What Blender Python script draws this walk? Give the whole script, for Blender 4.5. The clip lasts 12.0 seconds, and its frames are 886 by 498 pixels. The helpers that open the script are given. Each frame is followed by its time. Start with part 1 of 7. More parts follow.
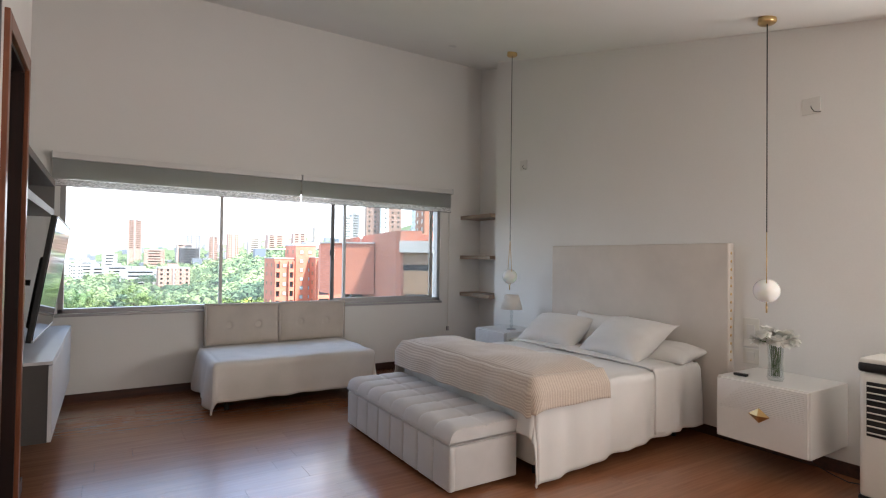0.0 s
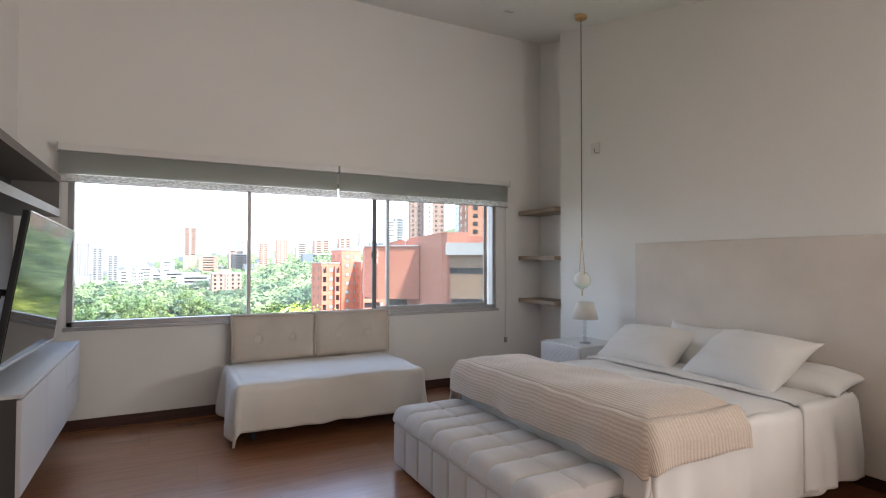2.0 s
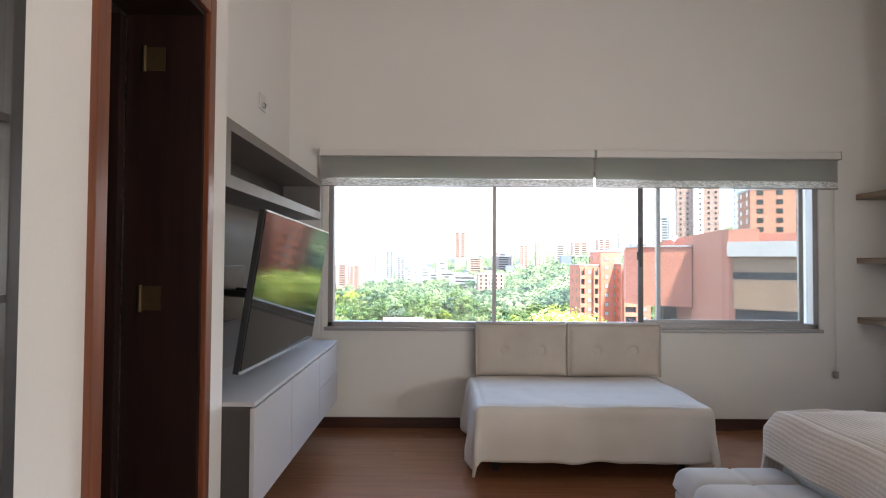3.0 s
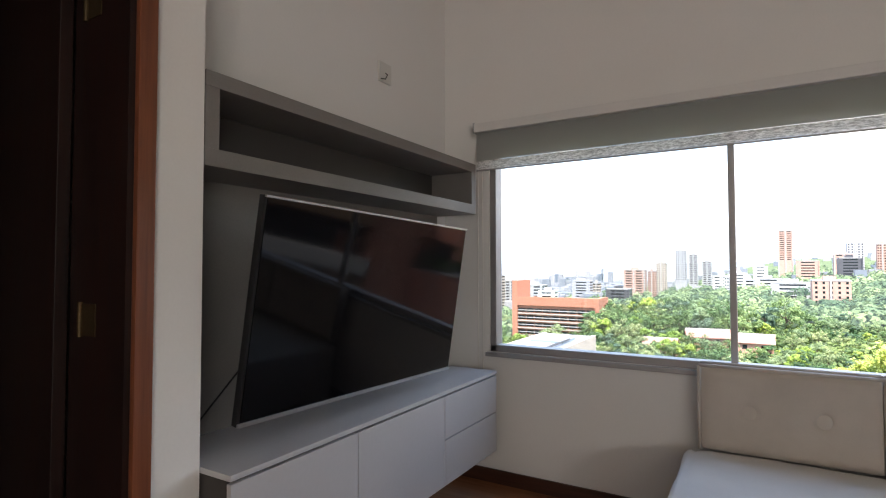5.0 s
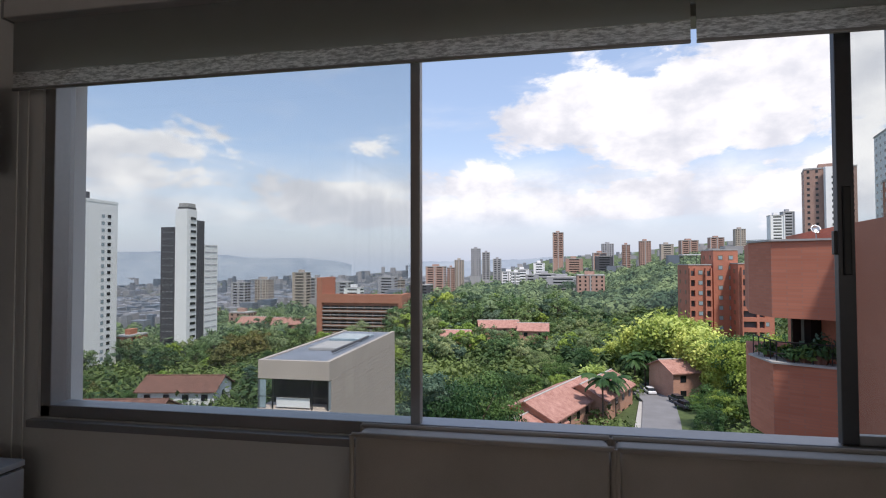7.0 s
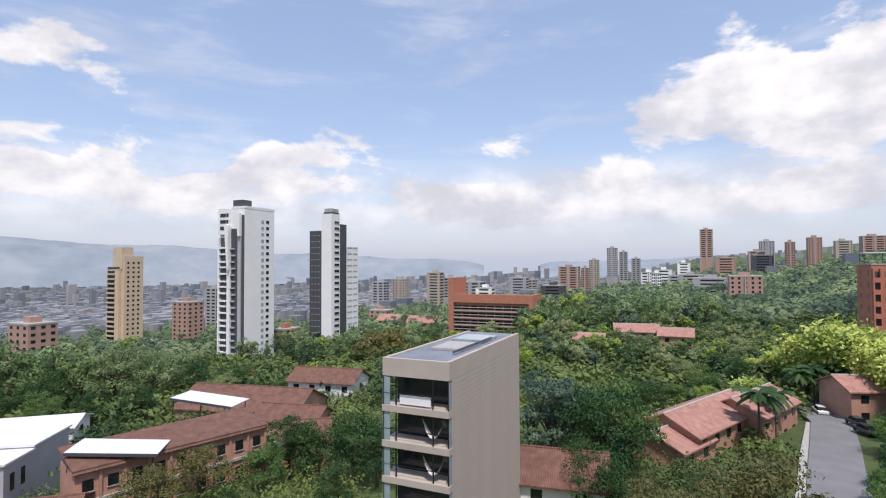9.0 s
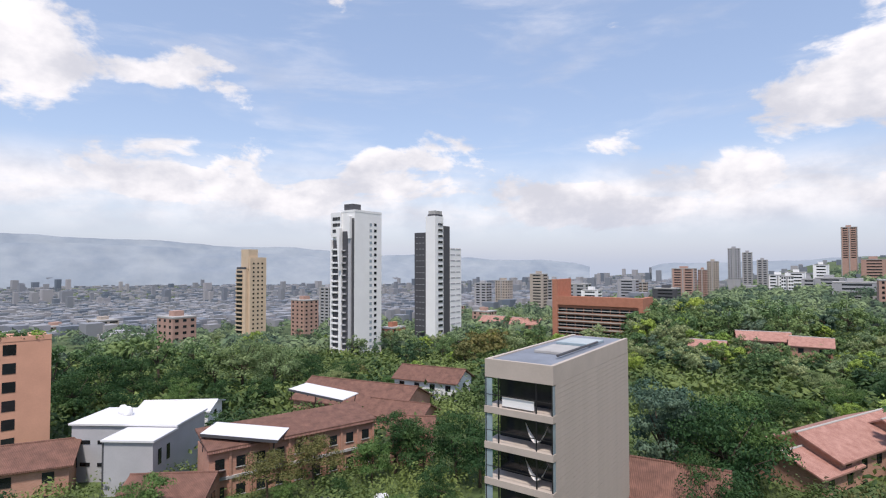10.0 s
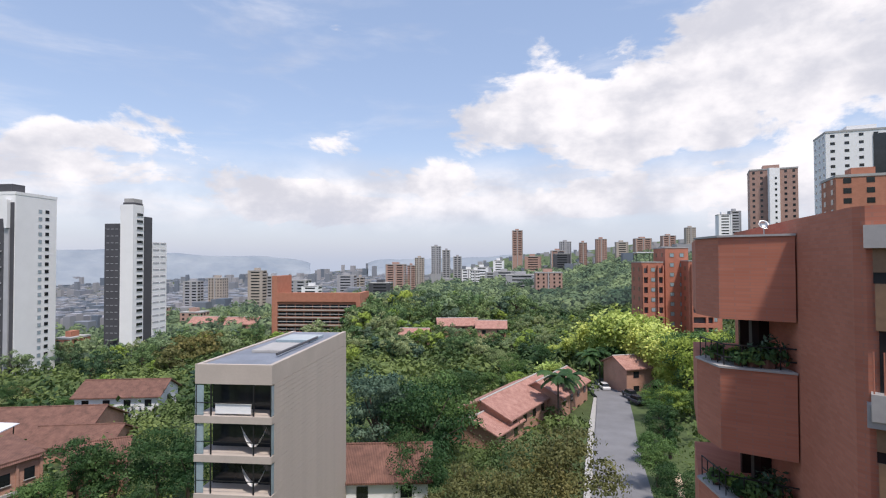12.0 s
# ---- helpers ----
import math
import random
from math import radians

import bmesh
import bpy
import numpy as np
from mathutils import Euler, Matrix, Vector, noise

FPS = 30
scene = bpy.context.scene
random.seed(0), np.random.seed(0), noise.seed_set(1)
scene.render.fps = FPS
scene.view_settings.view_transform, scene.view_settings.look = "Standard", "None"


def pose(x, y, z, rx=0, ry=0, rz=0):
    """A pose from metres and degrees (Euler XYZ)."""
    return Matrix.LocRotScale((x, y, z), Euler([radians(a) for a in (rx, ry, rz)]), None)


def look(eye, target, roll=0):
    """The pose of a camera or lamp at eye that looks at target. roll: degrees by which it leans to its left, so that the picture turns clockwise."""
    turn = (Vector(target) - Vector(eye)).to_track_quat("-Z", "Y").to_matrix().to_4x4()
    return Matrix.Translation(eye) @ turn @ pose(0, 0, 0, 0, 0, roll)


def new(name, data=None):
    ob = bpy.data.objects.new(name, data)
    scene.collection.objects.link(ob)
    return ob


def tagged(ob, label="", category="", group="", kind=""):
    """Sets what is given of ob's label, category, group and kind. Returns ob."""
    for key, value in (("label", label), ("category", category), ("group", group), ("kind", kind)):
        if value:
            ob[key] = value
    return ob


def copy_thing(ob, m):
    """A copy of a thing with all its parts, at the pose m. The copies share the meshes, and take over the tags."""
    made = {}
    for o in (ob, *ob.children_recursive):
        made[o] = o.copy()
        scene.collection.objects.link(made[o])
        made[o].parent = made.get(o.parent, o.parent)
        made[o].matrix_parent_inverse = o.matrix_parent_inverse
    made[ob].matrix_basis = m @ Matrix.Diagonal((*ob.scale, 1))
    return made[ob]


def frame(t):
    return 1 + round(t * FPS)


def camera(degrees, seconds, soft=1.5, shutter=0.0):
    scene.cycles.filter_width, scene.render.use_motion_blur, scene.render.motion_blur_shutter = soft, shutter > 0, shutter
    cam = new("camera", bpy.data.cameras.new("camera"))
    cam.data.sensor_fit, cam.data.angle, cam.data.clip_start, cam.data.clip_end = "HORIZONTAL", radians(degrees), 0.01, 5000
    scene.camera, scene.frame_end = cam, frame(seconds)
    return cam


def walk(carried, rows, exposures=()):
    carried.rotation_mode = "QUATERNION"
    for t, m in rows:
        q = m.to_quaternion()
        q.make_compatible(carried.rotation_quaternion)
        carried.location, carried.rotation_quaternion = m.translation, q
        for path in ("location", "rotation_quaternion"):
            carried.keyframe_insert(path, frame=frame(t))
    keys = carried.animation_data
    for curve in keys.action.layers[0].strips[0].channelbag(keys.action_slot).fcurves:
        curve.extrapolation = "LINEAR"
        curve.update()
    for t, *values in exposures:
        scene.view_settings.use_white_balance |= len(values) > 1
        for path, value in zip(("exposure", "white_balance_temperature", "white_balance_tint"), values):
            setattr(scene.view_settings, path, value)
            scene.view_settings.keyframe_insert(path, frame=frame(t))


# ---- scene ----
# ---- camera ----
cam = camera(79.7, 12.0, soft=1.15)
PATH = [
    (0, pose(0.542, 0.757, 1.442, 91.04, -0.78, -32.31)),
    (0.5, pose(0.615, 0.819, 1.406, 91.11, -0.53, -39.25)),
    (1, pose(0.734, 0.919, 1.428, 91.11, -0.16, -40.18)),
    (1.5, pose(0.794, 1.209, 1.440, 91.02, -0.01, -33.49)),
    (2, pose(0.884, 1.580, 1.425, 91.34, -0.10, -27.59)),
    (2.5, pose(1.023, 1.960, 1.449, 91.27, -0.15, -19.24)),
    (3, pose(1.130, 2.359, 1.429, 91.43, -0.37, -0.25)),
    (3.5, pose(1.363, 2.689, 1.436, 91.60, -0.34, 12.72)),
    (5.5, pose(1.735, 4.109, 1.431, 91.94, 0.16, 31.94)),
    (6, pose(1.714, 4.509, 1.428, 91.69, 0.16, 22.43)),
    (6.5, pose(1.787, 4.908, 1.447, 91.47, 0.21, 12.21)),
    (6.7, pose(1.869, 5.057, 1.437, 91.56, 0.01, 10.32)),
    (8.3, pose(2.580, 6.180, 1.440, 91.34, 0.32, 10.10)),
    (8.5, pose(2.675, 6.320, 1.440, 91.49, 0.32, 15.41)),
    (8.7, pose(2.745, 6.490, 1.440, 91.54, 0.19, 18.70)),
    (9, pose(2.680, 6.640, 1.440, 91.63, 0.26, 24.40)),
    (9.5, pose(2.640, 6.760, 1.440, 91.74, 0.13, 31.59)),
    (10, pose(2.665, 6.795, 1.440, 91.79, 0.10, 35.45)),
    (10.5, pose(2.665, 6.800, 1.440, 91.81, -0.00, 36.59)),
    (11, pose(2.660, 6.800, 1.440, 91.74, 0.02, 28.14)),
    (11.5, pose(2.645, 6.800, 1.440, 91.52, 0.17, 16.90)),
    (12, pose(2.620, 6.800, 1.440, 91.30, 0.22, 5.98)),
]
EXPOSURES = [(0, 2.5, 6500, 12), (2.0, 2.55, 6500, 12), (3.0, 2.65, 6500, 12), (3.7, 2.72, 6500, 12), (5.3, 1.75, 6650, 12), (5.8, 1.0, 6600, 12), (6.3, 0.5, 6500, 12), (6.7, 0.25, 6550, 14), (8.3, 0.0, 6600, 15), (12, 0.0, 6600, 15)]
walk(cam, PATH, EXPOSURES)

# ---- world, sun ----
SUN_DIR = Vector((0.34, -0.52, 1.20)).normalized()
world = bpy.data.worlds.new("sky")
scene.world = world
world.use_nodes = True
wn, wl = world.node_tree.nodes, world.node_tree.links
wn.clear()


sky = wn.new("ShaderNodeTexSky")
sky.sky_type = "NISHITA"
sky.sun_disc = False
sky.sun_elevation = math.asin(SUN_DIR.z)
sky.sun_rotation = math.atan2(SUN_DIR.x, SUN_DIR.y)
sky.altitude = 1500
sky.air_density, sky.dust_density = 1.3, 2.2
wco = wn.new("ShaderNodeTexCoord")


def wmath(op, a, b=None, clamp=False):
    n = wn.new("ShaderNodeMath")
    n.operation = op
    n.use_clamp = clamp
    for i, v in enumerate((a, b)):
        if v is None:
            continue
        if isinstance(v, (int, float)):
            n.inputs[i].default_value = v
        else:
            wl.new(v, n.inputs[i])
    return n.outputs[0]


def wmap(v, a, b, c=0.0, d=1.0):
    n = wn.new("ShaderNodeMapRange")
    n.interpolation_type = "SMOOTHSTEP"
    wl.new(v, n.inputs[0])
    for i, q in enumerate((a, b, c, d)):
        n.inputs[i + 1].default_value = q
    return n.outputs[0]


def wnoise(scale, detail, rough, stretch, seed, distort=0.0):
    m = wn.new("ShaderNodeMapping")
    m.inputs["Scale"].default_value = (1, 1, stretch)
    m.inputs["Location"].default_value = (seed, seed * 0.7, seed * 0.3)
    wl.new(wco.outputs["Generated"], m.inputs["Vector"])
    n = wn.new("ShaderNodeTexNoise")
    n.inputs["Scale"].default_value = scale
    n.inputs["Detail"].default_value = detail
    n.inputs["Roughness"].default_value = rough
    n.inputs["Distortion"].default_value = distort
    wl.new(m.outputs[0], n.inputs["Vector"])
    return n.outputs["Fac"]


def cloud_bank(bearing, rise, wide, tall, share=1.0):
    """Where a bank of cumulus stands: 1 in its middle, 0 past its rim."""
    b, e = radians(bearing), radians(rise)
    m = wn.new("ShaderNodeMapping")
    m.vector_type = "POINT"
    m.inputs["Rotation"].default_value = (0, 0, b)
    wl.new(wco.outputs["Generated"], m.inputs["Vector"])
    s = wn.new("ShaderNodeSeparateXYZ")
    wl.new(m.outputs[0], s.inputs[0])
    u = wmath("DIVIDE", s.outputs["X"], math.sin(radians(wide)))
    v = wmath("DIVIDE", wmath("SUBTRACT", s.outputs["Z"], math.sin(e)), math.sin(radians(tall)))
    r = wmath("SQRT", wmath("ADD", wmath("MULTIPLY", u, u), wmath("MULTIPLY", v, v)))
    front = wmap(s.outputs["Y"], 0.0, 0.1)
    return wmath("MULTIPLY", wmap(r, 0.0, 1.5, share, 0.0), front)


puffs = wnoise(5.0, 9, 0.58, 1.9, 3.1, 0.25)
streaks = wnoise(3.2, 8, 0.6, 4.5, 8.4, 0.4)
banks = None
for bank in (
    (27, 16.5, 22, 9.0), (12, 12.5, 15, 7.0), (3, 14.0, 9, 5.5, 1.15), (16, 7.0, 26, 4.5), (-76, 21, 14, 6.5, 1.1), (-63, 18.5, 10, 3.0, 0.9),
    (-63, 9.5, 13, 4.2), (-47, 27.5, 7, 2.2), (-37, 9.5, 12, 5.0), (-50, 7, 8, 3.2), (-19, 12.0, 13, 2.8, 0.66), (-13, 9, 6, 3.0, 0.9),
    (-20, 6.5, 18, 3.6), (-5, 7.5, 14, 4.0), (70, 14, 30, 12),
):
    c = cloud_bank(*bank)
    banks = c if banks is None else wmath("MAXIMUM", banks, c)
lump = wmath("ADD", wmath("MULTIPLY", puffs, 1.5), wmath("MULTIPLY", streaks, 0.5))
body = wmath("ADD", lump, wmath("MULTIPLY", banks, 0.52))
cover = wmap(body, 1.23, 1.38)
wsep = wn.new("ShaderNodeSeparateXYZ")
wl.new(wco.outputs["Generated"], wsep.inputs[0])
# thin streaks overhead, and a pale sheet of cloud above the horizon
sheet = wmath("MULTIPLY", wmap(wsep.outputs["Z"], 0.03, 0.10), wmap(wsep.outputs["Z"], 0.13, 0.21, 1.0, 0.0))
sheet = wmath("MULTIPLY", sheet, wmap(streaks, 0.30, 0.58, 0.35, 0.95))
thin = wmath("MAXIMUM", wmath("MULTIPLY", wmap(streaks, 0.47, 0.75), 0.35), sheet)
low = wmap(wsep.outputs["Z"], -0.03, 0.13, 0.95, 0.0)
cover = wmath("MAXIMUM", cover, thin)
shade = wmap(wnoise(7.0, 6, 0.55, 1.6, 5.3), 0.35, 0.66, 0.0, 1.0)
cloud = wn.new("ShaderNodeMix")
cloud.data_type = "RGBA"
cloud.inputs[6].default_value = (6.7, 7.0, 7.7, 1)
cloud.inputs[7].default_value = (10.5, 10.5, 10.6, 1)
wl.new(shade, cloud.inputs[0])
lift = wn.new("ShaderNodeMix")
lift.data_type = "RGBA"
lift.blend_type = "MULTIPLY"
lift.inputs[0].default_value = 1.0
lift.inputs[7].default_value = (2.15, 1.93, 1.84, 1)
wl.new(sky.outputs[0], lift.inputs[6])
pale = wn.new("ShaderNodeMix")
pale.data_type = "RGBA"
pale.inputs[0].default_value = 0.5
pale.inputs[7].default_value = (3.7, 5.3, 8.0, 1)
wl.new(lift.outputs[2], pale.inputs[6])
mixed = wn.new("ShaderNodeMix")
mixed.data_type = "RGBA"
wl.new(cover, mixed.inputs[0])
wl.new(pale.outputs[2], mixed.inputs[6])
wl.new(cloud.outputs[2], mixed.inputs[7])
veil = wn.new("ShaderNodeMix")
veil.data_type = "RGBA"
wl.new(low, veil.inputs[0])
wl.new(mixed.outputs[2], veil.inputs[6])
veil.inputs[7].default_value = (5.0, 5.8, 7.2, 1)
back = wn.new("ShaderNodeBackground")
back.inputs["Strength"].default_value = 0.1
wl.new(veil.outputs[2], back.inputs["Color"])
wout = wn.new("ShaderNodeOutputWorld")
wl.new(back.outputs[0], wout.inputs["Surface"])

sun = new("sun", bpy.data.lights.new("sun", "SUN"))
sun.data.energy = 4.0
sun.data.angle = radians(5)
sun.data.color = (1.0, 0.95, 0.87)
sun.matrix_world = look(SUN_DIR * 60, (0, 0, 0))

# added fill lamp in the side window opening, tilted up to brighten ceiling and walls
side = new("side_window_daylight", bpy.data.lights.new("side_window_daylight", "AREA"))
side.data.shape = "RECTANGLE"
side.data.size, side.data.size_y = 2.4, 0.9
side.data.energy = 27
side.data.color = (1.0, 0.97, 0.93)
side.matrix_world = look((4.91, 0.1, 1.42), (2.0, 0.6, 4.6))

# ---- materials ----


def node_material(name):
    m = bpy.data.materials.new(name)
    m.use_nodes = True
    n, l = m.node_tree.nodes, m.node_tree.links
    return m, n, l, n["Principled BSDF"]


def ramp(n, l, fac, lo, hi, a=0.3, b=0.7):
    r = n.new("ShaderNodeValToRGB")
    r.color_ramp.elements[0].position, r.color_ramp.elements[1].position = a, b
    r.color_ramp.elements[0].color, r.color_ramp.elements[1].color = (*lo, 1), (*hi, 1)
    l.new(fac, r.inputs[0])
    return r.outputs[0]


def coords(n, l, scale=(1, 1, 1), kind="Object"):
    t = n.new("ShaderNodeTexCoord")
    m = n.new("ShaderNodeMapping")
    m.inputs["Scale"].default_value = scale
    l.new(t.outputs[kind], m.inputs["Vector"])
    return m.outputs[0]


def noise_tex(n, l, vec, scale, detail=4, rough=0.55):
    t = n.new("ShaderNodeTexNoise")
    t.inputs["Scale"].default_value, t.inputs["Detail"].default_value, t.inputs["Roughness"].default_value = scale, detail, rough
    l.new(vec, t.inputs["Vector"])
    return t.outputs["Fac"]


def tint(n, l, color, fac, amount):
    x = n.new("ShaderNodeMix")
    x.data_type, x.blend_type = "RGBA", "MULTIPLY"
    x.inputs[0].default_value = amount
    l.new(color, x.inputs[6])
    l.new(fac, x.inputs[7])
    return x.outputs[2]


def bump(n, l, p, height, strength, distance=0.01):
    b = n.new("ShaderNodeBump")
    b.inputs["Strength"].default_value, b.inputs["Distance"].default_value = strength, distance
    l.new(height, b.inputs["Height"])
    l.new(b.outputs[0], p.inputs["Normal"])


def plain(name, color, rough=0.6, metal=0.0, vary=0.12, big=1.5, fine=60.0, relief=0.15, depth=0.002, sheen=0.0, glow=0.0, random_tint=0.0):
    """Paint, cloth, stone or metal: two scales of variation and a fine relief."""
    m, n, l, p = node_material(name)
    v = coords(n, l)
    a, b = noise_tex(n, l, v, big, 5), noise_tex(n, l, v, fine, 3)
    dark = tuple(c * (1 - vary) for c in color)
    lite = tuple(min(1, c * (1 + vary * 0.6)) for c in color)
    col = ramp(n, l, a, dark, lite)
    col = tint(n, l, col, ramp(n, l, b, (1 - vary,) * 3, (1, 1, 1)), 0.7)
    if random_tint:
        o = n.new("ShaderNodeObjectInfo")
        col = tint(n, l, col, ramp(n, l, o.outputs["Random"], (1 - random_tint,) * 3, (1, 1, 1), 0, 1), 1.0)
    l.new(col, p.inputs["Base Color"])
    p.inputs["Roughness"].default_value, p.inputs["Metallic"].default_value = rough, metal
    if sheen:
        p.inputs["Sheen Weight"].default_value = sheen
    if glow:
        l.new(col, p.inputs["Emission Color"])
        p.inputs["Emission Strength"].default_value = glow
    if relief:
        bump(n, l, p, b, relief, depth)
    return m


M = {}
M["wall"] = plain("wall_paint", (0.80, 0.785, 0.755), 0.75, vary=0.03, big=0.8, fine=90, relief=0.12)
M["ceiling"] = plain("ceiling_paint", (0.82, 0.81, 0.78), 0.8, vary=0.03, big=0.7, fine=90)
M["alu"] = plain("window_aluminium", (0.42, 0.41, 0.41), 0.45, 0.6, vary=0.08)
M["alu_dark"] = plain("dark_anodised_aluminium", (0.09, 0.09, 0.095), 0.4, 0.5, vary=0.1)
M["black"] = plain("black_plastic", (0.012, 0.012, 0.013), 0.35, vary=0.2)
M["rubber"] = plain("dark_rubber", (0.02, 0.02, 0.02), 0.8, vary=0.2)
M["white_lacquer"] = plain("white_lacquer", (0.73, 0.715, 0.69), 0.35, vary=0.03, relief=0.03)
M["grey_laminate"] = plain("grey_laminate", (0.22, 0.205, 0.195), 0.5, vary=0.12, big=3, fine=140, relief=0.08)
M["pale_laminate"] = plain("pale_grey_lacquer", (0.52, 0.51, 0.52), 0.42, vary=0.04, relief=0.04)
M["linen"] = plain("beige_linen", (0.60, 0.53, 0.46), 0.9, vary=0.1, big=4, fine=320, relief=0.5, depth=0.0015, sheen=0.3)
M["head_linen"] = plain("headboard_linen", (0.66, 0.60, 0.54), 0.9, vary=0.07, big=3, fine=340, relief=0.45, depth=0.0012, sheen=0.3)
M["bench_cloth"] = plain("pale_grey_velvet", (0.55, 0.525, 0.51), 0.85, vary=0.08, big=5, fine=260, relief=0.35, depth=0.001, sheen=0.5)
M["sheet"] = plain("white_cotton", (0.74, 0.72, 0.695), 0.9, vary=0.05, big=2.5, fine=230, relief=0.35, depth=0.0015, sheen=0.2)
M["spread"] = plain("off_white_cotton", (0.73, 0.69, 0.64), 0.9, vary=0.06, big=3, fine=200, relief=0.4, depth=0.002, sheen=0.2)
M["brass"] = plain("brushed_brass", (0.66, 0.46, 0.22), 0.32, 1.0, vary=0.1, fine=200)
# much darker brass tone for the door hinges
M["dark_brass"] = plain("darker_brass", (0.13, 0.09, 0.045), 0.55, 0.8, vary=0.25, fine=120)
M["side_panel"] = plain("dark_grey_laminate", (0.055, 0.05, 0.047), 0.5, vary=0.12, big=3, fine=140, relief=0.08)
M["steel"] = plain("brushed_steel", (0.5, 0.5, 0.5), 0.35, 0.9, vary=0.08)
M["plastic_white"] = plain("white_plastic", (0.74, 0.72, 0.66), 0.4, vary=0.03, relief=0.03)
M["petal"] = plain("white_petals", (0.86, 0.85, 0.80), 0.7, vary=0.08, big=20)
M["stem"] = plain("green_stems", (0.07, 0.14, 0.04), 0.6, vary=0.25, big=20)
M["shade"] = plain("lampshade_cloth", (0.72, 0.69, 0.63), 0.9, vary=0.05, fine=260, relief=0.3)
M["switch"] = plain("switch_plastic", (0.70, 0.68, 0.64), 0.5, vary=0.03)


def wood(name, a, b, rough, along, relief=0.12, coat=0.0, spread=1.0):
    """Wood with grain along one axis ('x', 'y' or 'z')."""
    m, n, l, p = node_material(name)
    s = {"x": (1.2, 26, 26), "y": (26, 1.2, 26), "z": (26, 26, 1.2)}[along]
    o = n.new("ShaderNodeObjectInfo")
    v0 = coords(n, l, s)
    add = n.new("ShaderNodeVectorMath")
    add.operation = "ADD"
    sc = n.new("ShaderNodeVectorMath")
    sc.operation = "SCALE"
    sc.inputs["Scale"].default_value = 37.0
    cx = n.new("ShaderNodeCombineXYZ")
    for i in range(3):
        l.new(o.outputs["Random"], cx.inputs[i])
    l.new(cx.outputs[0], sc.inputs[0])
    l.new(v0, add.inputs[0])
    l.new(sc.outputs[0], add.inputs[1])
    g = noise_tex(n, l, add.outputs[0], 1.6, 8, 0.62)
    col = ramp(n, l, g, a, b, 0.3, 0.72)
    col = tint(n, l, col, ramp(n, l, o.outputs["Random"], (0.90, 0.89, 0.88), (1, 1, 1), 0, 1), 0.9)
    l.new(col, p.inputs["Base Color"])
    r = n.new("ShaderNodeMapRange")
    l.new(g, r.inputs[0])
    r.inputs[3].default_value, r.inputs[4].default_value = rough - 0.06 * spread, rough + 0.1 * spread
    l.new(r.outputs[0], p.inputs["Roughness"])
    p.inputs["Coat Weight"].default_value = coat
    p.inputs["Coat Roughness"].default_value = 0.18
    bump(n, l, p, g, relief, 0.0015)
    return m


M["floor"] = wood("laminate_floor", (0.27, 0.108, 0.052), (0.36, 0.155, 0.078), 0.24, "x", relief=0.0005, coat=0.5, spread=0.25)
M["oak"] = wood("grey_oak", (0.20, 0.14, 0.10), (0.34, 0.25, 0.18), 0.5, "y")
# nearly black: the dark passage's shade is put into the wood colour
M["mahogany"] = wood("shade_dark_mahogany", (0.007, 0.002, 0.0015), (0.026, 0.007, 0.004), 0.5, "z", coat=0.05)
M["architrave"] = wood("red_brown_trim", (0.13, 0.036, 0.015), (0.26, 0.085, 0.036), 0.35, "z", coat=0.3)
M["skirting"] = wood("dark_skirting", (0.03, 0.01, 0.006), (0.08, 0.028, 0.015), 0.4, "x")


def ribbed(name):
    """A ribbed beige throw: cords across its length."""
    m, n, l, p = node_material(name)
    v = coords(n, l, kind="UV")
    w = n.new("ShaderNodeTexWave")
    w.bands_direction = "X"
    w.inputs["Scale"].default_value = 13.0
    w.inputs["Distortion"].default_value = 0.7
    w.inputs["Detail"].default_value = 1.0
    l.new(v, w.inputs["Vector"])
    c = ramp(n, l, w.outputs["Fac"], (0.53, 0.43, 0.35), (0.61, 0.51, 0.425), 0.1, 0.7)
    f = noise_tex(n, l, v, 60, 4)
    l.new(tint(n, l, c, ramp(n, l, f, (0.8,) * 3, (1, 1, 1)), 0.8), p.inputs["Base Color"])
    p.inputs["Roughness"].default_value = 0.95
    p.inputs["Sheen Weight"].default_value = 0.4
    bump(n, l, p, w.outputs["Fac"], 0.55, 0.003)
    return m


M["throw"] = ribbed("ribbed_throw")


def glass(name, color=(0.96, 0.98, 0.98), rough=0.0, milky=0.0):
    m, n, l, p = node_material(name)
    n.remove(p)
    tr = n.new("ShaderNodeBsdfTransparent")
    tr.inputs[0].default_value = (*color, 1)
    gl = n.new("ShaderNodeBsdfGlossy")
    gl.inputs["Roughness"].default_value = rough
    fr = n.new("ShaderNodeLayerWeight")
    fr.inputs["Blend"].default_value = 0.5
    pw = n.new("ShaderNodeMath")
    pw.operation = "POWER"
    pw.inputs[1].default_value = 5.0
    l.new(fr.outputs["Facing"], pw.inputs[0])
    ad = n.new("ShaderNodeMath")
    ad.operation = "MULTIPLY_ADD"
    ad.inputs[1].default_value, ad.inputs[2].default_value = 0.6, 0.03
    l.new(pw.outputs[0], ad.inputs[0])
    df = n.new("ShaderNodeBsdfDiffuse")
    df.inputs["Color"].default_value = (0.7, 0.72, 0.72, 1)
    mx0 = n.new("ShaderNodeMixShader")
    mx0.inputs[0].default_value = milky
    l.new(tr.outputs[0], mx0.inputs[1])
    l.new(df.outputs[0], mx0.inputs[2])
    mx = n.new("ShaderNodeMixShader")
    l.new(ad.outputs[0], mx.inputs[0])
    l.new(mx0.outputs[0], mx.inputs[1])
    l.new(gl.outputs[0], mx.inputs[2])
    l.new(mx.outputs[0], n["Material Output"].inputs["Surface"])
    return m


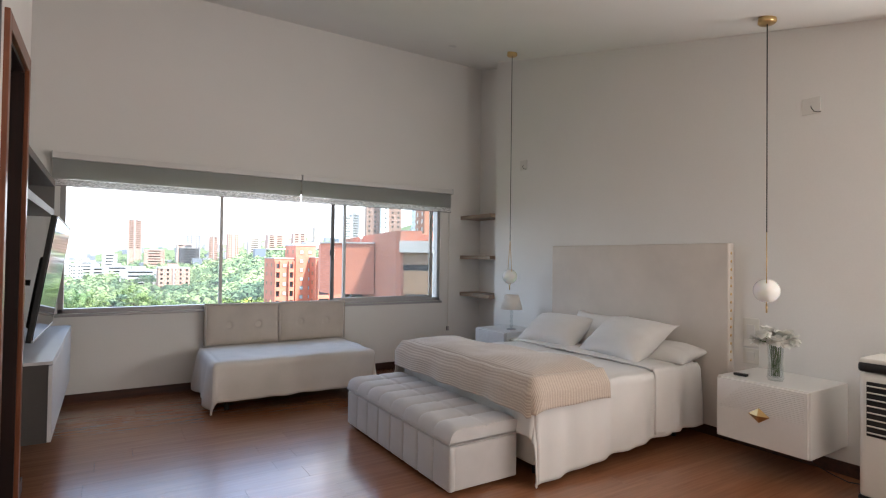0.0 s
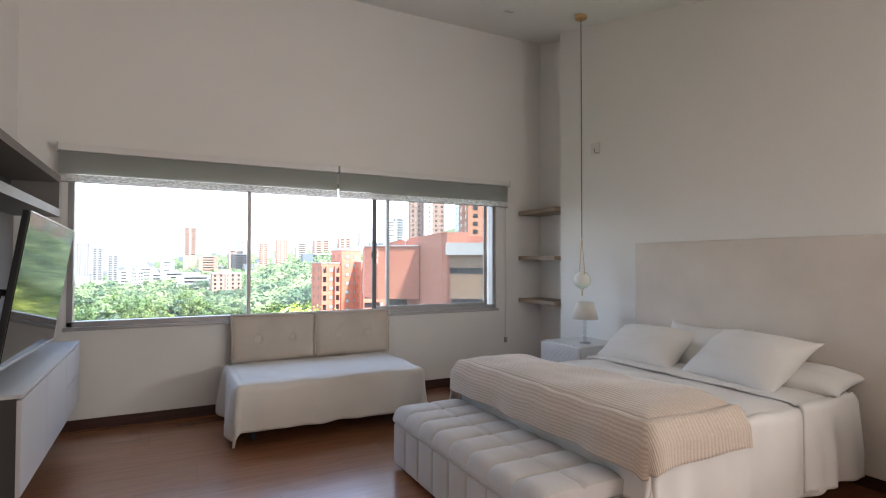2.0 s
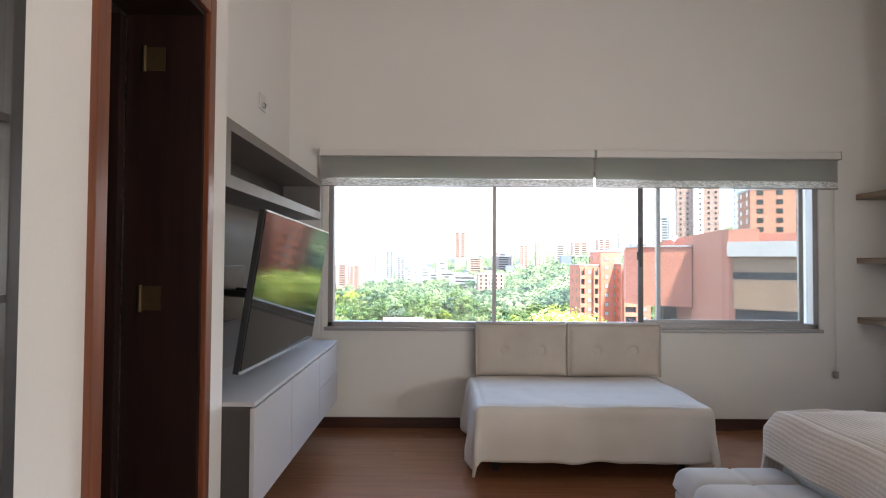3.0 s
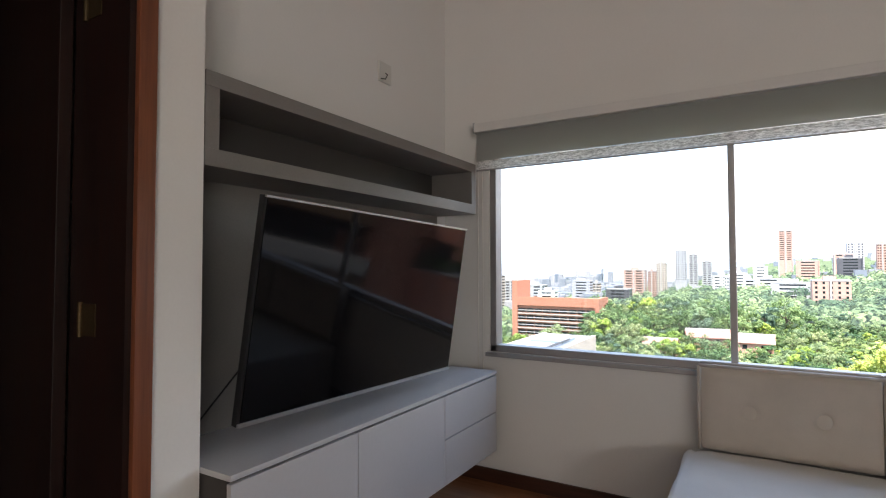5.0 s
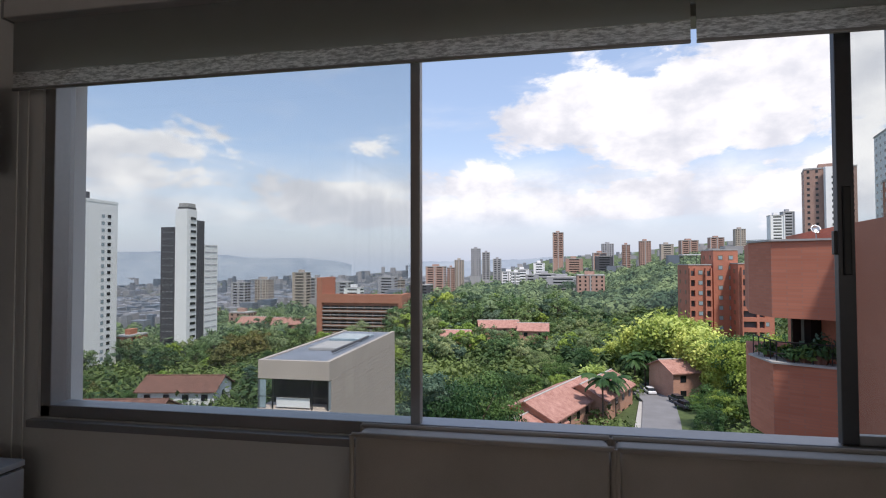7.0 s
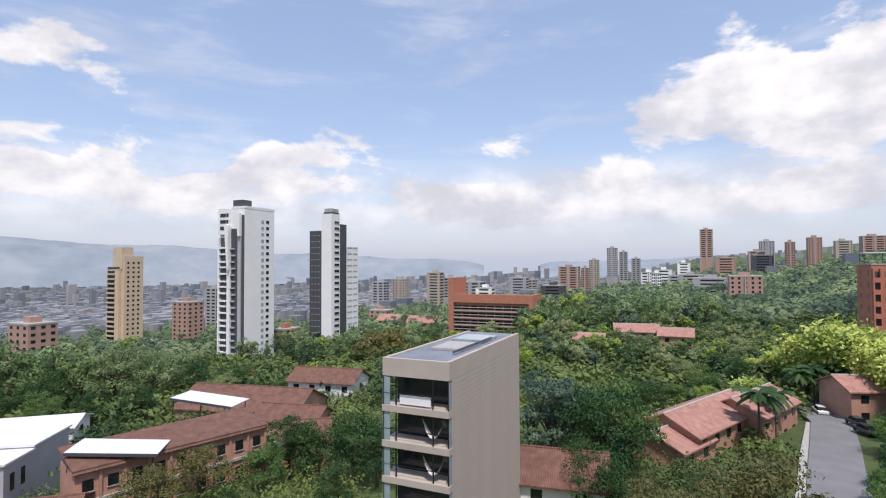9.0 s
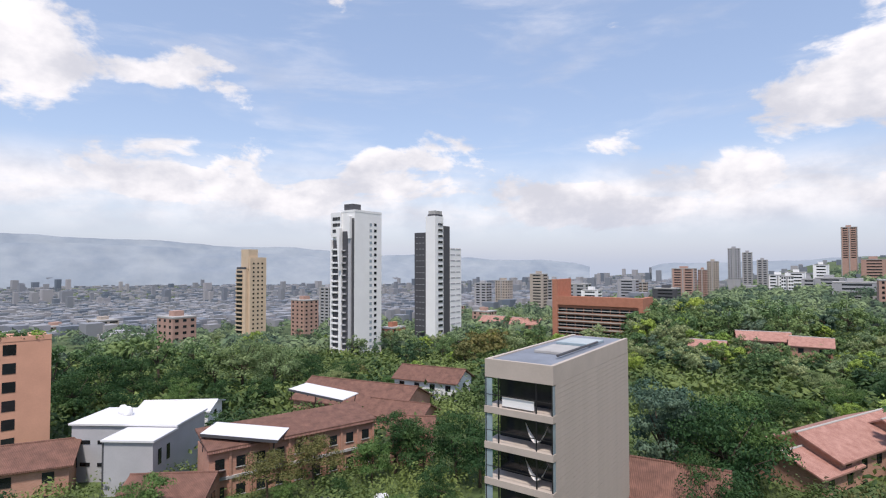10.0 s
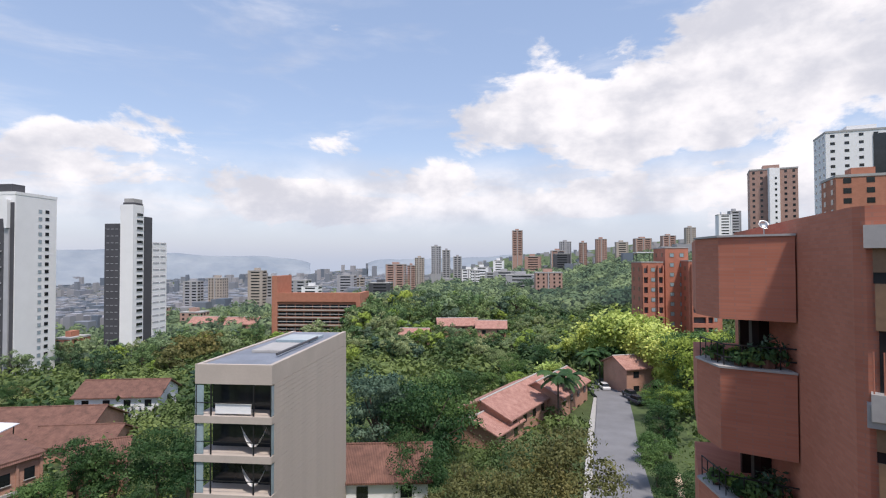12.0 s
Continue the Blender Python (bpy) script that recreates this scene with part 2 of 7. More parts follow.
# the panes' white diffuse share imitates haze over the view outside
M["glass"] = glass("window_glass", (0.95, 0.97, 0.965), milky=0.07)
M["clear"] = glass("clear_glass", (0.93, 0.95, 0.95), milky=0.03)
m_, n_, l_, p_ = node_material("milk_glass")
p_.inputs["Base Color"].default_value = (0.86, 0.84, 0.80, 1)
p_.inputs["Roughness"].default_value = 0.12
p_.inputs["Subsurface Weight"].default_value = 0.3
M["milk"] = m_
m_, n_, l_, p_ = node_material("tv_screen")
p_.inputs["Base Color"].default_value = (0.004, 0.004, 0.005, 1)
p_.inputs["Roughness"].default_value = 0.06
p_.inputs["Specular IOR Level"].default_value = 0.22
M["screen"] = m_
m_, n_, l_, p_ = node_material("mirror_glass")
p_.inputs["Base Color"].default_value = (0.82, 0.84, 0.83, 1)
p_.inputs["Metallic"].default_value = 1.0
p_.inputs["Roughness"].default_value = 0.015
M["mirror"] = m_
m_, n_, l_, p_ = node_material("grey_screen_fabric")
n_.remove(p_)
td, dd, mm = n_.new("ShaderNodeBsdfTranslucent"), n_.new("ShaderNodeBsdfDiffuse"), n_.new("ShaderNodeMixShader")
td.inputs[0].default_value = dd.inputs[0].default_value = (0.60, 0.61, 0.595, 1)
vv = noise_tex(n_, l_, coords(n_, l_, (14, 30, 60)), 3.0, 5)
rr = n_.new("ShaderNodeMapRange")
l_.new(vv, rr.inputs[0])
rr.inputs[3].default_value, rr.inputs[4].default_value = 0.35, 0.95
l_.new(rr.outputs[0], mm.inputs[0])
l_.new(dd.outputs[0], mm.inputs[1])
l_.new(td.outputs[0], mm.inputs[2])
l_.new(mm.outputs[0], n_["Material Output"].inputs["Surface"])
M["blind"] = m_
m_, n_, l_, p_ = node_material("pale_hem_fabric")
n_.remove(p_)
td, dd, mm = n_.new("ShaderNodeBsdfTranslucent"), n_.new("ShaderNodeBsdfDiffuse"), n_.new("ShaderNodeMixShader")
vv = noise_tex(n_, l_, coords(n_, l_, (9, 30, 40)), 4.0, 6, 0.7)
cc = ramp(n_, l_, vv, (0.42, 0.41, 0.40), (0.92, 0.91, 0.90), 0.4, 0.58)
l_.new(cc, td.inputs[0])
l_.new(cc, dd.inputs[0])
mm.inputs[0].default_value = 0.42
l_.new(dd.outputs[0], mm.inputs[1])
l_.new(td.outputs[0], mm.inputs[2])
l_.new(mm.outputs[0], n_["Material Output"].inputs["Surface"])
M["hem"] = m_

# ---- building helpers ----


def bx(bm, x0, x1, y0, y1, z0, z1, bevel=0.0, seg=2):
    """Adds a box, with rounded edges if bevel is given."""
    r = bmesh.ops.create_cube(bm, size=1.0)
    vs = r["verts"]
    for v in vs:
        v.co = ((x0 + x1) / 2 + v.co.x * (x1 - x0), (y0 + y1) / 2 + v.co.y * (y1 - y0), (z0 + z1) / 2 + v.co.z * (z1 - z0))
    if bevel:
        es = list({e for v in vs for e in v.link_edges})
        bmesh.ops.bevel(bm, geom=es, offset=bevel, segments=seg, affect="EDGES", profile=0.6)
    return bm


def box(*a, **k):
    return bx(bmesh.new(), *a, **k)


def cyl(bm, x, y, z0, z1, r0, r1=None, n=20):
    r1 = r0 if r1 is None else r1
    r = bmesh.ops.create_cone(bm, cap_ends=True, segments=n, radius1=r0, radius2=r1, depth=z1 - z0)
    bmesh.ops.translate(bm, verts=r["verts"], vec=(x, y, (z0 + z1) / 2))
    return bm


def tube(bm, a, b, r, n=8, r2=None):
    """A round bar from a to b."""
    a, b = Vector(a), Vector(b)
    k = bmesh.ops.create_cone(bm, cap_ends=True, segments=n, radius1=r, radius2=r if r2 is None else r2, depth=(b - a).length)
    q = (b - a).to_track_quat("Z", "Y").to_matrix().to_4x4()
    bmesh.ops.transform(bm, matrix=Matrix.Translation((a + b) / 2) @ q, verts=k["verts"])
    return bm


def lathe(bm, x, y, profile, n=28):
    """A turned body: profile of (radius, z)."""
    rings = []
    for r, z in profile:
        rings.append([bm.verts.new((x + r * math.cos(2 * math.pi * i / n), y + r * math.sin(2 * math.pi * i / n), z)) for i in range(n)])
    for a, b in zip(rings, rings[1:]):
        for i in range(n):
            bm.faces.new((a[i], a[(i + 1) % n], b[(i + 1) % n], b[i]))
    bm.faces.new(rings[0][::-1])
    bm.faces.new(rings[-1])
    return bm


def mesh_of(name, bm, material, smooth=False):
    bmesh.ops.recalc_face_normals(bm, faces=bm.faces)
    me = bpy.data.meshes.new(name)
    bm.to_mesh(me)
    bm.free()
    me.materials.append(material)
    if smooth:
        me.shade_smooth()
    return me


def part(name, bm, material, parent=None, label="", smooth=False):
    ob = new(name, mesh_of(name, bm, material, smooth))
    ob.parent = parent
    if label:
        tagged(ob, label)
    return ob


def thing(name, label, category, group="", at=(0, 0, 0), kind=""):
    e = new(name)
    e.location = at
    e.empty_display_size = 0.1
    return tagged(e, label, category, group, kind)


def structure(name, bm, material, label, category, smooth=False):
    return tagged(part(name, bm, material, smooth=smooth), label, category, kind="structure")


def grid_mesh(fn, nu, nv, uv=None):
    """A sheet: fn(u, v) for u, v in 0..1."""
    bm = bmesh.new()
    rows = [[bm.verts.new(fn(i / nu, j / nv)) for j in range(nv + 1)] for i in range(nu + 1)]
    lay = bm.loops.layers.uv.new("UVMap")
    for i in range(nu):
        for j in range(nv):
            f = bm.faces.new((rows[i][j], rows[i + 1][j], rows[i + 1][j + 1], rows[i][j + 1]))
            for lp, (a, b) in zip(f.loops, ((i, j), (i + 1, j), (i + 1, j + 1), (i, j + 1))):
                lp[lay].uv = (a / nu * (uv[0] if uv else 1), b / nv * (uv[1] if uv else 1))
            f.smooth = True
    return bm


def thicken(ob, t):
    s = ob.modifiers.new("thickness", "SOLIDIFY")
    s.thickness = t
    s.offset = 1
    return ob

# ---- the room: walls, floor, ceiling ----
X_DOOR, X_TV, X_BED, Y_WIN, Y_BACK = 0.12, -0.20, 4.84, 6.98, -1.6
SLOPE = 0.235


def ceil_z(y):
    return 4.20 - SLOPE * (Y_WIN - y)


def sloped(bm, x0, x1, y0, y1, z0):
    """A wall block whose top follows the ceiling's slope."""
    v = [bm.verts.new(p) for p in ((x0, y0, z0), (x1, y0, z0), (x1, y1, z0), (x0, y1, z0), (x0, y0, ceil_z(y0) + 0.05), (x1, y0, ceil_z(y0) + 0.05), (x1, y1, ceil_z(y1) + 0.05), (x0, y1, ceil_z(y1) + 0.05))]
    for f in ((0, 3, 2, 1), (4, 5, 6, 7), (0, 1, 5, 4), (1, 2, 6, 5), (2, 3, 7, 6), (3, 0, 4, 7)):
        bm.faces.new([v[i] for i in f])
    return bm


WX0, WX1, WZ0, WZ1 = 0.15, 4.43, 0.865, 2.23
b = bmesh.new()
bx(b, X_TV - 0.2, WX0, Y_WIN, Y_WIN + 0.2, 0, 4.5)
bx(b, WX1, 5.35, Y_WIN, Y_WIN + 0.2, 0, 4.5)
bx(b, WX0, WX1, Y_WIN, Y_WIN + 0.2, 0, WZ0)
bx(b, WX0, WX1, Y_WIN, Y_WIN + 0.2, WZ1, 4.5)
structure("wall_north", b, M["wall"], "white painted wall with a wide window band", "wall")
b = bmesh.new()
sloped(b, X_TV - 0.2, X_TV, 4.64, Y_WIN, 0)
structure("wall_recess", b, M["wall"], "white painted wall recess behind the media unit", "wall")
DY0, DY1, DZ = 3.92, 4.62, 2.50
b = bmesh.new()
sloped(b, X_TV, X_DOOR, DY1, 4.84, 0)
sloped(b, X_TV, X_DOOR, Y_BACK, DY0, 0)
sloped(b, X_TV, X_DOOR, DY0, DY1, DZ)
structure("wall_west", b, M["wall"], "white painted wall with a dark wooden doorway", "wall")
# side window: its unseen southern stretch is added to admit more light
W2Y0, W2Y1, W2Z0, W2Z1 = -1.20, 1.95, 0.90, 2.55
NY0, NZ = 6.28, 2.62
b = bmesh.new()
sloped(b, X_BED, X_BED + 0.26, W2Y1, NY0, 0)
sloped(b, X_BED, X_BED + 0.26, Y_BACK, W2Y0, 0)
bx(b, X_BED, X_BED + 0.26, W2Y0, W2Y1, 0, W2Z0)
sloped(b, X_BED, X_BED + 0.26, W2Y0, W2Y1, W2Z1)
bx(b, X_BED + 0.262, X_BED + 0.46, NY0 - 0.2, Y_WIN, 0, 4.4)
structure("wall_east", b, M["wall"], "white painted wall behind the bed with a shelf niche", "wall")
b = bmesh.new()
sloped(b, X_TV - 1.6, 5.3, Y_BACK - 0.2, Y_BACK, 0)
structure("wall_south", b, M["wall"], "plain white painted wall", "wall")
b = bmesh.new()
y0, y1 = Y_BACK - 0.2, Y_WIN + 0.2
v = [b.verts.new(p) for p in ((-1.8, y0, ceil_z(y0)), (5.35, y0, ceil_z(y0)), (5.35, y1, ceil_z(y1)), (-1.8, y1, ceil_z(y1)), (-1.8, y0, ceil_z(y0) + 0.2), (5.35, y0, ceil_z(y0) + 0.2), (5.35, y1, ceil_z(y1) + 0.2), (-1.8, y1, ceil_z(y1) + 0.2))]
for f in ((0, 3, 2, 1), (4, 5, 6, 7), (0, 1, 5, 4), (1, 2, 6, 5), (2, 3, 7, 6), (3, 0, 4, 7)):
    b.faces.new([v[i] for i in f])
structure("ceiling", b, M["ceiling"], "sloping white painted ceiling", "ceiling")
structure("floor", box(-1.8, 5.3, Y_BACK - 0.2, Y_WIN + 0.1, -0.25, -0.012), M["skirting"], "brown laminate plank floor", "floor")
floor_ob = bpy.data.objects["floor"]
b = bmesh.new()
bx(b, X_TV, X_BED + 0.2, Y_WIN - 0.016, Y_WIN, 0, 0.09, 0.004)
structure("baseboard", b, M["skirting"], "dark stained wooden baseboard under the window", "baseboard")
b = bmesh.new()
bx(b, X_BED - 0.016, X_BED, 1.0, NY0, 0, 0.09, 0.004)
bx(b, X_DOOR, X_DOOR + 0.016, 4.69, 4.84, 0, 0.09, 0.004)
bx(b, X_DOOR, X_DOOR + 0.016, Y_BACK, 3.86, 0, 0.09, 0.004)
structure("baseboard_side", b, M["skirting"], "dark stained wooden baseboard along the side walls", "baseboard")
# dark passage behind the doorway
b = bmesh.new()
bx(b, -1.8, -1.6, 3.0, 5.2, 0, 3.0)
bx(b, -1.6, X_TV - 0.2, 4.9, 5.1, 0, 3.0)
bx(b, -1.6, X_TV, 3.0, 3.2, 0, 3.0)
bx(b, -1.8, X_TV, 3.0, 5.2, 3.0, 3.1)
structure("wall_passage", b, M["wall"], "plain wall of the unlit passage behind the door", "wall")

# doorway
door = thing("door_1", "dark red mahogany door standing open in its frame", "door", at=(0, 0, 0), kind="structure")
b = bmesh.new()
bx(b, X_DOOR - 0.001, X_DOOR + 0.022, DY0 - 0.045, DY0 + 0.012, 0, DZ + 0.07, 0.004)
bx(b, X_DOOR - 0.001, X_DOOR + 0.022, DY1 - 0.012, DY1 + 0.045, 0, DZ + 0.07, 0.004)
bx(b, X_DOOR - 0.001, X_DOOR + 0.022, DY0 + 0.012, DY1 - 0.012, DZ - 0.01, DZ + 0.07, 0.004)
part("architrave", b, M["architrave"], door, "lighter red-brown wooden architrave")
b = bmesh.new()
bx(b, X_TV - 0.002, X_DOOR, DY0, DY0 + 0.03, 0, DZ)
bx(b, X_TV - 0.002, X_DOOR, DY1 - 0.03, DY1, 0, DZ)
bx(b, X_TV - 0.002, X_DOOR, DY0 + 0.03, DY1 - 0.03, DZ - 0.03, DZ)
part("jamb", b, M["mahogany"], door)
leaf = part("leaf", box(-0.86, X_TV - 0.005, DY1 - 0.075, DY1 - 0.035, 0.01, DZ - 0.04, 0.003), M["mahogany"], door)
for z in (0.35, 1.27, 2.28):
    b = bmesh.new()
    bx(b, -0.12, -0.04, DY1 - 0.034, DY1 - 0.0305, z - 0.05, z + 0.05)
    cyl(b, -0.125, DY1 - 0.036, z - 0.055, z + 0.055, 0.008)
    part("hinge", b, M["dark_brass"], leaf, "dark brass hinge")

# window band
win = thing("window_1", "wide aluminium sliding window with its middle sash slid open", "window", kind="structure")
b = bmesh.new()
bx(b, WX0, WX1, 6.99, 7.08, WZ0, WZ0 + 0.045, 0.004)
bx(b, WX0, WX1, 6.99, 7.08, WZ1 - 0.04, WZ1, 0.004)
bx(b, WX0, WX0 + 0.045, 6.99, 7.08, WZ0, WZ1, 0.004)
bx(b, WX1 - 0.045, WX1, 6.99, 7.08, WZ0, WZ1, 0.004)
part("window_frame", b, M["alu"], win)
part("mullion", box(1.582, 1.616, 6.992, 7.03, WZ0 + 0.03, WZ1 - 0.03, 0.004), M["alu"], win)
part("mullion", box(3.035, 3.07, 7.035, 7.078, WZ0 + 0.03, WZ1 - 0.03, 0.004), M["alu"], win)
part("window_sill", box(WX0 - 0.02, WX1 + 0.02, 6.95, 6.985, WZ0 - 0.03, WZ0 - 0.002, 0.004), M["alu"], win)
for x0, x1 in ((WX0 + 0.04, 1.58), (3.068, WX1 - 0.04)):
    part("pane", box(x0, x1, 7.052, 7.058, WZ0 + 0.04, WZ1 - 0.035), M["glass"], win).visible_shadow = False
sash = part("sash", box(2.86, 2.905, 7.0, 7.024, WZ0 + 0.046, WZ1 - 0.042, 0.003), M["alu_dark"], win, "dark anodised sash stile")
part("stile", box(4.27, 4.31, 7.0, 7.024, WZ0 + 0.046, WZ1 - 0.042, 0.003), M["alu"], sash)
part("rail", box(2.905, 4.27, 7.0, 7.024, WZ0 + 0.046, WZ0 + 0.075, 0.003), M["alu"], sash)
part("rail", box(2.905, 4.27, 7.0, 7.024, WZ1 - 0.07, WZ1 - 0.042, 0.003), M["alu"], sash)
part("pane", box(2.903, 4.272, 7.011, 7.016, WZ0 + 0.073, WZ1 - 0.068), M["glass"], sash).visible_shadow = False
part("handle", box(2.872, 2.894, 6.994, 7.001, 1.40, 1.66, 0.004), M["black"], sash, "black pull handle")
part("latch", box(2.852, 2.861, 7.005, 7.02, 1.46, 1.53, 0.002), M["black"], sash)

# roller blinds over the window
for k, (x0, x1) in enumerate(((0.085, 2.447), (2.455, 4.56))):
    rb = thing("roller_blind", "grey screen roller blind rolled almost fully up", "blind", "roller blinds of the window band")
    part("cassette", box(x0, x1, 6.87, 6.978, 2.335, 2.395, 0.006), M["white_lacquer"], rb, "white cassette")
    part("fabric", box(x0 + 0.004, x1 - 0.004, 6.912, 6.9145, 2.148, 2.336), M["blind"], rb)
    hemb = bmesh.new()
    hemb.faces.new([hemb.verts.new(q) for q in ((x0 + 0.004, 6.9132, 2.09), (x1 - 0.004, 6.9132, 2.09), (x1 - 0.004, 6.9132, 2.147), (x0 + 0.004, 6.9132, 2.147))])
    part("hem_band", hemb, M["hem"], rb, "pale translucent hem band")
    part("bottom_bar", box(x0 + 0.004, x1 - 0.004, 6.908, 6.9185, 2.078, 2.089, 0.003), M["alu"], rb)
    for s in (x0 + 0.004, x1 - 0.004):
        part("end_cap", box(s - 0.004, s + 0.004, 6.866, 6.978, 2.33, 2.40, 0.002), M["steel"], rb)
for x, y, z in ((0.10, 6.935, 0.50), (4.545, 6.935, 0.50)):
    ch = thing("blind_chain", "thin white bead chain of a roller blind", "chain", "blind chains")
    part("strand", tube(bmesh.new(), (x - 0.012, y, z), (x - 0.012, y, 2.34), 0.0028, 6), M["plastic_white"], ch)
    part("strand", tube(bmesh.new(), (x + 0.012, y + 0.02, z), (x + 0.012, y + 0.02, 2.34), 0.0028, 6), M["plastic_white"], ch)
    part("weight", box(x - 0.016, x + 0.016, y - 0.006, y + 0.026, z - 0.05, z + 0.01, 0.005), M["alu"], ch)

# side window with its blind
win2 = thing("window_2", "white framed side window half covered by a roller blind", "window", kind="structure")
b = bmesh.new()
bx(b, 4.93, 5.0, W2Y0, W2Y1, W2Z0, W2Z0 + 0.05, 0.004)
bx(b, 4.93, 5.0, W2Y0, W2Y1, W2Z1 - 0.05, W2Z1, 0.004)
bx(b, 4.93, 5.0, W2Y1 - 0.05, W2Y1, W2Z0, W2Z1, 0.004)
bx(b, 4.93, 5.0, W2Y0, W2Y0 + 0.05, W2Z0, W2Z1, 0.004)
part("window_frame", b, M["white_lacquer"], win2)
part("pane", box(4.962, 4.968, W2Y0 + 0.045, W2Y1 - 0.045, W2Z0 + 0.045, W2Z1 - 0.045), M["glass"], win2).visible_shadow = False
rb = thing("roller_blind", "grey roller blind half drawn over the side window", "blind")
part("cassette", box(4.76, 4.838, W2Y0 - 0.06, W2Y1 + 0.06, 2.60, 2.67, 0.006), M["white_lacquer"], rb, "white cassette")
part("fabric", box(4.795, 4.798, W2Y0 - 0.04, W2Y1 + 0.04, 1.89, 2.60), M["blind"], rb)
part("bottom_bar", box(4.79, 4.803, W2Y0 - 0.04, W2Y1 + 0.04, 1.872, 1.892, 0.004), M["alu"], rb)

# shelves in the niche
for z in (2.02, 1.465, 0.95):
    s = thing("wall_shelf", "thin greyish oak shelf fixed in the wall niche", "shelf", "niche shelves", (4.9, 6.6, z))
    part("board", box(-0.14, 0.20, -0.318, 0.378, -0.025, 0.025, 0.004), M["oak"], s)

# switch boxes
for x, y, z, nx in ((X_BED - 0.006, 2.575, 2.585, -1), (X_BED - 0.006, 5.72, 2.60, -1), (X_TV + 0.006, 6.26, 2.60, 1)):
    s = thing("socket_box", "pale plastic wall box with a loose black wire", "socket", "empty wall boxes", (x, y, z))
    part("cover", box(-0.006, 0.006, -0.06, 0.06, -0.06, 0.06, 0.003), M["switch"], s)
    b = bmesh.new()
    tube(b, (nx * 0.006, 0.0, 0.0), (nx * 0.03, -0.012, -0.02), 0.003, 6)
    tube(b, (nx * 0.03, -0.012, -0.02), (nx * 0.028, -0.03, -0.05), 0.003, 6)
    tube(b, (nx * 0.028, -0.03, -0.05), (nx * 0.03, -0.075, -0.06), 0.003, 6)
    part("wire", b, M["black"], s)
dl = thing("downlight", "small white round downlight recessed in the ceiling", "light", at=(3.96, 6.01, ceil_z(6.01)))
dl.rotation_euler = (math.atan(SLOPE), 0, 0)
part("ring", lathe(bmesh.new(), 0, 0, ((0.055, 0.0), (0.055, -0.006), (0.045, -0.008), (0.044, 0.0))), M["white_lacquer"], dl, smooth=True)

for z, hh in ((0.895, 0.11), (0.71, 0.06)):
    s = thing("wall_switch", "white plastic switch plate on the wall beside the bed", "switch", "switch plates beside the bed", (X_BED - 0.001, 2.995, z))
    part("plate", box(-0.010, 0.0, -0.06, 0.06, -hh, hh, 0.003), M["plastic_white"], s)
    part("rocker", box(-0.014, -0.0095, -0.03, 0.03, -hh * 0.55, hh * 0.55, 0.002), M["switch"], s)

# ---- media wall ----
U0, U1 = 4.845, 6.84
unit = thing("wall_unit", "grey laminate media wall panel with a long open niche", "media unit")
part("back_panel", box(X_TV, X_TV + 0.02, U0, U1, 0.27, 1.78), M["grey_laminate"], unit)
# niche back in a darker grey than the niche frame
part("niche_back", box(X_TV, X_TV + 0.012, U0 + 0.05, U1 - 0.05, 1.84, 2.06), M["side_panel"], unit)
part("niche_top", box(X_TV, X_DOOR, U0, U1, 2.055, 2.11, 0.002), M["grey_laminate"], unit)
part("niche_bottom", box(X_TV, X_DOOR, U0, U1, 1.78, 1.842, 0.002), M["grey_laminate"], unit)
for y in (U0, U1 - 0.055):
    part("niche_side", box(X_TV, X_DOOR - 0.001, y, y + 0.055, 1.842, 2.055), M["grey_laminate"], unit)
cabinet = thing("media_cabinet", "floating pale grey media cabinet fixed under the television", "cabinet")
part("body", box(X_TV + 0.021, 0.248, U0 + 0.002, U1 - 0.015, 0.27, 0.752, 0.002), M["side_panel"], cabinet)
part("top", box(X_TV + 0.021, 0.27, U0, U1 - 0.013, 0.752, 0.772, 0.002), M["pale_laminate"], cabinet)
for y0, y1, z0, z1 in ((U0 + 0.002, 5.468, 0.272, 0.742), (5.474, 6.178, 0.272, 0.742), (6.184, U1 - 0.016, 0.272, 0.51), (6.184, U1 - 0.016, 0.516, 0.742)):
    part("door", box(0.249, 0.27, y0, y1, z0, z1, 0.002), M["pale_laminate"], cabinet)

# television, leaning forward on its bracket
tv = thing("television", "large black flat television tilted forward on a bracket", "television")
tilt = math.atan2(0.115, 0.815)
tv.matrix_world = Matrix.Translation((0.153, 5.69, 0.856)) @ Matrix.Rotation(radians(-1.3), 4, "X") @ Matrix.Rotation(tilt, 4, "Y")
part("casing", box(-0.035, -0.004, -0.73, 0.73, 0.0, 0.82, 0.004), M["black"], tv)
part("back_cover", box(-0.075, -0.036, -0.45, 0.45, 0.06, 0.55, 0.02), M["black"], tv)
part("screen", box(-0.0045, 0.0, -0.72, 0.72, 0.018, 0.81), M["screen"], tv)
for z0, z1 in ((0.812, 0.82), (0.0, 0.014)):
    part("bezel", box(-0.006, 0.003, -0.73, 0.73, z0, z1, 0.001), M["steel"], tv, "thin silver edge strip")
br = thing("tv_bracket", "black steel wall bracket holding the television", "bracket")
part("wall_plate", box(X_TV + 0.021, X_TV + 0.035, 5.42, 5.86, 1.06, 1.40, 0.004), M["black"], br)
part("arm", tube(tube(bmesh.new(), (X_TV + 0.03, 5.55, 1.24), (0.02, 5.6, 1.22), 0.022), (X_TV + 0.03, 5.75, 1.24), (0.06, 5.75, 1.22), 0.022), M["black"], br)
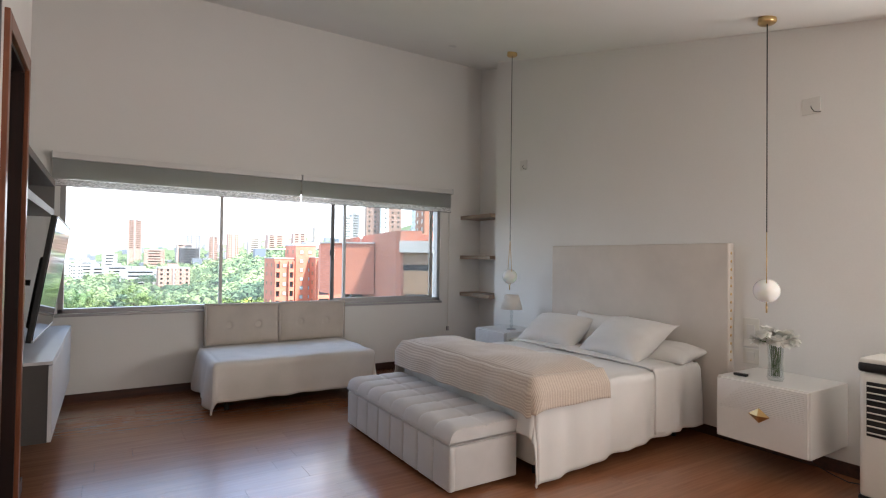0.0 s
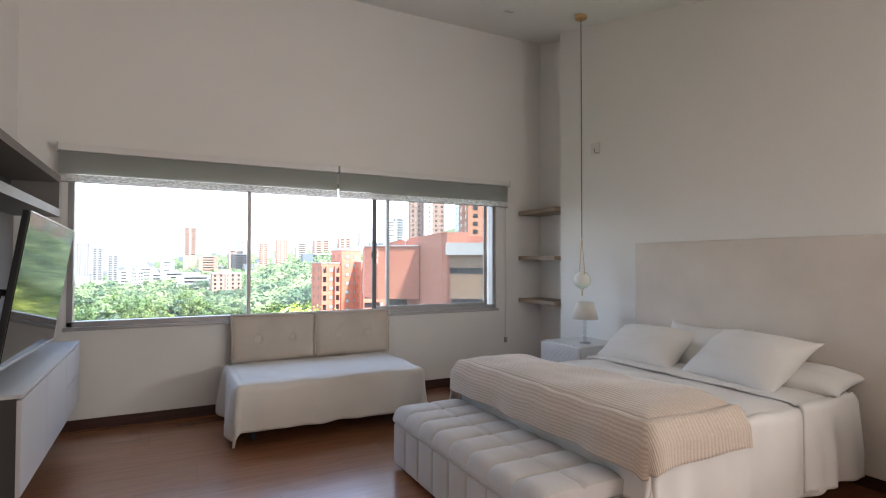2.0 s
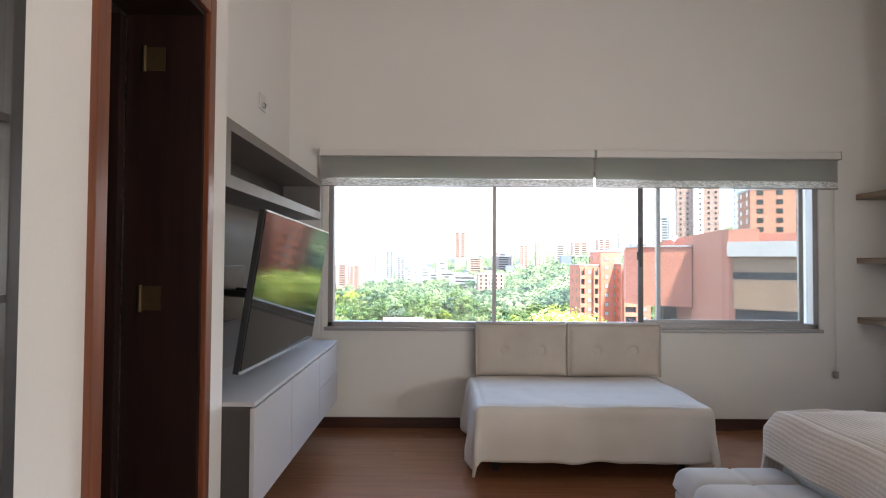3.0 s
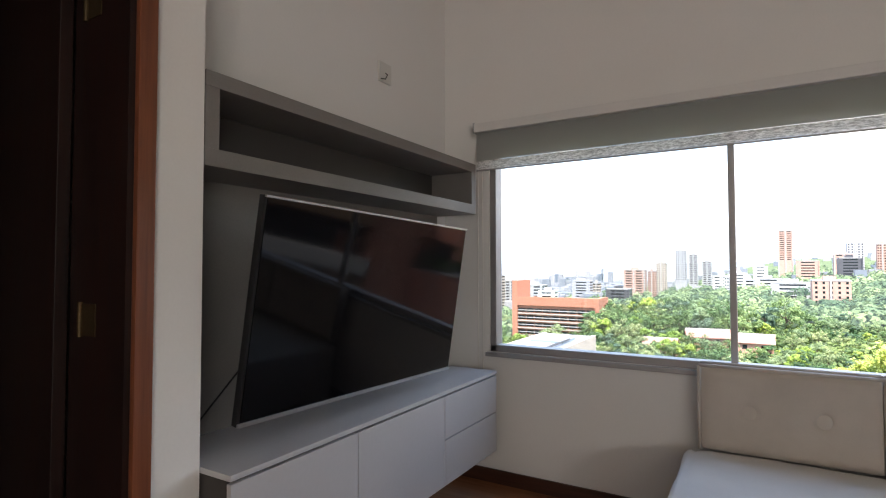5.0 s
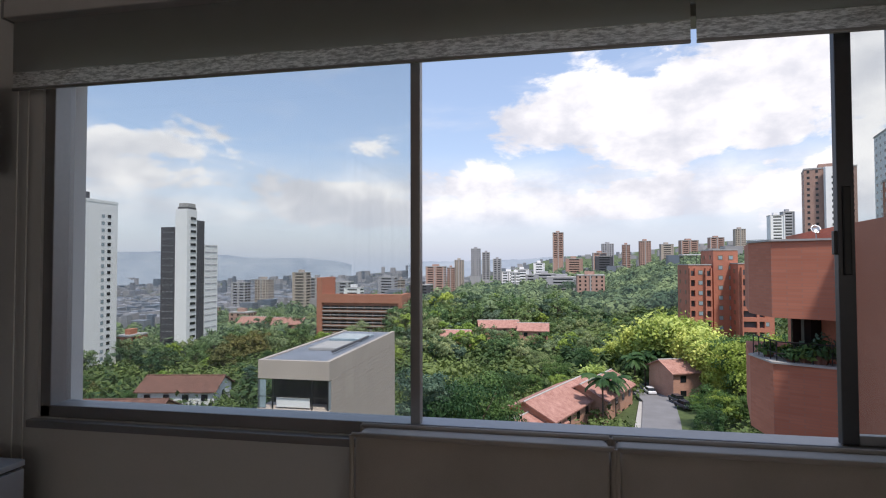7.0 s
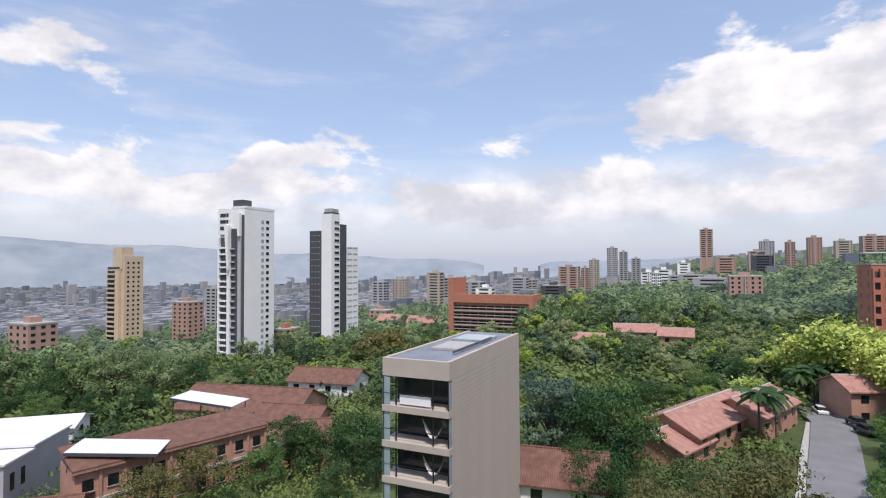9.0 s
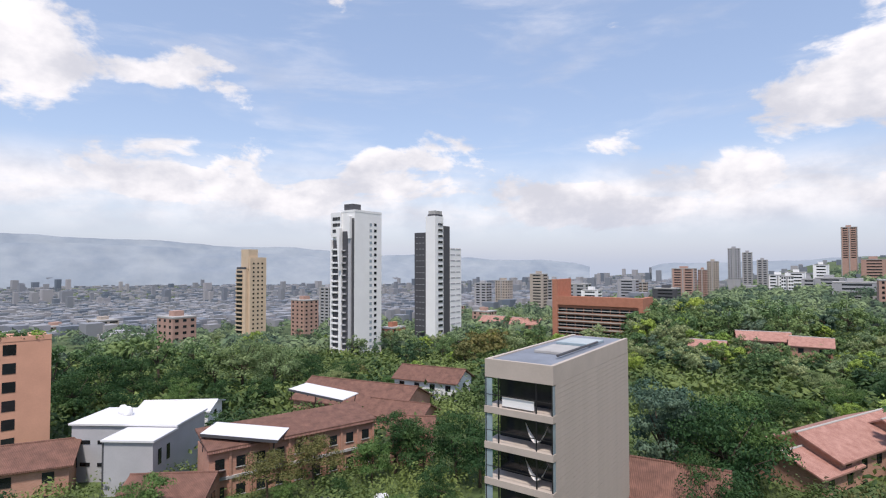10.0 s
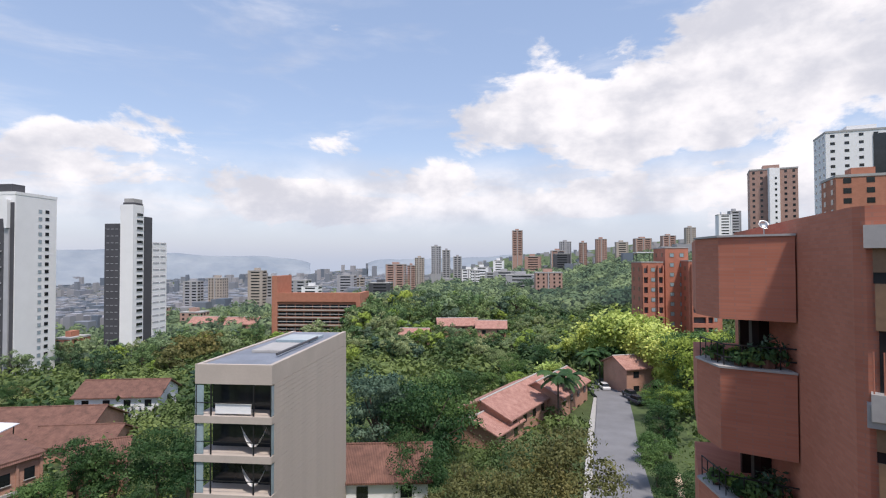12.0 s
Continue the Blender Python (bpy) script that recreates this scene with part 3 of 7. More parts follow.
part("cable", tube(tube(bmesh.new(), (X_TV + 0.03, 5.0, 0.80), (X_TV + 0.05, 5.2, 1.0), 0.004), (X_TV + 0.05, 5.2, 1.0), (X_TV + 0.04, 5.45, 1.2), 0.004), M["black"], br)

# wall mirror with a black grid
mir = thing("wall_mirror", "tall mirror in a black steel grid frame on the wall", "mirror", at=(X_DOOR, 0, 0))
MY0, MY1, MZ0, MZ1 = 2.15, 3.60, 0.10, 2.55
part("glass", box(0.004, 0.012, MY0 + 0.02, MY1 - 0.02, MZ0 + 0.02, MZ1 - 0.02), M["mirror"], mir, "silvered mirror glass")
b = bmesh.new()
for y0, y1, z0, z1 in ((MY0, MY1, MZ0, MZ0 + 0.035), (MY0, MY1, MZ1 - 0.035, MZ1), (MY0, MY0 + 0.035, MZ0 + 0.035, MZ1 - 0.035), (MY1 - 0.035, MY1, MZ0 + 0.035, MZ1 - 0.035)):
    bx(b, 0.001, 0.03, y0, y1, z0, z1, 0.003)
part("frame", b, M["alu_dark"], mir)
for z in (0.52, 0.93, 1.34, 1.75, 2.15):
    part("bar", box(0.012, 0.026, MY0 + 0.035, MY1 - 0.035, z - 0.009, z + 0.009), M["alu_dark"], mir)
for y in (2.63, 3.12):
    part("bar", box(0.0125, 0.0255, y - 0.009, y + 0.009, MZ0 + 0.035, MZ1 - 0.035), M["alu_dark"], mir)

# ---- cloth ----


def drape(x0, x1, y0, y1, top, hang, amp=0.025, waves=7.0, seed=0.0, nu=90, nv=90, floor_z=0.012, crown=0.0, radius=0.05, uv=None):
    """A cloth laid over a block: hang = how far it falls past x0, x1, y0, y1."""
    hx0, hx1, hy0, hy1 = hang

    def fn(u, v):
        px = x0 - hx0 + u * (x1 - x0 + hx0 + hx1)
        py = y0 - hy0 + v * (y1 - y0 + hy0 + hy1)
        ox = (px - x1) if px > x1 else (px - x0) if px < x0 else 0.0
        oy = (py - y1) if py > y1 else (py - y0) if py < y0 else 0.0
        cx, cy = min(max(px, x0), x1), min(max(py, y0), y1)
        drop = math.hypot(ox, oy) if ox and oy else max(abs(ox), abs(oy))
        drop = min(drop, max(abs(ox), abs(oy)) * 1.12)
        out = min(drop, radius) * 0.55
        k = min(1.0, drop / 0.35)
        side = abs(oy) / (abs(ox) + abs(oy) + 1e-6)
        wave = sum(f * (math.sin(waves * q + seed) + 0.6 * math.sin(waves * 1.9 * q + 2.1 + seed)) for f, q in ((side, px), (1 - side, py)))
        out += k * (amp * 1.4 + amp * wave)
        dirx, diry = (ox, oy)
        n = math.hypot(dirx, diry)
        if n:
            cx += dirx / n * out
            cy += diry / n * out
        z = top - max(0.0, drop - radius * 0.35)
        if not drop:
            edge = min(px - x0 if hx0 else 9, x1 - px if hx1 else 9, py - y0 if hy0 else 9, y1 - py if hy1 else 9)
            rise = min(1.0, edge / 0.22)
            z += rise * (2 - rise) * (crown * (0.5 + 0.5 * noise.noise(Vector((px * 2.3, py * 2.3, seed)))) + 0.006 * noise.noise(Vector((px * 7, py * 7, seed))))
            z -= max(0.0, 0.05 - edge) ** 2 * 7
        else:
            z += 0.012 * noise.noise(Vector((px * 5, py * 5, seed + 4)))
        return (cx, cy, max(z, floor_z + 0.004 * math.sin(waves * 3 * (px + py))))

    return grid_mesh(fn, nu, nv, uv)


def hem(ob, nu, nv, sides, radius, material, parent):
    """A stitched hem along the free edges of a draped cloth."""
    vs = [v.co.copy() for v in ob.data.vertices]
    lines = {"near": [i * (nv + 1) for i in range(nu + 1)], "far": [i * (nv + 1) + nv for i in range(nu + 1)], "foot": list(range(nv + 1)), "head": [nu * (nv + 1) + j for j in range(nv + 1)]}
    for s in sides:
        b = bmesh.new()
        for i, j in zip(lines[s], lines[s][1:]):
            if (vs[i] - vs[j]).length > 0.001:
                tube(b, vs[i], vs[j], radius, 5)
        part("hem", b, material, parent, smooth=True)


def cushion(w, d, h, power=2.6, pinch=0.17, n=26, seed=0.0):
    """A stuffed pillow, lying flat, corners drawn out."""
    bm = bmesh.new()
    sides = []
    for s in (1, -1):
        rows = []
        for i in range(n + 1):
            row = []
            for j in range(n + 1):
                u, v = 2 * i / n - 1, 2 * j / n - 1
                t = max(0.0, (1 - abs(u) ** power) * (1 - abs(v) ** power)) ** 0.7
                k = 1 - pinch * (1 - v * v) * abs(u) ** 3
                q = 1 - pinch * (1 - u * u) * abs(v) ** 3
                wob = 1 + 0.16 * noise.noise(Vector((u * 1.7 + seed, v * 1.7, s))) + 0.10 * noise.noise(Vector((u * 5.5 + v * 2 + seed, v * 2.2 - u, s + seed)))
                row.append(bm.verts.new((u * w / 2 * k, v * d / 2 * q, s * h / 2 * t * wob)))
            rows.append(row)
        sides.append(rows)
        for i in range(n):
            for j in range(n):
                f = (rows[i][j], rows[i + 1][j], rows[i + 1][j + 1], rows[i][j + 1])
                bm.faces.new(f if s > 0 else f[::-1])
    bmesh.ops.remove_doubles(bm, verts=bm.verts, dist=0.0005)
    return bm


# ---- bed ----
BX0, BX1, BY0, BY1, BZ = 2.88, 4.70, 3.33, 4.98, 0.60
head = thing("headboard", "tall beige linen headboard with brass nail trim", "headboard")
part("panel", box(4.75, 4.838, 3.13, 5.13, 0.10, 1.60, 0.018, seg=3), M["head_linen"], head, smooth=True)
for z in [0.66 + 0.066 * i for i in range(14)]:
    b = bmesh.new()
    bmesh.ops.create_uvsphere(b, u_segments=8, v_segments=6, radius=0.013)
    for v in b.verts:
        v.co = (4.79 + v.co.x, 3.131 + v.co.y * 0.5, z + v.co.z)
    part("nail", b, M["brass"], head, smooth=True)
bed = thing("bed", "double bed with a white bedspread hanging to the floor", "bed")
part("base", box(BX0 + 0.03, BX1, BY0 + 0.04, BY1 - 0.04, 0.10, 0.34, 0.02), M["head_linen"], bed)
for x in (BX0 + 0.15, BX1 - 0.15):
    for y in (BY0 + 0.15, BY1 - 0.15):
        part("leg", cyl(bmesh.new(), x, y, 0, 0.10, 0.025), M["black"], bed)
part("mattress", box(BX0 + 0.02, BX1 + 0.04, BY0 + 0.03, BY1 - 0.03, 0.34, 0.585, 0.05, seg=4), M["sheet"], bed, smooth=True)
def lift_hem(bm, x_low, x_high, share):
    """Lets the near hem rise towards the headboard."""
    for v in bm.verts:
        if v.co.z < BZ - 0.05:
            k = min(1.0, max(0.0, (v.co.x - x_low) / (x_high - x_low)))
            v.co.z = BZ - (BZ - v.co.z) * (1 - share * k)
    return bm


sp = thing("bedspread", "white cotton bedspread hanging in soft folds", "bedspread")
spc = part("cloth", lift_hem(drape(BX0, 4.22, BY0, BY1, BZ, (0.30, 0.0, 0.585, 0.57), amp=0.015, waves=15.0, seed=1.0, nu=110, nv=140, crown=0.025), 2.95, 4.2, 0.17), M["sheet"], sp, smooth=True)
hem(spc, 110, 140, ("near", "far"), 0.007, M["sheet"], sp)
thicken(spc, 0.008)
fs = thing("folded_sheet", "white sheet folded back below the pillows", "sheet")
thicken(part("cloth", drape(4.05, 4.62, BY0 - 0.005, BY1 + 0.005, BZ + 0.02, (0.0, 0.0, 0.50, 0.50), amp=0.016, waves=17, seed=5.0, nu=36, nv=120, crown=0.012), M["sheet"], fs, smooth=True), 0.01)
th = thing("ribbed_blanket", "ribbed beige throw spread over the foot of the bed", "blanket")
tb = drape(2.86, 3.35, BY0 - 0.02, BY1 + 0.02, BZ + 0.088, (0.24, 0.0, 0.22, 0.36), amp=0.02, waves=9, seed=2.0, nu=60, nv=140, crown=0.075, radius=0.12, uv=(1, 3.2))
for v in tb.verts:
    lean = min(1.0, max(0.0, (v.co.x - 2.9) / 0.4))
    v.co.x += 0.12 * (4.2 - v.co.y) * lean - 0.02 * (1 - lean)
thicken(part("cloth", tb, M["throw"], th, smooth=True), 0.014)
for x, y, z, rx, ry, rz, w, d, h, sd in ((4.38, 4.68, 0.73, 0, -30, 6, 0.52, 0.76, 0.27, 1), (4.62, 4.40, 0.72, 0, -62, -5, 0.48, 0.70, 0.24, 2), (4.38, 3.84, 0.76, 0, -34, -8, 0.56, 0.78, 0.27, 3), (4.56, 3.56, 0.672, 0, -8, 4, 0.46, 0.58, 0.17, 4)):
    p = thing("pillow", "plump white pillow leaning against the headboard", "pillow", "pillows on the bed")
    p.matrix_world = pose(x, y, z, rx, ry, rz)
    part("cover", cushion(w, d, h, seed=sd), M["sheet"], p, smooth=True)

# bench at the foot of the bed
bench = thing("storage_bench", "pale grey tufted storage bench at the bed's foot", "bench", at=(2.575, 4.235, 0))
L, D_ = 1.60, 0.545
part("base_box", box(-D_ / 2 + 0.012, D_ / 2 - 0.012, -L / 2 + 0.012, L / 2 - 0.012, 0.03, 0.30, 0.012), M["bench_cloth"], bench)
n_tuft = 8
for i in range(n_tuft):
    y0, y1 = -L / 2 + i * L / n_tuft, -L / 2 + (i + 1) * L / n_tuft
    part("front_channel", box(-D_ / 2, -D_ / 2 + 0.05, y0 + 0.001, y1 - 0.001, 0.03, 0.305, 0.022, seg=3), M["bench_cloth"], bench, smooth=True)

    def lid_pad(u, v, y0=y0, y1=y1):
        x = -D_ / 2 - 0.006 + u * (D_ + 0.012)
        e = min(u, 1 - u) * D_
        r = 0.075
        z = 0.335 + 0.085 * math.sqrt(max(0.0, 1 - (1 - min(1, e / r)) ** 2))
        t = 2 * v - 1
        z += 0.018 * (1 - t * t) ** 0.6 - 0.012
        z -= 0.012 * math.exp(-((u - 0.5) * D_ / 0.012) ** 2)
        return (x, y0 + v * (y1 - y0), z)

    part("lid_pad", grid_mesh(lid_pad, 30, 10), M["bench_cloth"], bench, smooth=True)
part("lid", box(-D_ / 2 - 0.004, D_ / 2 + 0.004, -L / 2, L / 2, 0.309, 0.352, 0.014, seg=3), M["bench_cloth"], bench, smooth=True)
for s in (-1, 1):
    b = bmesh.new()
    rim = [lid_pad(i / 30, 0.0, s * L / 2, s * L / 2) for i in range(31)] + [(D_ / 2 + 0.004, s * L / 2, 0.33), (-D_ / 2 - 0.004, s * L / 2, 0.33)]
    outer = [b.verts.new((x, s * (L / 2 + 0.003), z)) for x, y, z in rim]
    inner = [b.verts.new((x, s * (L / 2 - 0.012), z - 0.002)) for x, y, z in rim]
    b.faces.new(outer)
    b.faces.new(inner[::-1])
    for i in range(len(rim)):
        b.faces.new((outer[i], outer[(i + 1) % len(rim)], inner[(i + 1) % len(rim)], inner[i]))
    part("lid_end", b, M["bench_cloth"], bench)
for x in (-0.2, 0.2):
    for y in (-0.7, 0.7):
        part("foot", cyl(bmesh.new(), x, y, 0, 0.032, 0.022), M["black"], bench)

# nightstands
for y0, y1 in ((2.35, 2.95), (5.36, 5.92)):
    ns = thing("nightstand", "floating white lacquered nightstand with a fluted drawer", "nightstand", "pair of nightstands")
    yc = (y0 + y1) / 2
    part("body", box(4.30, 4.838, y0, y1, 0.20, 0.63, 0.006), M["white_lacquer"], ns)
    dr = part("drawer", box(4.275, 4.30, y0 + 0.008, y1 - 0.008, 0.208, 0.622, 0.003), M["white_lacquer"], ns)
    for i in range(16):
        z = 0.425 + i * 0.012
        part("flute", tube(bmesh.new(), (4.2745, y0 + 0.02, z), (4.2745, y1 - 0.015 - 0.012 * i, z), 0.0035, 5), M["white_lacquer"], dr)
    kb = bmesh.new()
    vs = [kb.verts.new(q) for q in ((4.27, yc - 0.07, 0.415), (4.27, yc, 0.465), (4.27, yc + 0.07, 0.415), (4.27, yc, 0.365), (4.245, yc, 0.415))]
    for f in ((0, 1, 4), (1, 2, 4), (2, 3, 4), (3, 0, 4), (3, 2, 1, 0)):
        kb.faces.new([vs[i] for i in f])
    part("knob", kb, M["brass"], dr, "brass diamond-shaped knob")

# vase with white flowers
vx, vy = 4.47, 2.64
vase = thing("vase", "clear glass vase with white flowers on the nightstand", "vase")
part("glass", lathe(bmesh.new(), vx, vy, ((0.045, 0.632), (0.052, 0.65), (0.044, 0.75), (0.05, 0.86), (0.058, 0.89), (0.052, 0.89), (0.044, 0.85), (0.038, 0.75), (0.044, 0.66), (0.02, 0.65))), M["clear"], vase, smooth=True)
rng = random.Random(4)
for i in range(16):
    a, r = i * 2.4, 0.025 + 0.105 * math.sqrt((i + 0.5) / 16)
    tip = (vx + r * math.cos(a), vy + r * math.sin(a), 0.985 - 0.6 * r + rng.uniform(-0.03, 0.03))
    neck = (vx + 0.3 * r * math.cos(a), vy + 0.3 * r * math.sin(a), 0.885)
    sb = tube(bmesh.new(), (vx + 0.2 * r * math.cos(a + 1), vy + 0.2 * r * math.sin(a + 1), 0.66), neck, 0.0025, 5)
    part("stem", tube(sb, neck, tip, 0.003, 5), M["stem"], vase)
    pb = bmesh.new()
    for k in range(44):
        t, up = rng.uniform(0, 6.28), rng.uniform(-1.0, 1.2)
        c = Vector(tip)
        o = Vector((math.cos(t), math.sin(t), up)).normalized() * rng.uniform(0.030, 0.056)
        w = o.cross(Vector((0.1, 0.2, 1))).normalized() * 0.019
        pb.faces.new([pb.verts.new(q) for q in (c, c + o * 0.6 + w, c + o + Vector((0, 0, -0.006)), c + o * 0.6 - w)])
    part("flower", pb, M["petal"], vase, "white ruffled flower head")
rc = thing("remote_control", "small black remote control lying on the nightstand", "remote", at=(4.40, 2.84, 0.632))
part("shell", box(-0.02, 0.02, -0.045, 0.045, 0.0, 0.018, 0.006), M["black"], rc)

# table lamp on the far nightstand
tl = thing("table_lamp", "small lamp with a pale shade on a beaded crystal stem", "lamp", at=(4.52, 5.545, 0.632))
part("foot", lathe(bmesh.new(), 0, 0, ((0.055, 0.0), (0.055, 0.008), (0.02, 0.016), (0.008, 0.02))), M["steel"], tl, smooth=True)
for i in range(4):
    part("bead", lathe(bmesh.new(), 0, 0, ((0.006, 0.02 + i * 0.052), (0.02, 0.033 + i * 0.052), (0.02, 0.058 + i * 0.052), (0.006, 0.071 + i * 0.052))), M["clear"], tl, smooth=True)
part("shade", lathe(bmesh.new(), 0, 0, ((0.128, 0.235), (0.082, 0.40), (0.080, 0.40), (0.126, 0.235)), 40), M["shade"], tl, smooth=True)

# pendants
for y, ztop, zl in ((5.56, None, 1.0), (2.715, None, 1.0)):
    zc = ceil_z(y)
    pl = thing("pendant_lamp", "brass pendant lamp with a milk glass globe on a long cord", "lamp", "pair of pendant lamps", (4.50, y, 0))
    pl.rotation_euler = (0, 0, radians(-64 if y < 4 else -18))
    part("canopy", lathe(bmesh.new(), 0, 0, ((0.055, zc + 0.02), (0.06, zc - 0.035), (0.05, zc - 0.045), (0.01, zc - 0.046))), M["brass"], pl, "brass ceiling canopy", smooth=True)
    part("cord", tube(bmesh.new(), (0, 0, 1.66), (0, 0, zc - 0.04), 0.004, 8), M["black"], pl)
    b = bmesh.new()
    for s in (-1, 1):
        tube(b, (0, 0, 1.665), (0, s * 0.062, 1.30), 0.0035, 6)
        for i in range(8):
            a0, a1 = math.pi * i / 16, math.pi * (i + 1) / 16
            tube(b, (0, s * 0.062 * math.cos(a0), 1.30 - 0.16 * math.sin(a0)), (0, s * 0.062 * math.cos(a1), 1.30 - 0.16 * math.sin(a1)), 0.0035, 6)
    tube(b, (0, 0, 1.09), (0, 0, 1.15), 0.006, 8)
    part("loop", b, M["brass"], pl, "thin brass loop", smooth=True)
    b = bmesh.new()
    bmesh.ops.create_uvsphere(b, u_segments=28, v_segments=18, radius=0.085)
    bmesh.ops.translate(b, verts=b.verts, vec=(0.0, 0, 1.245))
    part("globe", b, M["milk"], pl, "milk glass globe", smooth=True)

# daybed
DX0, DX1, DYF, DYB = 1.40, 2.93, 5.93, 6.93
day = thing("daybed", "low daybed base in front of the window", "daybed")
part("base", box(DX0 + 0.05, DX1 - 0.05, DYF + 0.06, DYB, 0.10, 0.28, 0.01), M["linen"], day)
for x in (DX0 + 0.12, DX1 - 0.12):
    for y in (DYF + 0.14, DYB - 0.1):
        part("leg", cyl(bmesh.new(), x, y, 0, 0.10, 0.024), M["black"], day)
part("mattress", box(DX0 + 0.015, DX1 - 0.015, DYF + 0.02, DYB, 0.28, 0.445, 0.04, seg=3), M["sheet"], day, smooth=True)
dc = thing("daybed_cover", "off-white cotton cover hanging to the floor", "cover")
dcc = part("cloth", drape(DX0, DX1, DYF, 6.822, 0.465, (0.42, 0.42, 0.36, 0.0), amp=0.022, waves=9, seed=3.0, nu=120, nv=80, crown=0.012), M["spread"], dc, smooth=True)
hem(dcc, 120, 80, ("near", "foot", "head"), 0.007, M["spread"], dc)
thicken(dcc, 0.008)
for x0, x1 in ((1.435, 2.205), (2.215, 2.985)):
    cu = thing("back_cushion", "upright beige buttoned back cushion with piped edges", "cushion", "back cushions of the daybed", ((x0 + x1) / 2, 6.893, 0.478))
    cu.scale = (1, 1, 1.05)
    w = (x1 - x0) / 2

    def face(u, v, w=w):
        a, c = 2 * u - 1, v
        z = c * 0.41
        t = (1 - abs(a) ** 8) * (1 - abs(2 * v - 1) ** 8)
        y = -0.045 - 0.022 * t ** 0.6
        for bxp in (-0.16, 0.16):
            y += 0.028 * math.exp(-(((a * w - bxp) / 0.03) ** 2 + ((z - 0.2) / 0.03) ** 2))
            y += 0.010 * math.exp(-(((a * w - bxp) / 0.09) ** 2 + ((z - 0.2) / 0.09) ** 2))
        return (a * (w - 0.012), y, 0.005 + z * 0.99)

    part("body", box(-w + 0.006, w - 0.006, -0.05, 0.05, 0.0, 0.412, 0.02, seg=3), M["linen"], cu, smooth=True)
    part("front", grid_mesh(face, 44, 26), M["linen"], cu, smooth=True)
    for yy in (-0.052, 0.046):
        for p, q in (((-w, yy, 0.0), (-w, yy, 0.415)), ((w, yy, 0.0), (w, yy, 0.415)), ((-w, yy, 0.415), (w, yy, 0.415))):
            part("piping", tube(bmesh.new(), p, q, 0.008, 8), M["linen"], cu, smooth=True)
    for bxp in (-0.16, 0.16):
        b = bmesh.new()
        bmesh.ops.create_uvsphere(b, u_segments=12, v_segments=8, radius=0.014)
        for v in b.verts:
            v.co = (bxp + v.co.x, -0.040 + v.co.y * 0.5, 0.204 + v.co.z)
        part("button", b, M["linen"], cu, smooth=True)

# air cooler
ac = thing("air_cooler", "white tower air cooler with a black louvred grille", "air cooler", at=(4.52, 1.93, 0))
part("body", box(-0.16, 0.16, -0.19, 0.19, 0.06, 0.80, 0.03, seg=3), M["plastic_white"], ac, smooth=True)
part("base", box(-0.165, 0.165, -0.195, 0.195, 0.03, 0.075, 0.015), M["black"], ac)
part("top_deck", box(-0.165, 0.165, -0.195, 0.195, 0.802, 0.862, 0.022, seg=3), M["black"], ac, "glossy black top deck", smooth=True)
part("control_panel", box(-0.158, 0.158, -0.188, 0.188, 0.852, 0.884, 0.012, seg=3), M["plastic_white"], ac)
part("grille_frame", box(-0.168, -0.155, -0.15, 0.15, 0.43, 0.75, 0.006), M["black"], ac)
for i in range(8):
    z = 0.452 + i * 0.039
    part("louvre", box(-0.176, -0.166, -0.145, 0.145, z - 0.003, z + 0.004, 0.001), M["plastic_white"], ac, "thin pale louvre")
gb = bmesh.new()
rim_l = [gb.verts.new((-0.162, -0.016 * math.sin(math.pi * i / 12) ** 1.3, 0.12 + 0.19 * i / 12)) for i in range(13)]
rim_r = [gb.verts.new((-0.162, 0.016 * math.sin(math.pi * i / 12) ** 1.3 + 1e-5, 0.12 + 0.19 * i / 12)) for i in range(13)]
mid_l = [gb.verts.new((-0.170 if 0 < i < 12 else -0.162, 0, 0.12 + 0.19 * i / 12)) for i in range(13)]
for i in range(12):
    gb.faces.new((rim_l[i], mid_l[i], mid_l[i + 1], rim_l[i + 1]))
    gb.faces.new((mid_l[i], rim_r[i], rim_r[i + 1], mid_l[i + 1]))
part("water_gauge", gb, M["brass"], ac, "brass lens-shaped water gauge", smooth=True)
for x in (-0.12, 0.12):
    for y in (-0.15, 0.15):
        part("caster", cyl(bmesh.new(), x, y, 0, 0.035, 0.02), M["rubber"], ac)
pc = thing("power_cable", "thin black power cable lying along the wall", "cable")
b = bmesh.new()
pts = [(4.70, 2.05, 0.06), (4.74, 2.18, 0.012), (4.70, 2.30, 0.006), (4.76, 2.42, 0.006), (4.80, 2.55, 0.03), (4.815, 2.6, 0.25)]
for p, q in zip(pts, pts[1:]):
    tube(b, p, q, 0.004, 6)
part("cord", b, M["black"], pc)

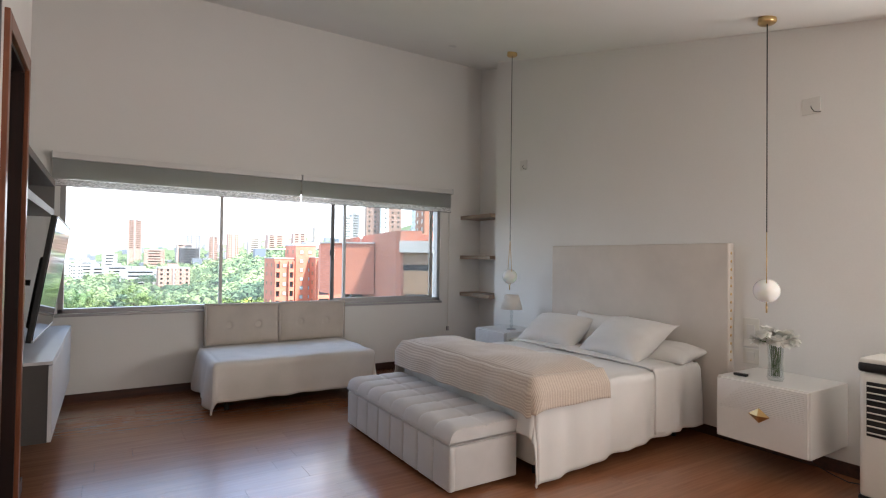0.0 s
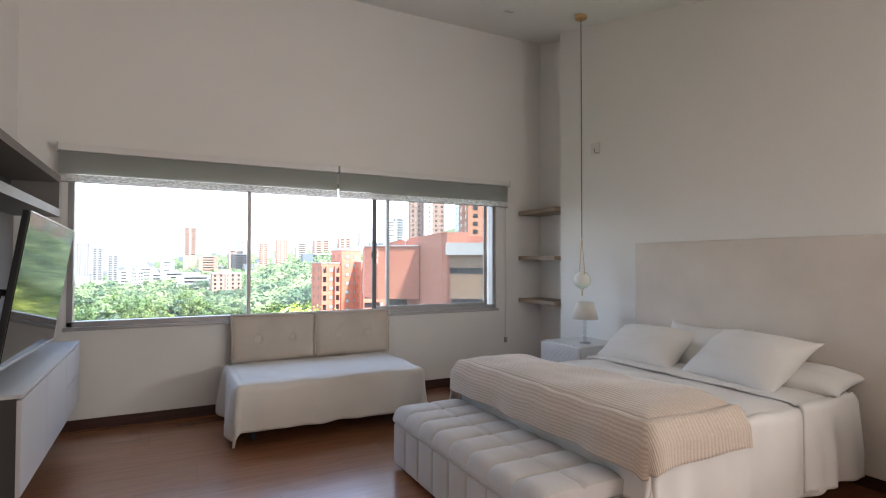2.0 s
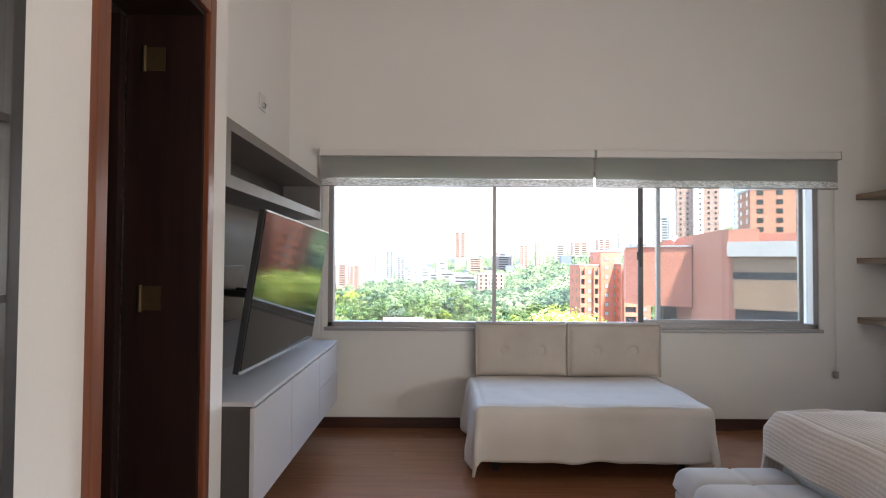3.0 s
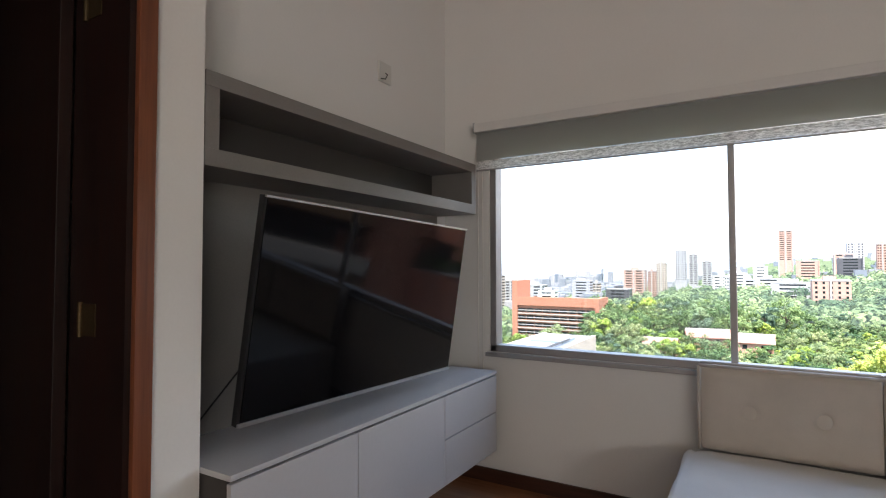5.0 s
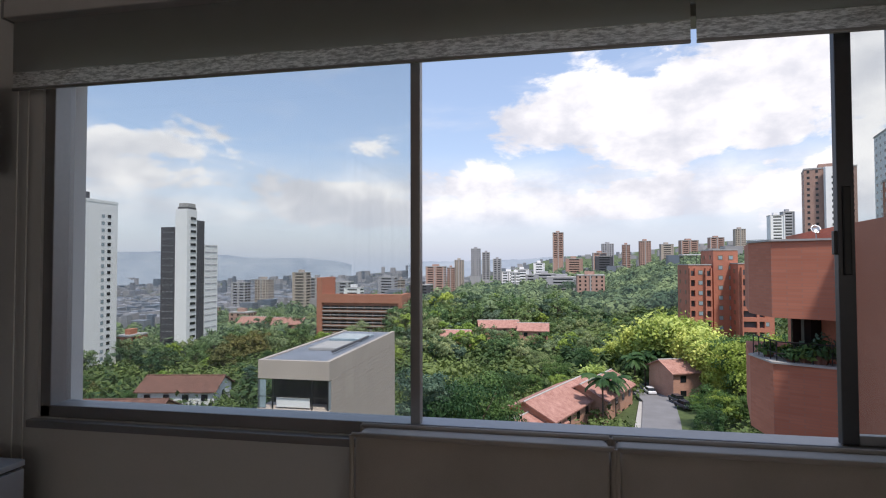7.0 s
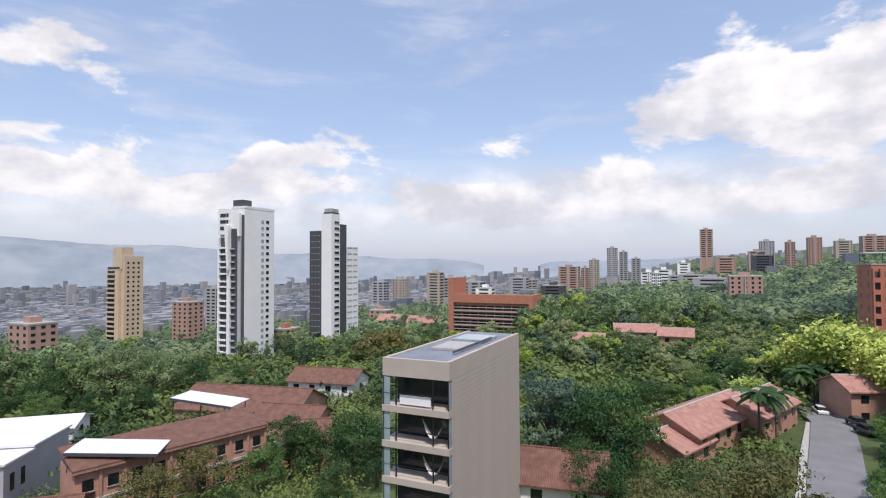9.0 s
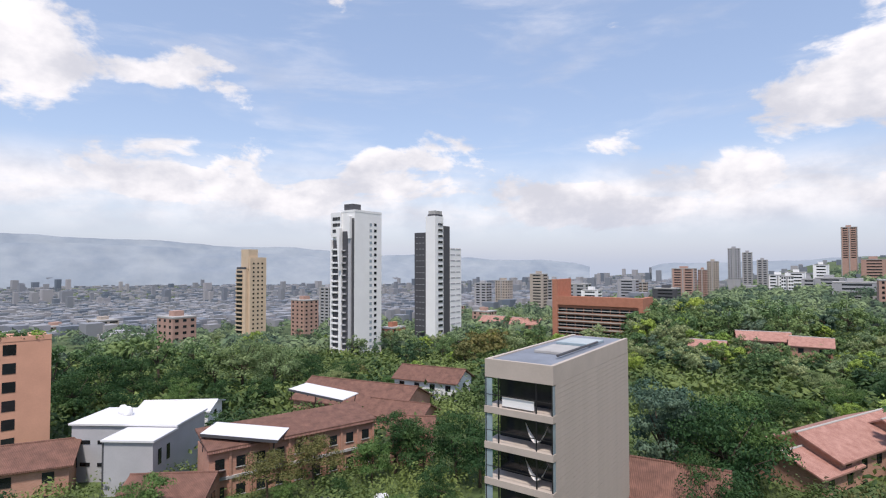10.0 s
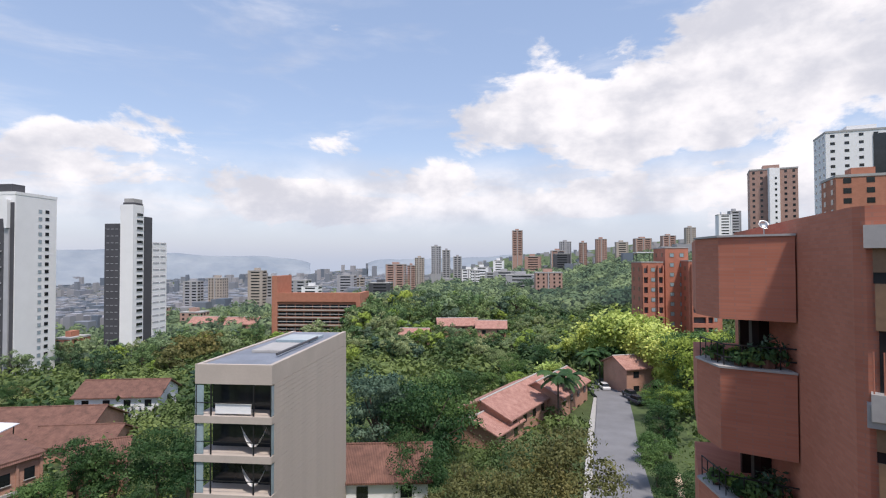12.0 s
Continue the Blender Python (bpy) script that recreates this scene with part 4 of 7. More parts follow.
# floor planks
PW, PL = 0.193, 1.285
pm = {}
rng = random.Random(11)
yy = Y_BACK
while yy < Y_WIN - 0.01:
    w = min(PW, Y_WIN - yy)
    x = X_TV - rng.uniform(0, PL)
    while x < 5.04:
        xa, xb = max(x, X_TV), min(x + PL, 5.04)
        if xb - xa > 0.03:
            key = (round(xb - xa, 3), round(w, 3))
            if key not in pm:
                l2, w2 = (xb - xa) / 2 - 0.0002, w / 2 - 0.0002
                bm = bmesh.new()
                lo = [bm.verts.new((sx * l2, sy * w2, -0.012)) for sx, sy in ((-1, -1), (1, -1), (1, 1), (-1, 1))]
                mi = [bm.verts.new((sx * l2, sy * w2, -0.0004)) for sx, sy in ((-1, -1), (1, -1), (1, 1), (-1, 1))]
                hi = [bm.verts.new((sx * (l2 - 0.0004), sy * (w2 - 0.0004), 0)) for sx, sy in ((-1, -1), (1, -1), (1, 1), (-1, 1))]
                for a, c in ((lo, mi), (mi, hi)):
                    for i in range(4):
                        bm.faces.new((a[i], a[(i + 1) % 4], c[(i + 1) % 4], c[i]))
                bm.faces.new(hi)
                pm[key] = mesh_of("plank", bm, M["floor"])
            o = new("plank", pm[key])
            o.location = ((xa + xb) / 2, yy + w / 2, 0)
            o.parent = floor_ob
        x += PL
    yy += PW

# ---- outside: materials ----


def brick(name, a, b, mortar, scale=1.0, glow=0.0):
    m, n, l, p = node_material(name)
    t = n.new("ShaderNodeTexCoord")
    geo = n.new("ShaderNodeSeparateXYZ")
    l.new(t.outputs["Object"], geo.inputs[0])
    s = n.new("ShaderNodeMath")
    s.operation = "ADD"
    l.new(geo.outputs["X"], s.inputs[0])
    l.new(geo.outputs["Y"], s.inputs[1])
    c = n.new("ShaderNodeCombineXYZ")
    l.new(s.outputs[0], c.inputs["X"])
    l.new(geo.outputs["Z"], c.inputs["Y"])
    k = n.new("ShaderNodeTexBrick")
    l.new(c.outputs[0], k.inputs["Vector"])
    k.inputs["Color1"].default_value, k.inputs["Color2"].default_value, k.inputs["Mortar"].default_value = (*a, 1), (*b, 1), (*mortar, 1)
    k.inputs["Scale"].default_value = 1.0
    k.inputs["Brick Width"].default_value, k.inputs["Row Height"].default_value = 0.25 * scale, 0.07 * scale
    k.inputs["Mortar Size"].default_value = 0.006 * scale
    w = noise_tex(n, l, coords(n, l), 0.5, 6)
    col = tint(n, l, k.outputs["Color"], ramp(n, l, w, (0.82, 0.8, 0.78), (1, 1, 1)), 1.0)
    l.new(col, p.inputs["Base Color"])
    p.inputs["Roughness"].default_value = 0.9
    bump(n, l, p, k.outputs["Fac"], -0.3, 0.01)
    if glow:
        l.new(col, p.inputs["Emission Color"])
        p.inputs["Emission Strength"].default_value = glow
    return m


def roof_tiles(name, a, b):
    m, n, l, p = node_material(name)
    v = coords(n, l)
    w = n.new("ShaderNodeTexWave")
    w.bands_direction = "X"
    w.inputs["Scale"].default_value = 1.6
    w.inputs["Distortion"].default_value = 0.6
    l.new(v, w.inputs["Vector"])
    g = noise_tex(n, l, v, 0.9, 7, 0.65)
    col = tint(n, l, ramp(n, l, g, a, b), ramp(n, l, w.outputs["Fac"], (0.7,) * 3, (1, 1, 1)), 0.8)
    l.new(col, p.inputs["Base Color"])
    p.inputs["Roughness"].default_value = 0.9
    bump(n, l, p, w.outputs["Fac"], 0.7, 0.06)
    return m


def leaves(name, dark, lite, broad=0.3, glow=0.0):
    """Foliage: leaf by leaf, clump by clump and tree by tree variation; glow adds a haze-blue emission."""
    m, n, l, p = node_material(name)
    v = coords(n, l)
    g = n.new("ShaderNodeNewGeometry")
    o = n.new("ShaderNodeObjectInfo")
    a = ramp(n, l, noise_tex(n, l, v, broad, 3, 0.6), dark, lite, 0.36, 0.64)
    a = tint(n, l, a, ramp(n, l, g.outputs["Random Per Island"], (0.74, 0.78, 0.72), (1.0, 1.0, 1.0), 0.0, 1.0), 1.0)
    a = tint(n, l, a, ramp(n, l, o.outputs["Random"], (0.62, 0.74, 0.72), (1.0, 0.96, 0.86), 0, 1), 1.0)
    l.new(a, p.inputs["Base Color"])
    p.inputs["Roughness"].default_value = 0.6
    p.inputs["Specular IOR Level"].default_value = 0.25
    td = n.new("ShaderNodeBsdfTranslucent")
    l.new(a, td.inputs[0])
    mx = n.new("ShaderNodeMixShader")
    mx.inputs[0].default_value = 0.25
    l.new(p.outputs[0], mx.inputs[1])
    l.new(td.outputs[0], mx.inputs[2])
    l.new(mx.outputs[0], n["Material Output"].inputs["Surface"])
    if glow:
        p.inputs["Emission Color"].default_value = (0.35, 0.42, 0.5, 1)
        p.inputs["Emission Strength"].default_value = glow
    return m


M["brick_pink"] = brick("salmon_brick", (0.52, 0.20, 0.13), (0.46, 0.165, 0.105), (0.42, 0.19, 0.14))
# brick for distant blocks, paled and greyed to put haze into its colour
M["brick_far"] = brick("hazed_red_brick", (0.46, 0.29, 0.235), (0.42, 0.26, 0.21), (0.42, 0.29, 0.25), 2.0)
M["brick_house"] = brick("worn_house_brick", (0.54, 0.29, 0.21), (0.45, 0.23, 0.165), (0.45, 0.32, 0.26), 1.4)
M["orange_brick"] = brick("orange_brick_far", (0.48, 0.20, 0.125), (0.44, 0.175, 0.11), (0.40, 0.2, 0.14), 2.0)
M["plaster_pink"] = plain("salmon_plaster", (0.62, 0.33, 0.23), 0.85, vary=0.08, big=0.3, fine=4)
M["beige_stone"] = plain("beige_cladding", (0.47, 0.405, 0.355), 0.8, vary=0.08, big=0.4, fine=6, relief=0.05)
M["beige_tower"] = plain("beige_tower_plaster", (0.60, 0.46, 0.33), 0.8, vary=0.08, big=0.2, fine=2)
M["white_plaster"] = plain("white_tower_plaster", (0.80, 0.80, 0.80), 0.7, vary=0.04, big=0.2, fine=3)
M["grey_plaster"] = plain("grey_plaster", (0.42, 0.42, 0.44), 0.8, vary=0.08, big=0.3, fine=4)
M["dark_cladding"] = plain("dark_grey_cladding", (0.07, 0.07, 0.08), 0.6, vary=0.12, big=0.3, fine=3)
M["brown_panel"] = plain("brown_wood_panel", (0.24, 0.15, 0.09), 0.6, vary=0.2, big=1.5, fine=12)
M["concrete"] = plain("weathered_concrete", (0.40, 0.39, 0.38), 0.85, vary=0.15, big=0.6, fine=8)
M["grey_far"] = plain("grey_tower_far", (0.36, 0.36, 0.38), 0.8, vary=0.08, big=0.1, fine=1)
M["tan_far"] = plain("tan_tower_far", (0.42, 0.36, 0.31), 0.8, vary=0.08, big=0.1, fine=1)
M["roof_membrane"] = plain("grey_roof_membrane", (0.21, 0.23, 0.27), 0.6, vary=0.2, big=0.4, fine=5)
M["white_roof"] = plain("white_sheet_roof", (0.70, 0.70, 0.72), 0.5, vary=0.05, big=0.5, fine=6)
M["dark_glass"] = plain("dark_window_glass", (0.025, 0.03, 0.035), 0.12, vary=0.3, big=0.4, fine=3, relief=0, random_tint=0.5)
M["pale_glass"] = plain("pale_blue_glass", (0.30, 0.38, 0.42), 0.1, vary=0.15, relief=0)
M["tiles"] = roof_tiles("clay_roof_tiles", (0.12, 0.06, 0.045), (0.25, 0.125, 0.092))
M["tiles_pale"] = roof_tiles("pale_clay_tiles", (0.34, 0.16, 0.125), (0.54, 0.30, 0.245))
M["asphalt"] = plain("grey_asphalt", (0.20, 0.20, 0.21), 0.9, vary=0.15, big=0.3, fine=8)
M["paving"] = plain("pale_paving", (0.42, 0.41, 0.39), 0.9, vary=0.12, big=0.6, fine=6)
M["grass"] = plain("rough_grass", (0.085, 0.125, 0.04), 0.95, vary=0.45, big=0.06, fine=1.2, relief=0.4, depth=0.2)
M["bark"] = plain("tree_bark", (0.10, 0.075, 0.055), 0.95, vary=0.3, big=2, fine=20)
M["rail"] = plain("black_railing", (0.02, 0.02, 0.022), 0.5, 0.3)
M["car_white"] = plain("white_car_paint", (0.7, 0.7, 0.71), 0.25, vary=0.03, relief=0)
M["car_dark"] = plain("dark_car_paint", (0.04, 0.045, 0.06), 0.25, vary=0.05, relief=0)
LEAF = {
    "deep": leaves("deep_green_leaves", (0.0286, 0.078, 0.0286), (0.0915, 0.171, 0.061)),
    "mid": leaves("green_leaves", (0.078, 0.156, 0.0455), (0.207, 0.317, 0.104)),
    "light": leaves("yellow_green_leaves", (0.26, 0.364, 0.065), (0.488, 0.586, 0.146)),
    "bamboo": leaves("bamboo_leaves", (0.468, 0.546, 0.117), (0.756, 0.805, 0.268), 0.18),
    "olive": leaves("olive_brown_leaves", (0.117, 0.124, 0.0455), (0.293, 0.256, 0.104)),
    "bluish": leaves("grey_green_leaves", (0.065, 0.13, 0.104), (0.159, 0.244, 0.183)),
    "pale": leaves("pale_green_leaves", (0.195, 0.26, 0.117), (0.403, 0.464, 0.232)),
    "under": leaves("undergrowth_leaves", (0.0455, 0.0975, 0.039), (0.244, 0.305, 0.104), 0.06),
}
# lighter, greyer copies for distant trees: haze mixed into the leaf colours
LEAF["mid_far"] = leaves("hazed_green_leaves", (0.111, 0.189, 0.078), (0.256, 0.354, 0.152))
LEAF["bluish_far"] = leaves("hazed_grey_green_leaves", (0.104, 0.169, 0.124), (0.207, 0.281, 0.195))
LEAF["pale_far"] = leaves("hazed_pale_leaves", (0.234, 0.305, 0.156), (0.439, 0.488, 0.268))
LEAF["deep_far"] = leaves("hazed_deep_leaves", (0.0585, 0.111, 0.0585), (0.134, 0.207, 0.104))
# far woods also emit a faint blue-grey in place of haze
M["woods"] = leaves("hazed_woods_leaves", (0.0715, 0.13, 0.0715), (0.305, 0.378, 0.183), 0.035, 0.08)

# ---- outside: ground ----
OX, OY, EYE_Z = 2.58, 6.80, 1.44
G_B = (-180, -95, -70, -45, -25, -10, 5, 20, 40, 100)
G_D = (0, 60, 130, 220, 400, 900, 2200, 4300)
G_Z = (
    (-27, -27, -27, -27, -27, -27, -27, -27, -27, -27),
    (-27, -27, -27, -27, -27, -27, -27, -26, -24, -24),
    (-27, -30, -31, -31, -29, -28, -28, -25, -20, -18),
    (-27, -36, -38, -39, -34, -27, -26, -20, -8, -2),
    (-27, -46, -48, -50, -40, -30, -25, -8, 12, 25),
    (-27, -75, -80, -78, -55, -42, -12, 16, 60, 90),
    (-27, -120, -128, -125, -110, -60, 25, 70, 180, 260),
    (-27, -105, -110, -130, -120, -40, 60, 160, 420, 600),
)


def ground_z(b, d):
    """The ground's height at a bearing (degrees, clockwise from north) and a distance from the house."""
    b = (b + 180) % 360 - 180
    b = min(b, 100)
    i = max(k for k in range(len(G_B)) if G_B[k] <= b)
    i = min(i, len(G_B) - 2)
    j = max(k for k in range(len(G_D)) if G_D[k] <= d)
    j = min(j, len(G_D) - 2)
    s = min(1, (b - G_B[i]) / (G_B[i + 1] - G_B[i]))
    t = min(1, (d - G_D[j]) / (G_D[j + 1] - G_D[j]))
    s, t = s * s * (3 - 2 * s), t
    lo = G_Z[j][i] * (1 - s) + G_Z[j][i + 1] * s
    hi = G_Z[j + 1][i] * (1 - s) + G_Z[j + 1][i + 1] * s
    return lo * (1 - t) + hi * t


def spot(b, d):
    return OX + d * math.sin(radians(b)), OY + d * math.cos(radians(b))


bm = bmesh.new()
rings = []
NB = 120
for d in [0, 15, 30, 45, 60, 80, 100, 130, 160, 190, 220, 260, 320, 400, 500, 650, 900, 1200, 1600, 2200, 3000, 4300]:
    ring = []
    for k in range(NB):
        b_ = -180 + 360 * k / NB
        x, y = spot(b_, d)
        z = ground_z(b_, d)
        if d > 130:
            z += noise.noise(Vector((x / 160, y / 160, 0.3))) * min(12, d * 0.012)
        ring.append(bm.verts.new((x, y, z)))
    rings.append(ring)
for a, c in zip(rings, rings[1:]):
    for k in range(NB):
        bm.faces.new((a[k], a[(k + 1) % NB], c[(k + 1) % NB], c[k]))
bmesh.ops.remove_doubles(bm, verts=bm.verts, dist=0.001)
structure("ground", bm, M["grass"], "green valley ground falling away below the building", "ground", smooth=True)

# mountain ridges, aerial haze painted in as blue-grey colour and emission
m_, n_, l_, p_ = node_material("haze_tinted_mountain")
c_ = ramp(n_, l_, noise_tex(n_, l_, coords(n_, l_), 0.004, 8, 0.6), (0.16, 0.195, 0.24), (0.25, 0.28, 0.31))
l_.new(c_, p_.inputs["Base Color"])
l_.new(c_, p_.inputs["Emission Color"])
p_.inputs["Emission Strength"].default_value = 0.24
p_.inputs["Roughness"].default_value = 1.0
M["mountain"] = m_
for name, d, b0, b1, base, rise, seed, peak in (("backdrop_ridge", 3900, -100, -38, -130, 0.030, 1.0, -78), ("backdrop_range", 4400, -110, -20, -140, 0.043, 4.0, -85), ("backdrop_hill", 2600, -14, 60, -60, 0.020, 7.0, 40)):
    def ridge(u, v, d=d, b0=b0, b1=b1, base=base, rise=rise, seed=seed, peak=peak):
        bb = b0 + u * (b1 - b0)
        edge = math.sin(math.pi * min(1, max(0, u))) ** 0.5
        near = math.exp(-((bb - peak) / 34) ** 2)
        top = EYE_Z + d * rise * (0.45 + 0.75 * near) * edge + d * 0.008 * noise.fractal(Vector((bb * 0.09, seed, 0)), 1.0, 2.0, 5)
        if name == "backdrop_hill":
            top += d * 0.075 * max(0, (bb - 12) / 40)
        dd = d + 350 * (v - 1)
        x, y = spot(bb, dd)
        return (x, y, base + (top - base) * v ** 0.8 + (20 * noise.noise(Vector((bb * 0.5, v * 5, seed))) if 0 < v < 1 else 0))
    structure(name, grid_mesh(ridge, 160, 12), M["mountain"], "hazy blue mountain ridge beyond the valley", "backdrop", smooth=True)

# ---- buildings ----


def shared(name, material, *dims, bevel=0.0):
    """One box mesh, centred on its base plane, that many pieces share."""
    w, d, h = dims
    return mesh_of(name, box(-w / 2, w / 2, -d / 2, d / 2, 0, h, bevel), material)


MESHES = {}


def piece(name, material, dims, parent, at, turn=0.0):
    key = (name, material.name, dims)
    if key not in MESHES:
        MESHES[key] = shared(name, material, *dims)
    o = new(name, MESHES[key])
    o.parent = parent
    o.location = at
    o.rotation_euler = (0, 0, turn)
    return o


def block(name, label, category, b, d, w, dep, top, wall, turn=0.0, cols=(4, 4), storey=3.0, win=(1.4, 1.5), glassm=None, group="", bands=None, base=None, roof=True, upto=60):
    """An apartment block: body, roof parapet, and windows on its south and east faces."""
    x, y = spot(b, d)
    z0 = ground_z(b, d) - 3 if base is None else base
    t = thing(name, label, category, group, (x, y, z0))
    t.rotation_euler = (0, 0, radians(turn))
    h = top - z0
    part("wall", box(-w / 2, w / 2, -dep / 2, dep / 2, 0, h), wall, t)
    if roof:
        rb = bmesh.new()
        bx(rb, -w / 2 - 0.15, w / 2 + 0.15, -dep / 2 - 0.15, dep / 2 + 0.15, h - 0.25, h + 0.5)
        part("roof", rb, M["concrete"], t)
        part("stair_head", box(-w * 0.2, w * 0.15, -dep * 0.2, dep * 0.2, h + 0.5, h + 3.0), wall, t)
    g = glassm or M["dark_glass"]
    z = h - storey + 0.9
    k = 0
    while z > 1 and k < upto:
        for i in range(cols[0]):
            u = -w / 2 + w * (i + 0.5) / cols[0]
            piece("window", g, (win[0], 0.12, win[1]), t, (u, -dep / 2, z))
        for i in range(cols[1]):
            v = -dep / 2 + dep * (i + 0.5) / cols[1]
            piece("window", g, (0.12, win[0], win[1]), t, (w / 2, v, z))
            if b > 25:
                piece("window", g, (0.12, win[0], win[1]), t, (-w / 2, v, z))
        if bands:
            piece("balcony", bands, (w * 0.96, 1.2, 1.0), t, (0, -dep / 2 - 0.5, z - 1.3))
        z -= storey
        k += 1
    return t


# the house itself, below the room
own = thing("own_building", "salmon brick apartment tower that holds the room", "building")
part("wall", box(-6, 12, -12, 7.175, -28, -0.26), M["brick_pink"], own)
part("roof", box(-2.2, 5.8, -2.2, 7.12, 4.47, 4.6), M["concrete"], own)

# unseen slab, added to keep sun and sky light out of the side window
part("overhang", box(5.12, 8.4, -5.0, 6.2, 2.62, 2.75), M["concrete"], own)

# neighbouring brick block with rounded balconies
nb = thing("neighbour_building", "salmon brick apartment block with planted balconies", "building", at=(0.12, -0.13, 0))


def prism(bm, pts, z0, z1):
    lo, hi = [bm.verts.new((*p, z0)) for p in pts], [bm.verts.new((*p, z1)) for p in pts]
    n = len(pts)
    for i in range(n):
        bm.faces.new((lo[i], lo[(i + 1) % n], hi[(i + 1) % n], hi[i]))
    bm.faces.new(lo[::-1])
    bm.faces.new(hi)
    return bm


A0, A1, A2 = (7.68, 21.6), (7.77, 20.35), (9.12, 19.6)
part("tower_wall", prism(bmesh.new(), [(9.16, 19.62), (9.06, 19.0), (8.66, 16.9), (8.75, 16.72), (9.35, 16.34), (10.2, 17.9), (14, 21), (14, 26), (10.5, 26)], -28, 2.36), M["brick_pink"], nb)
part("wing_wall", prism(bmesh.new(), [(9.9, 17.5), (34.5, 1.7), (40, 10), (14, 25)], -28, 2.30), M["brick_pink"], nb)
for k in range(8):
    zt = 1.98 - 3.12 * k
    bal = part("balcony", prism(bmesh.new(), [A0, A1, A2, (9.15, 20.0), (12, 24), (8.6, 24.5)], zt - 1.95, zt), M["brick_pink"], nb)
    part("coping", prism(bmesh.new(), [(A0[0] - 0.04, A0[1]), (A1[0] - 0.04, A1[1] - 0.03), (A2[0], A2[1] - 0.04), (9.15, 20.2), (8.4, 20.9), (8.2, 22)], zt + 0.002, zt + 0.05), M["concrete"], bal, "dark stone coping")
    if k:
        rl = bmesh.new()
        for zz in (0.25, 0.55):
            for p, q in ((A0, A1), (A1, A2)):
                tube(rl, (p[0] + 0.12, p[1] + 0.05, zt + zz), (q[0] + 0.12, q[1] + 0.1, zt + zz), 0.018, 6)
        for s in range(9):
            f = s / 8
            p = (A0[0] + (A1[0] - A0[0]) * f * 2, A0[1] + (A1[1] - A0[1]) * f * 2) if f < 0.5 else (A1[0] + (A2[0] - A1[0]) * (f * 2 - 1), A1[1] + (A2[1] - A1[1]) * (f * 2 - 1))
            tube(rl, (p[0] + 0.12, p[1] + 0.08, zt + 0.04), (p[0] + 0.12, p[1] + 0.08, zt + 0.56), 0.014, 6)
        part("railing", rl, M["rail"], bal, "thin black railing")
        part("post", box(8.62, 8.78, 20.6, 20.76, zt + 0.05, zt + 1.17), M["rail"], bal)
        part("window", box(8.9, 11.0, 21.9, 22.0, zt + 0.05, zt + 1.17), M["dark_glass"], bal)
ux, uy = 0.8415, -0.5403
for k in range(7):
    zz = -3.0 * k
    for s0, s1, z0, z1, out, mt, nm in ((0.02, 9.0, 1.63, 2.02, 0.02, M["concrete"], "lintel"), (0.14, 9.0, 1.22, 1.63, -0.12, M["brown_panel"], "blind_panel"), (0.14, 9.0, 1.03, 1.22, -0.15, M["dark_glass"], "window"), (0.16, 9.0, 0.24, 1.03, -0.11, M["brown_panel"], "spandrel"), (0.2, 9.0, -0.80, 0.24, -0.16, M["dark_glass"], "window"), (0.08, 9.0, -1.25, -0.80, 0.06, M["concrete"], "slab")):
        ax, ay = 8.72 + ux * s0, 16.76 + uy * s0
        cx, cy = 8.72 + ux * s1, 16.76 + uy * s1
        nx, ny = uy, -ux
        pts = [(ax + nx * (out + 0.22), ay + ny * (out + 0.22)), (cx + nx * (out + 0.22), cy + ny * (out + 0.22)), (cx - nx * 0.6, cy - ny * 0.6), (ax - nx * 0.6, ay - ny * 0.6)]
        part(nm, prism(bmesh.new(), pts, zz + z0, zz + z1), mt, nb)
    rl = bmesh.new()
    for i in range(8):
        s = 0.12 + i * 0.14
        p = (8.72 + ux * s + uy * 0.24, 16.76 + uy * s - ux * 0.24)
        tube(rl, (*p, zz - 0.8), (*p, zz - 0.1), 0.012, 5)
    part("railing", rl, M["brick_pink"], nb)
dish = thing("satellite_dish", "small grey satellite dish on the neighbour's roof", "dish", at=(9.67, 21.76, 1.98))
dish.scale = (0.65, 0.65, 0.65)
part("mast", tube(bmesh.new(), (0, 0, 0), (0, 0, 0.5), 0.03), M["steel"], dish)
bm = bmesh.new()
for r0, zz in ((0.0, 0.0),):
    bmesh.ops.create_uvsphere(bm, u_segments=20, v_segments=10, radius=0.24)
    bmesh.ops.delete(bm, geom=[v for v in bm.verts if v.co.z > -0.11], context="VERTS")
    bmesh.ops.rotate(bm, verts=bm.verts, cent=(0, 0, 0), matrix=Matrix.Rotation(radians(65), 3, "X"))
    bmesh.ops.translate(bm, verts=bm.verts, vec=(0, -0.12, 0.68))
thicken(part("bowl", bm, M["steel"], dish, smooth=True), 0.02)

# beige block with glazed balconies and hammocks
BXA, BXB, BYA, BYB, BTOP = -21.0, -14.78, 46.2, 66.0, -6.65
bb = thing("beige_apartment_block", "beige clad apartment block with glazed balconies and a grey roof", "building")
part("wall", prism(bmesh.new(), [(BXA + 0.3, BYA + 2.2), (BXB - 0.0, BYA + 2.2), (BXB, BYB), (BXA + 0.3, BYB)], -28, BTOP), M["beige_stone"], bb)
part("side_wall", box(BXB - 0.25, BXB + 0.02, BYA + 0.5, BYA + 2.3, -28, BTOP), M["beige_stone"], bb)
for k in range(52):
    piece("cladding_board", M["beige_stone"], (0.03, 19.4, 0.385), bb, (BXB + 0.03, (BYA + 0.55 + BYB) / 2, BTOP - 1.83 - 0.4 * k))
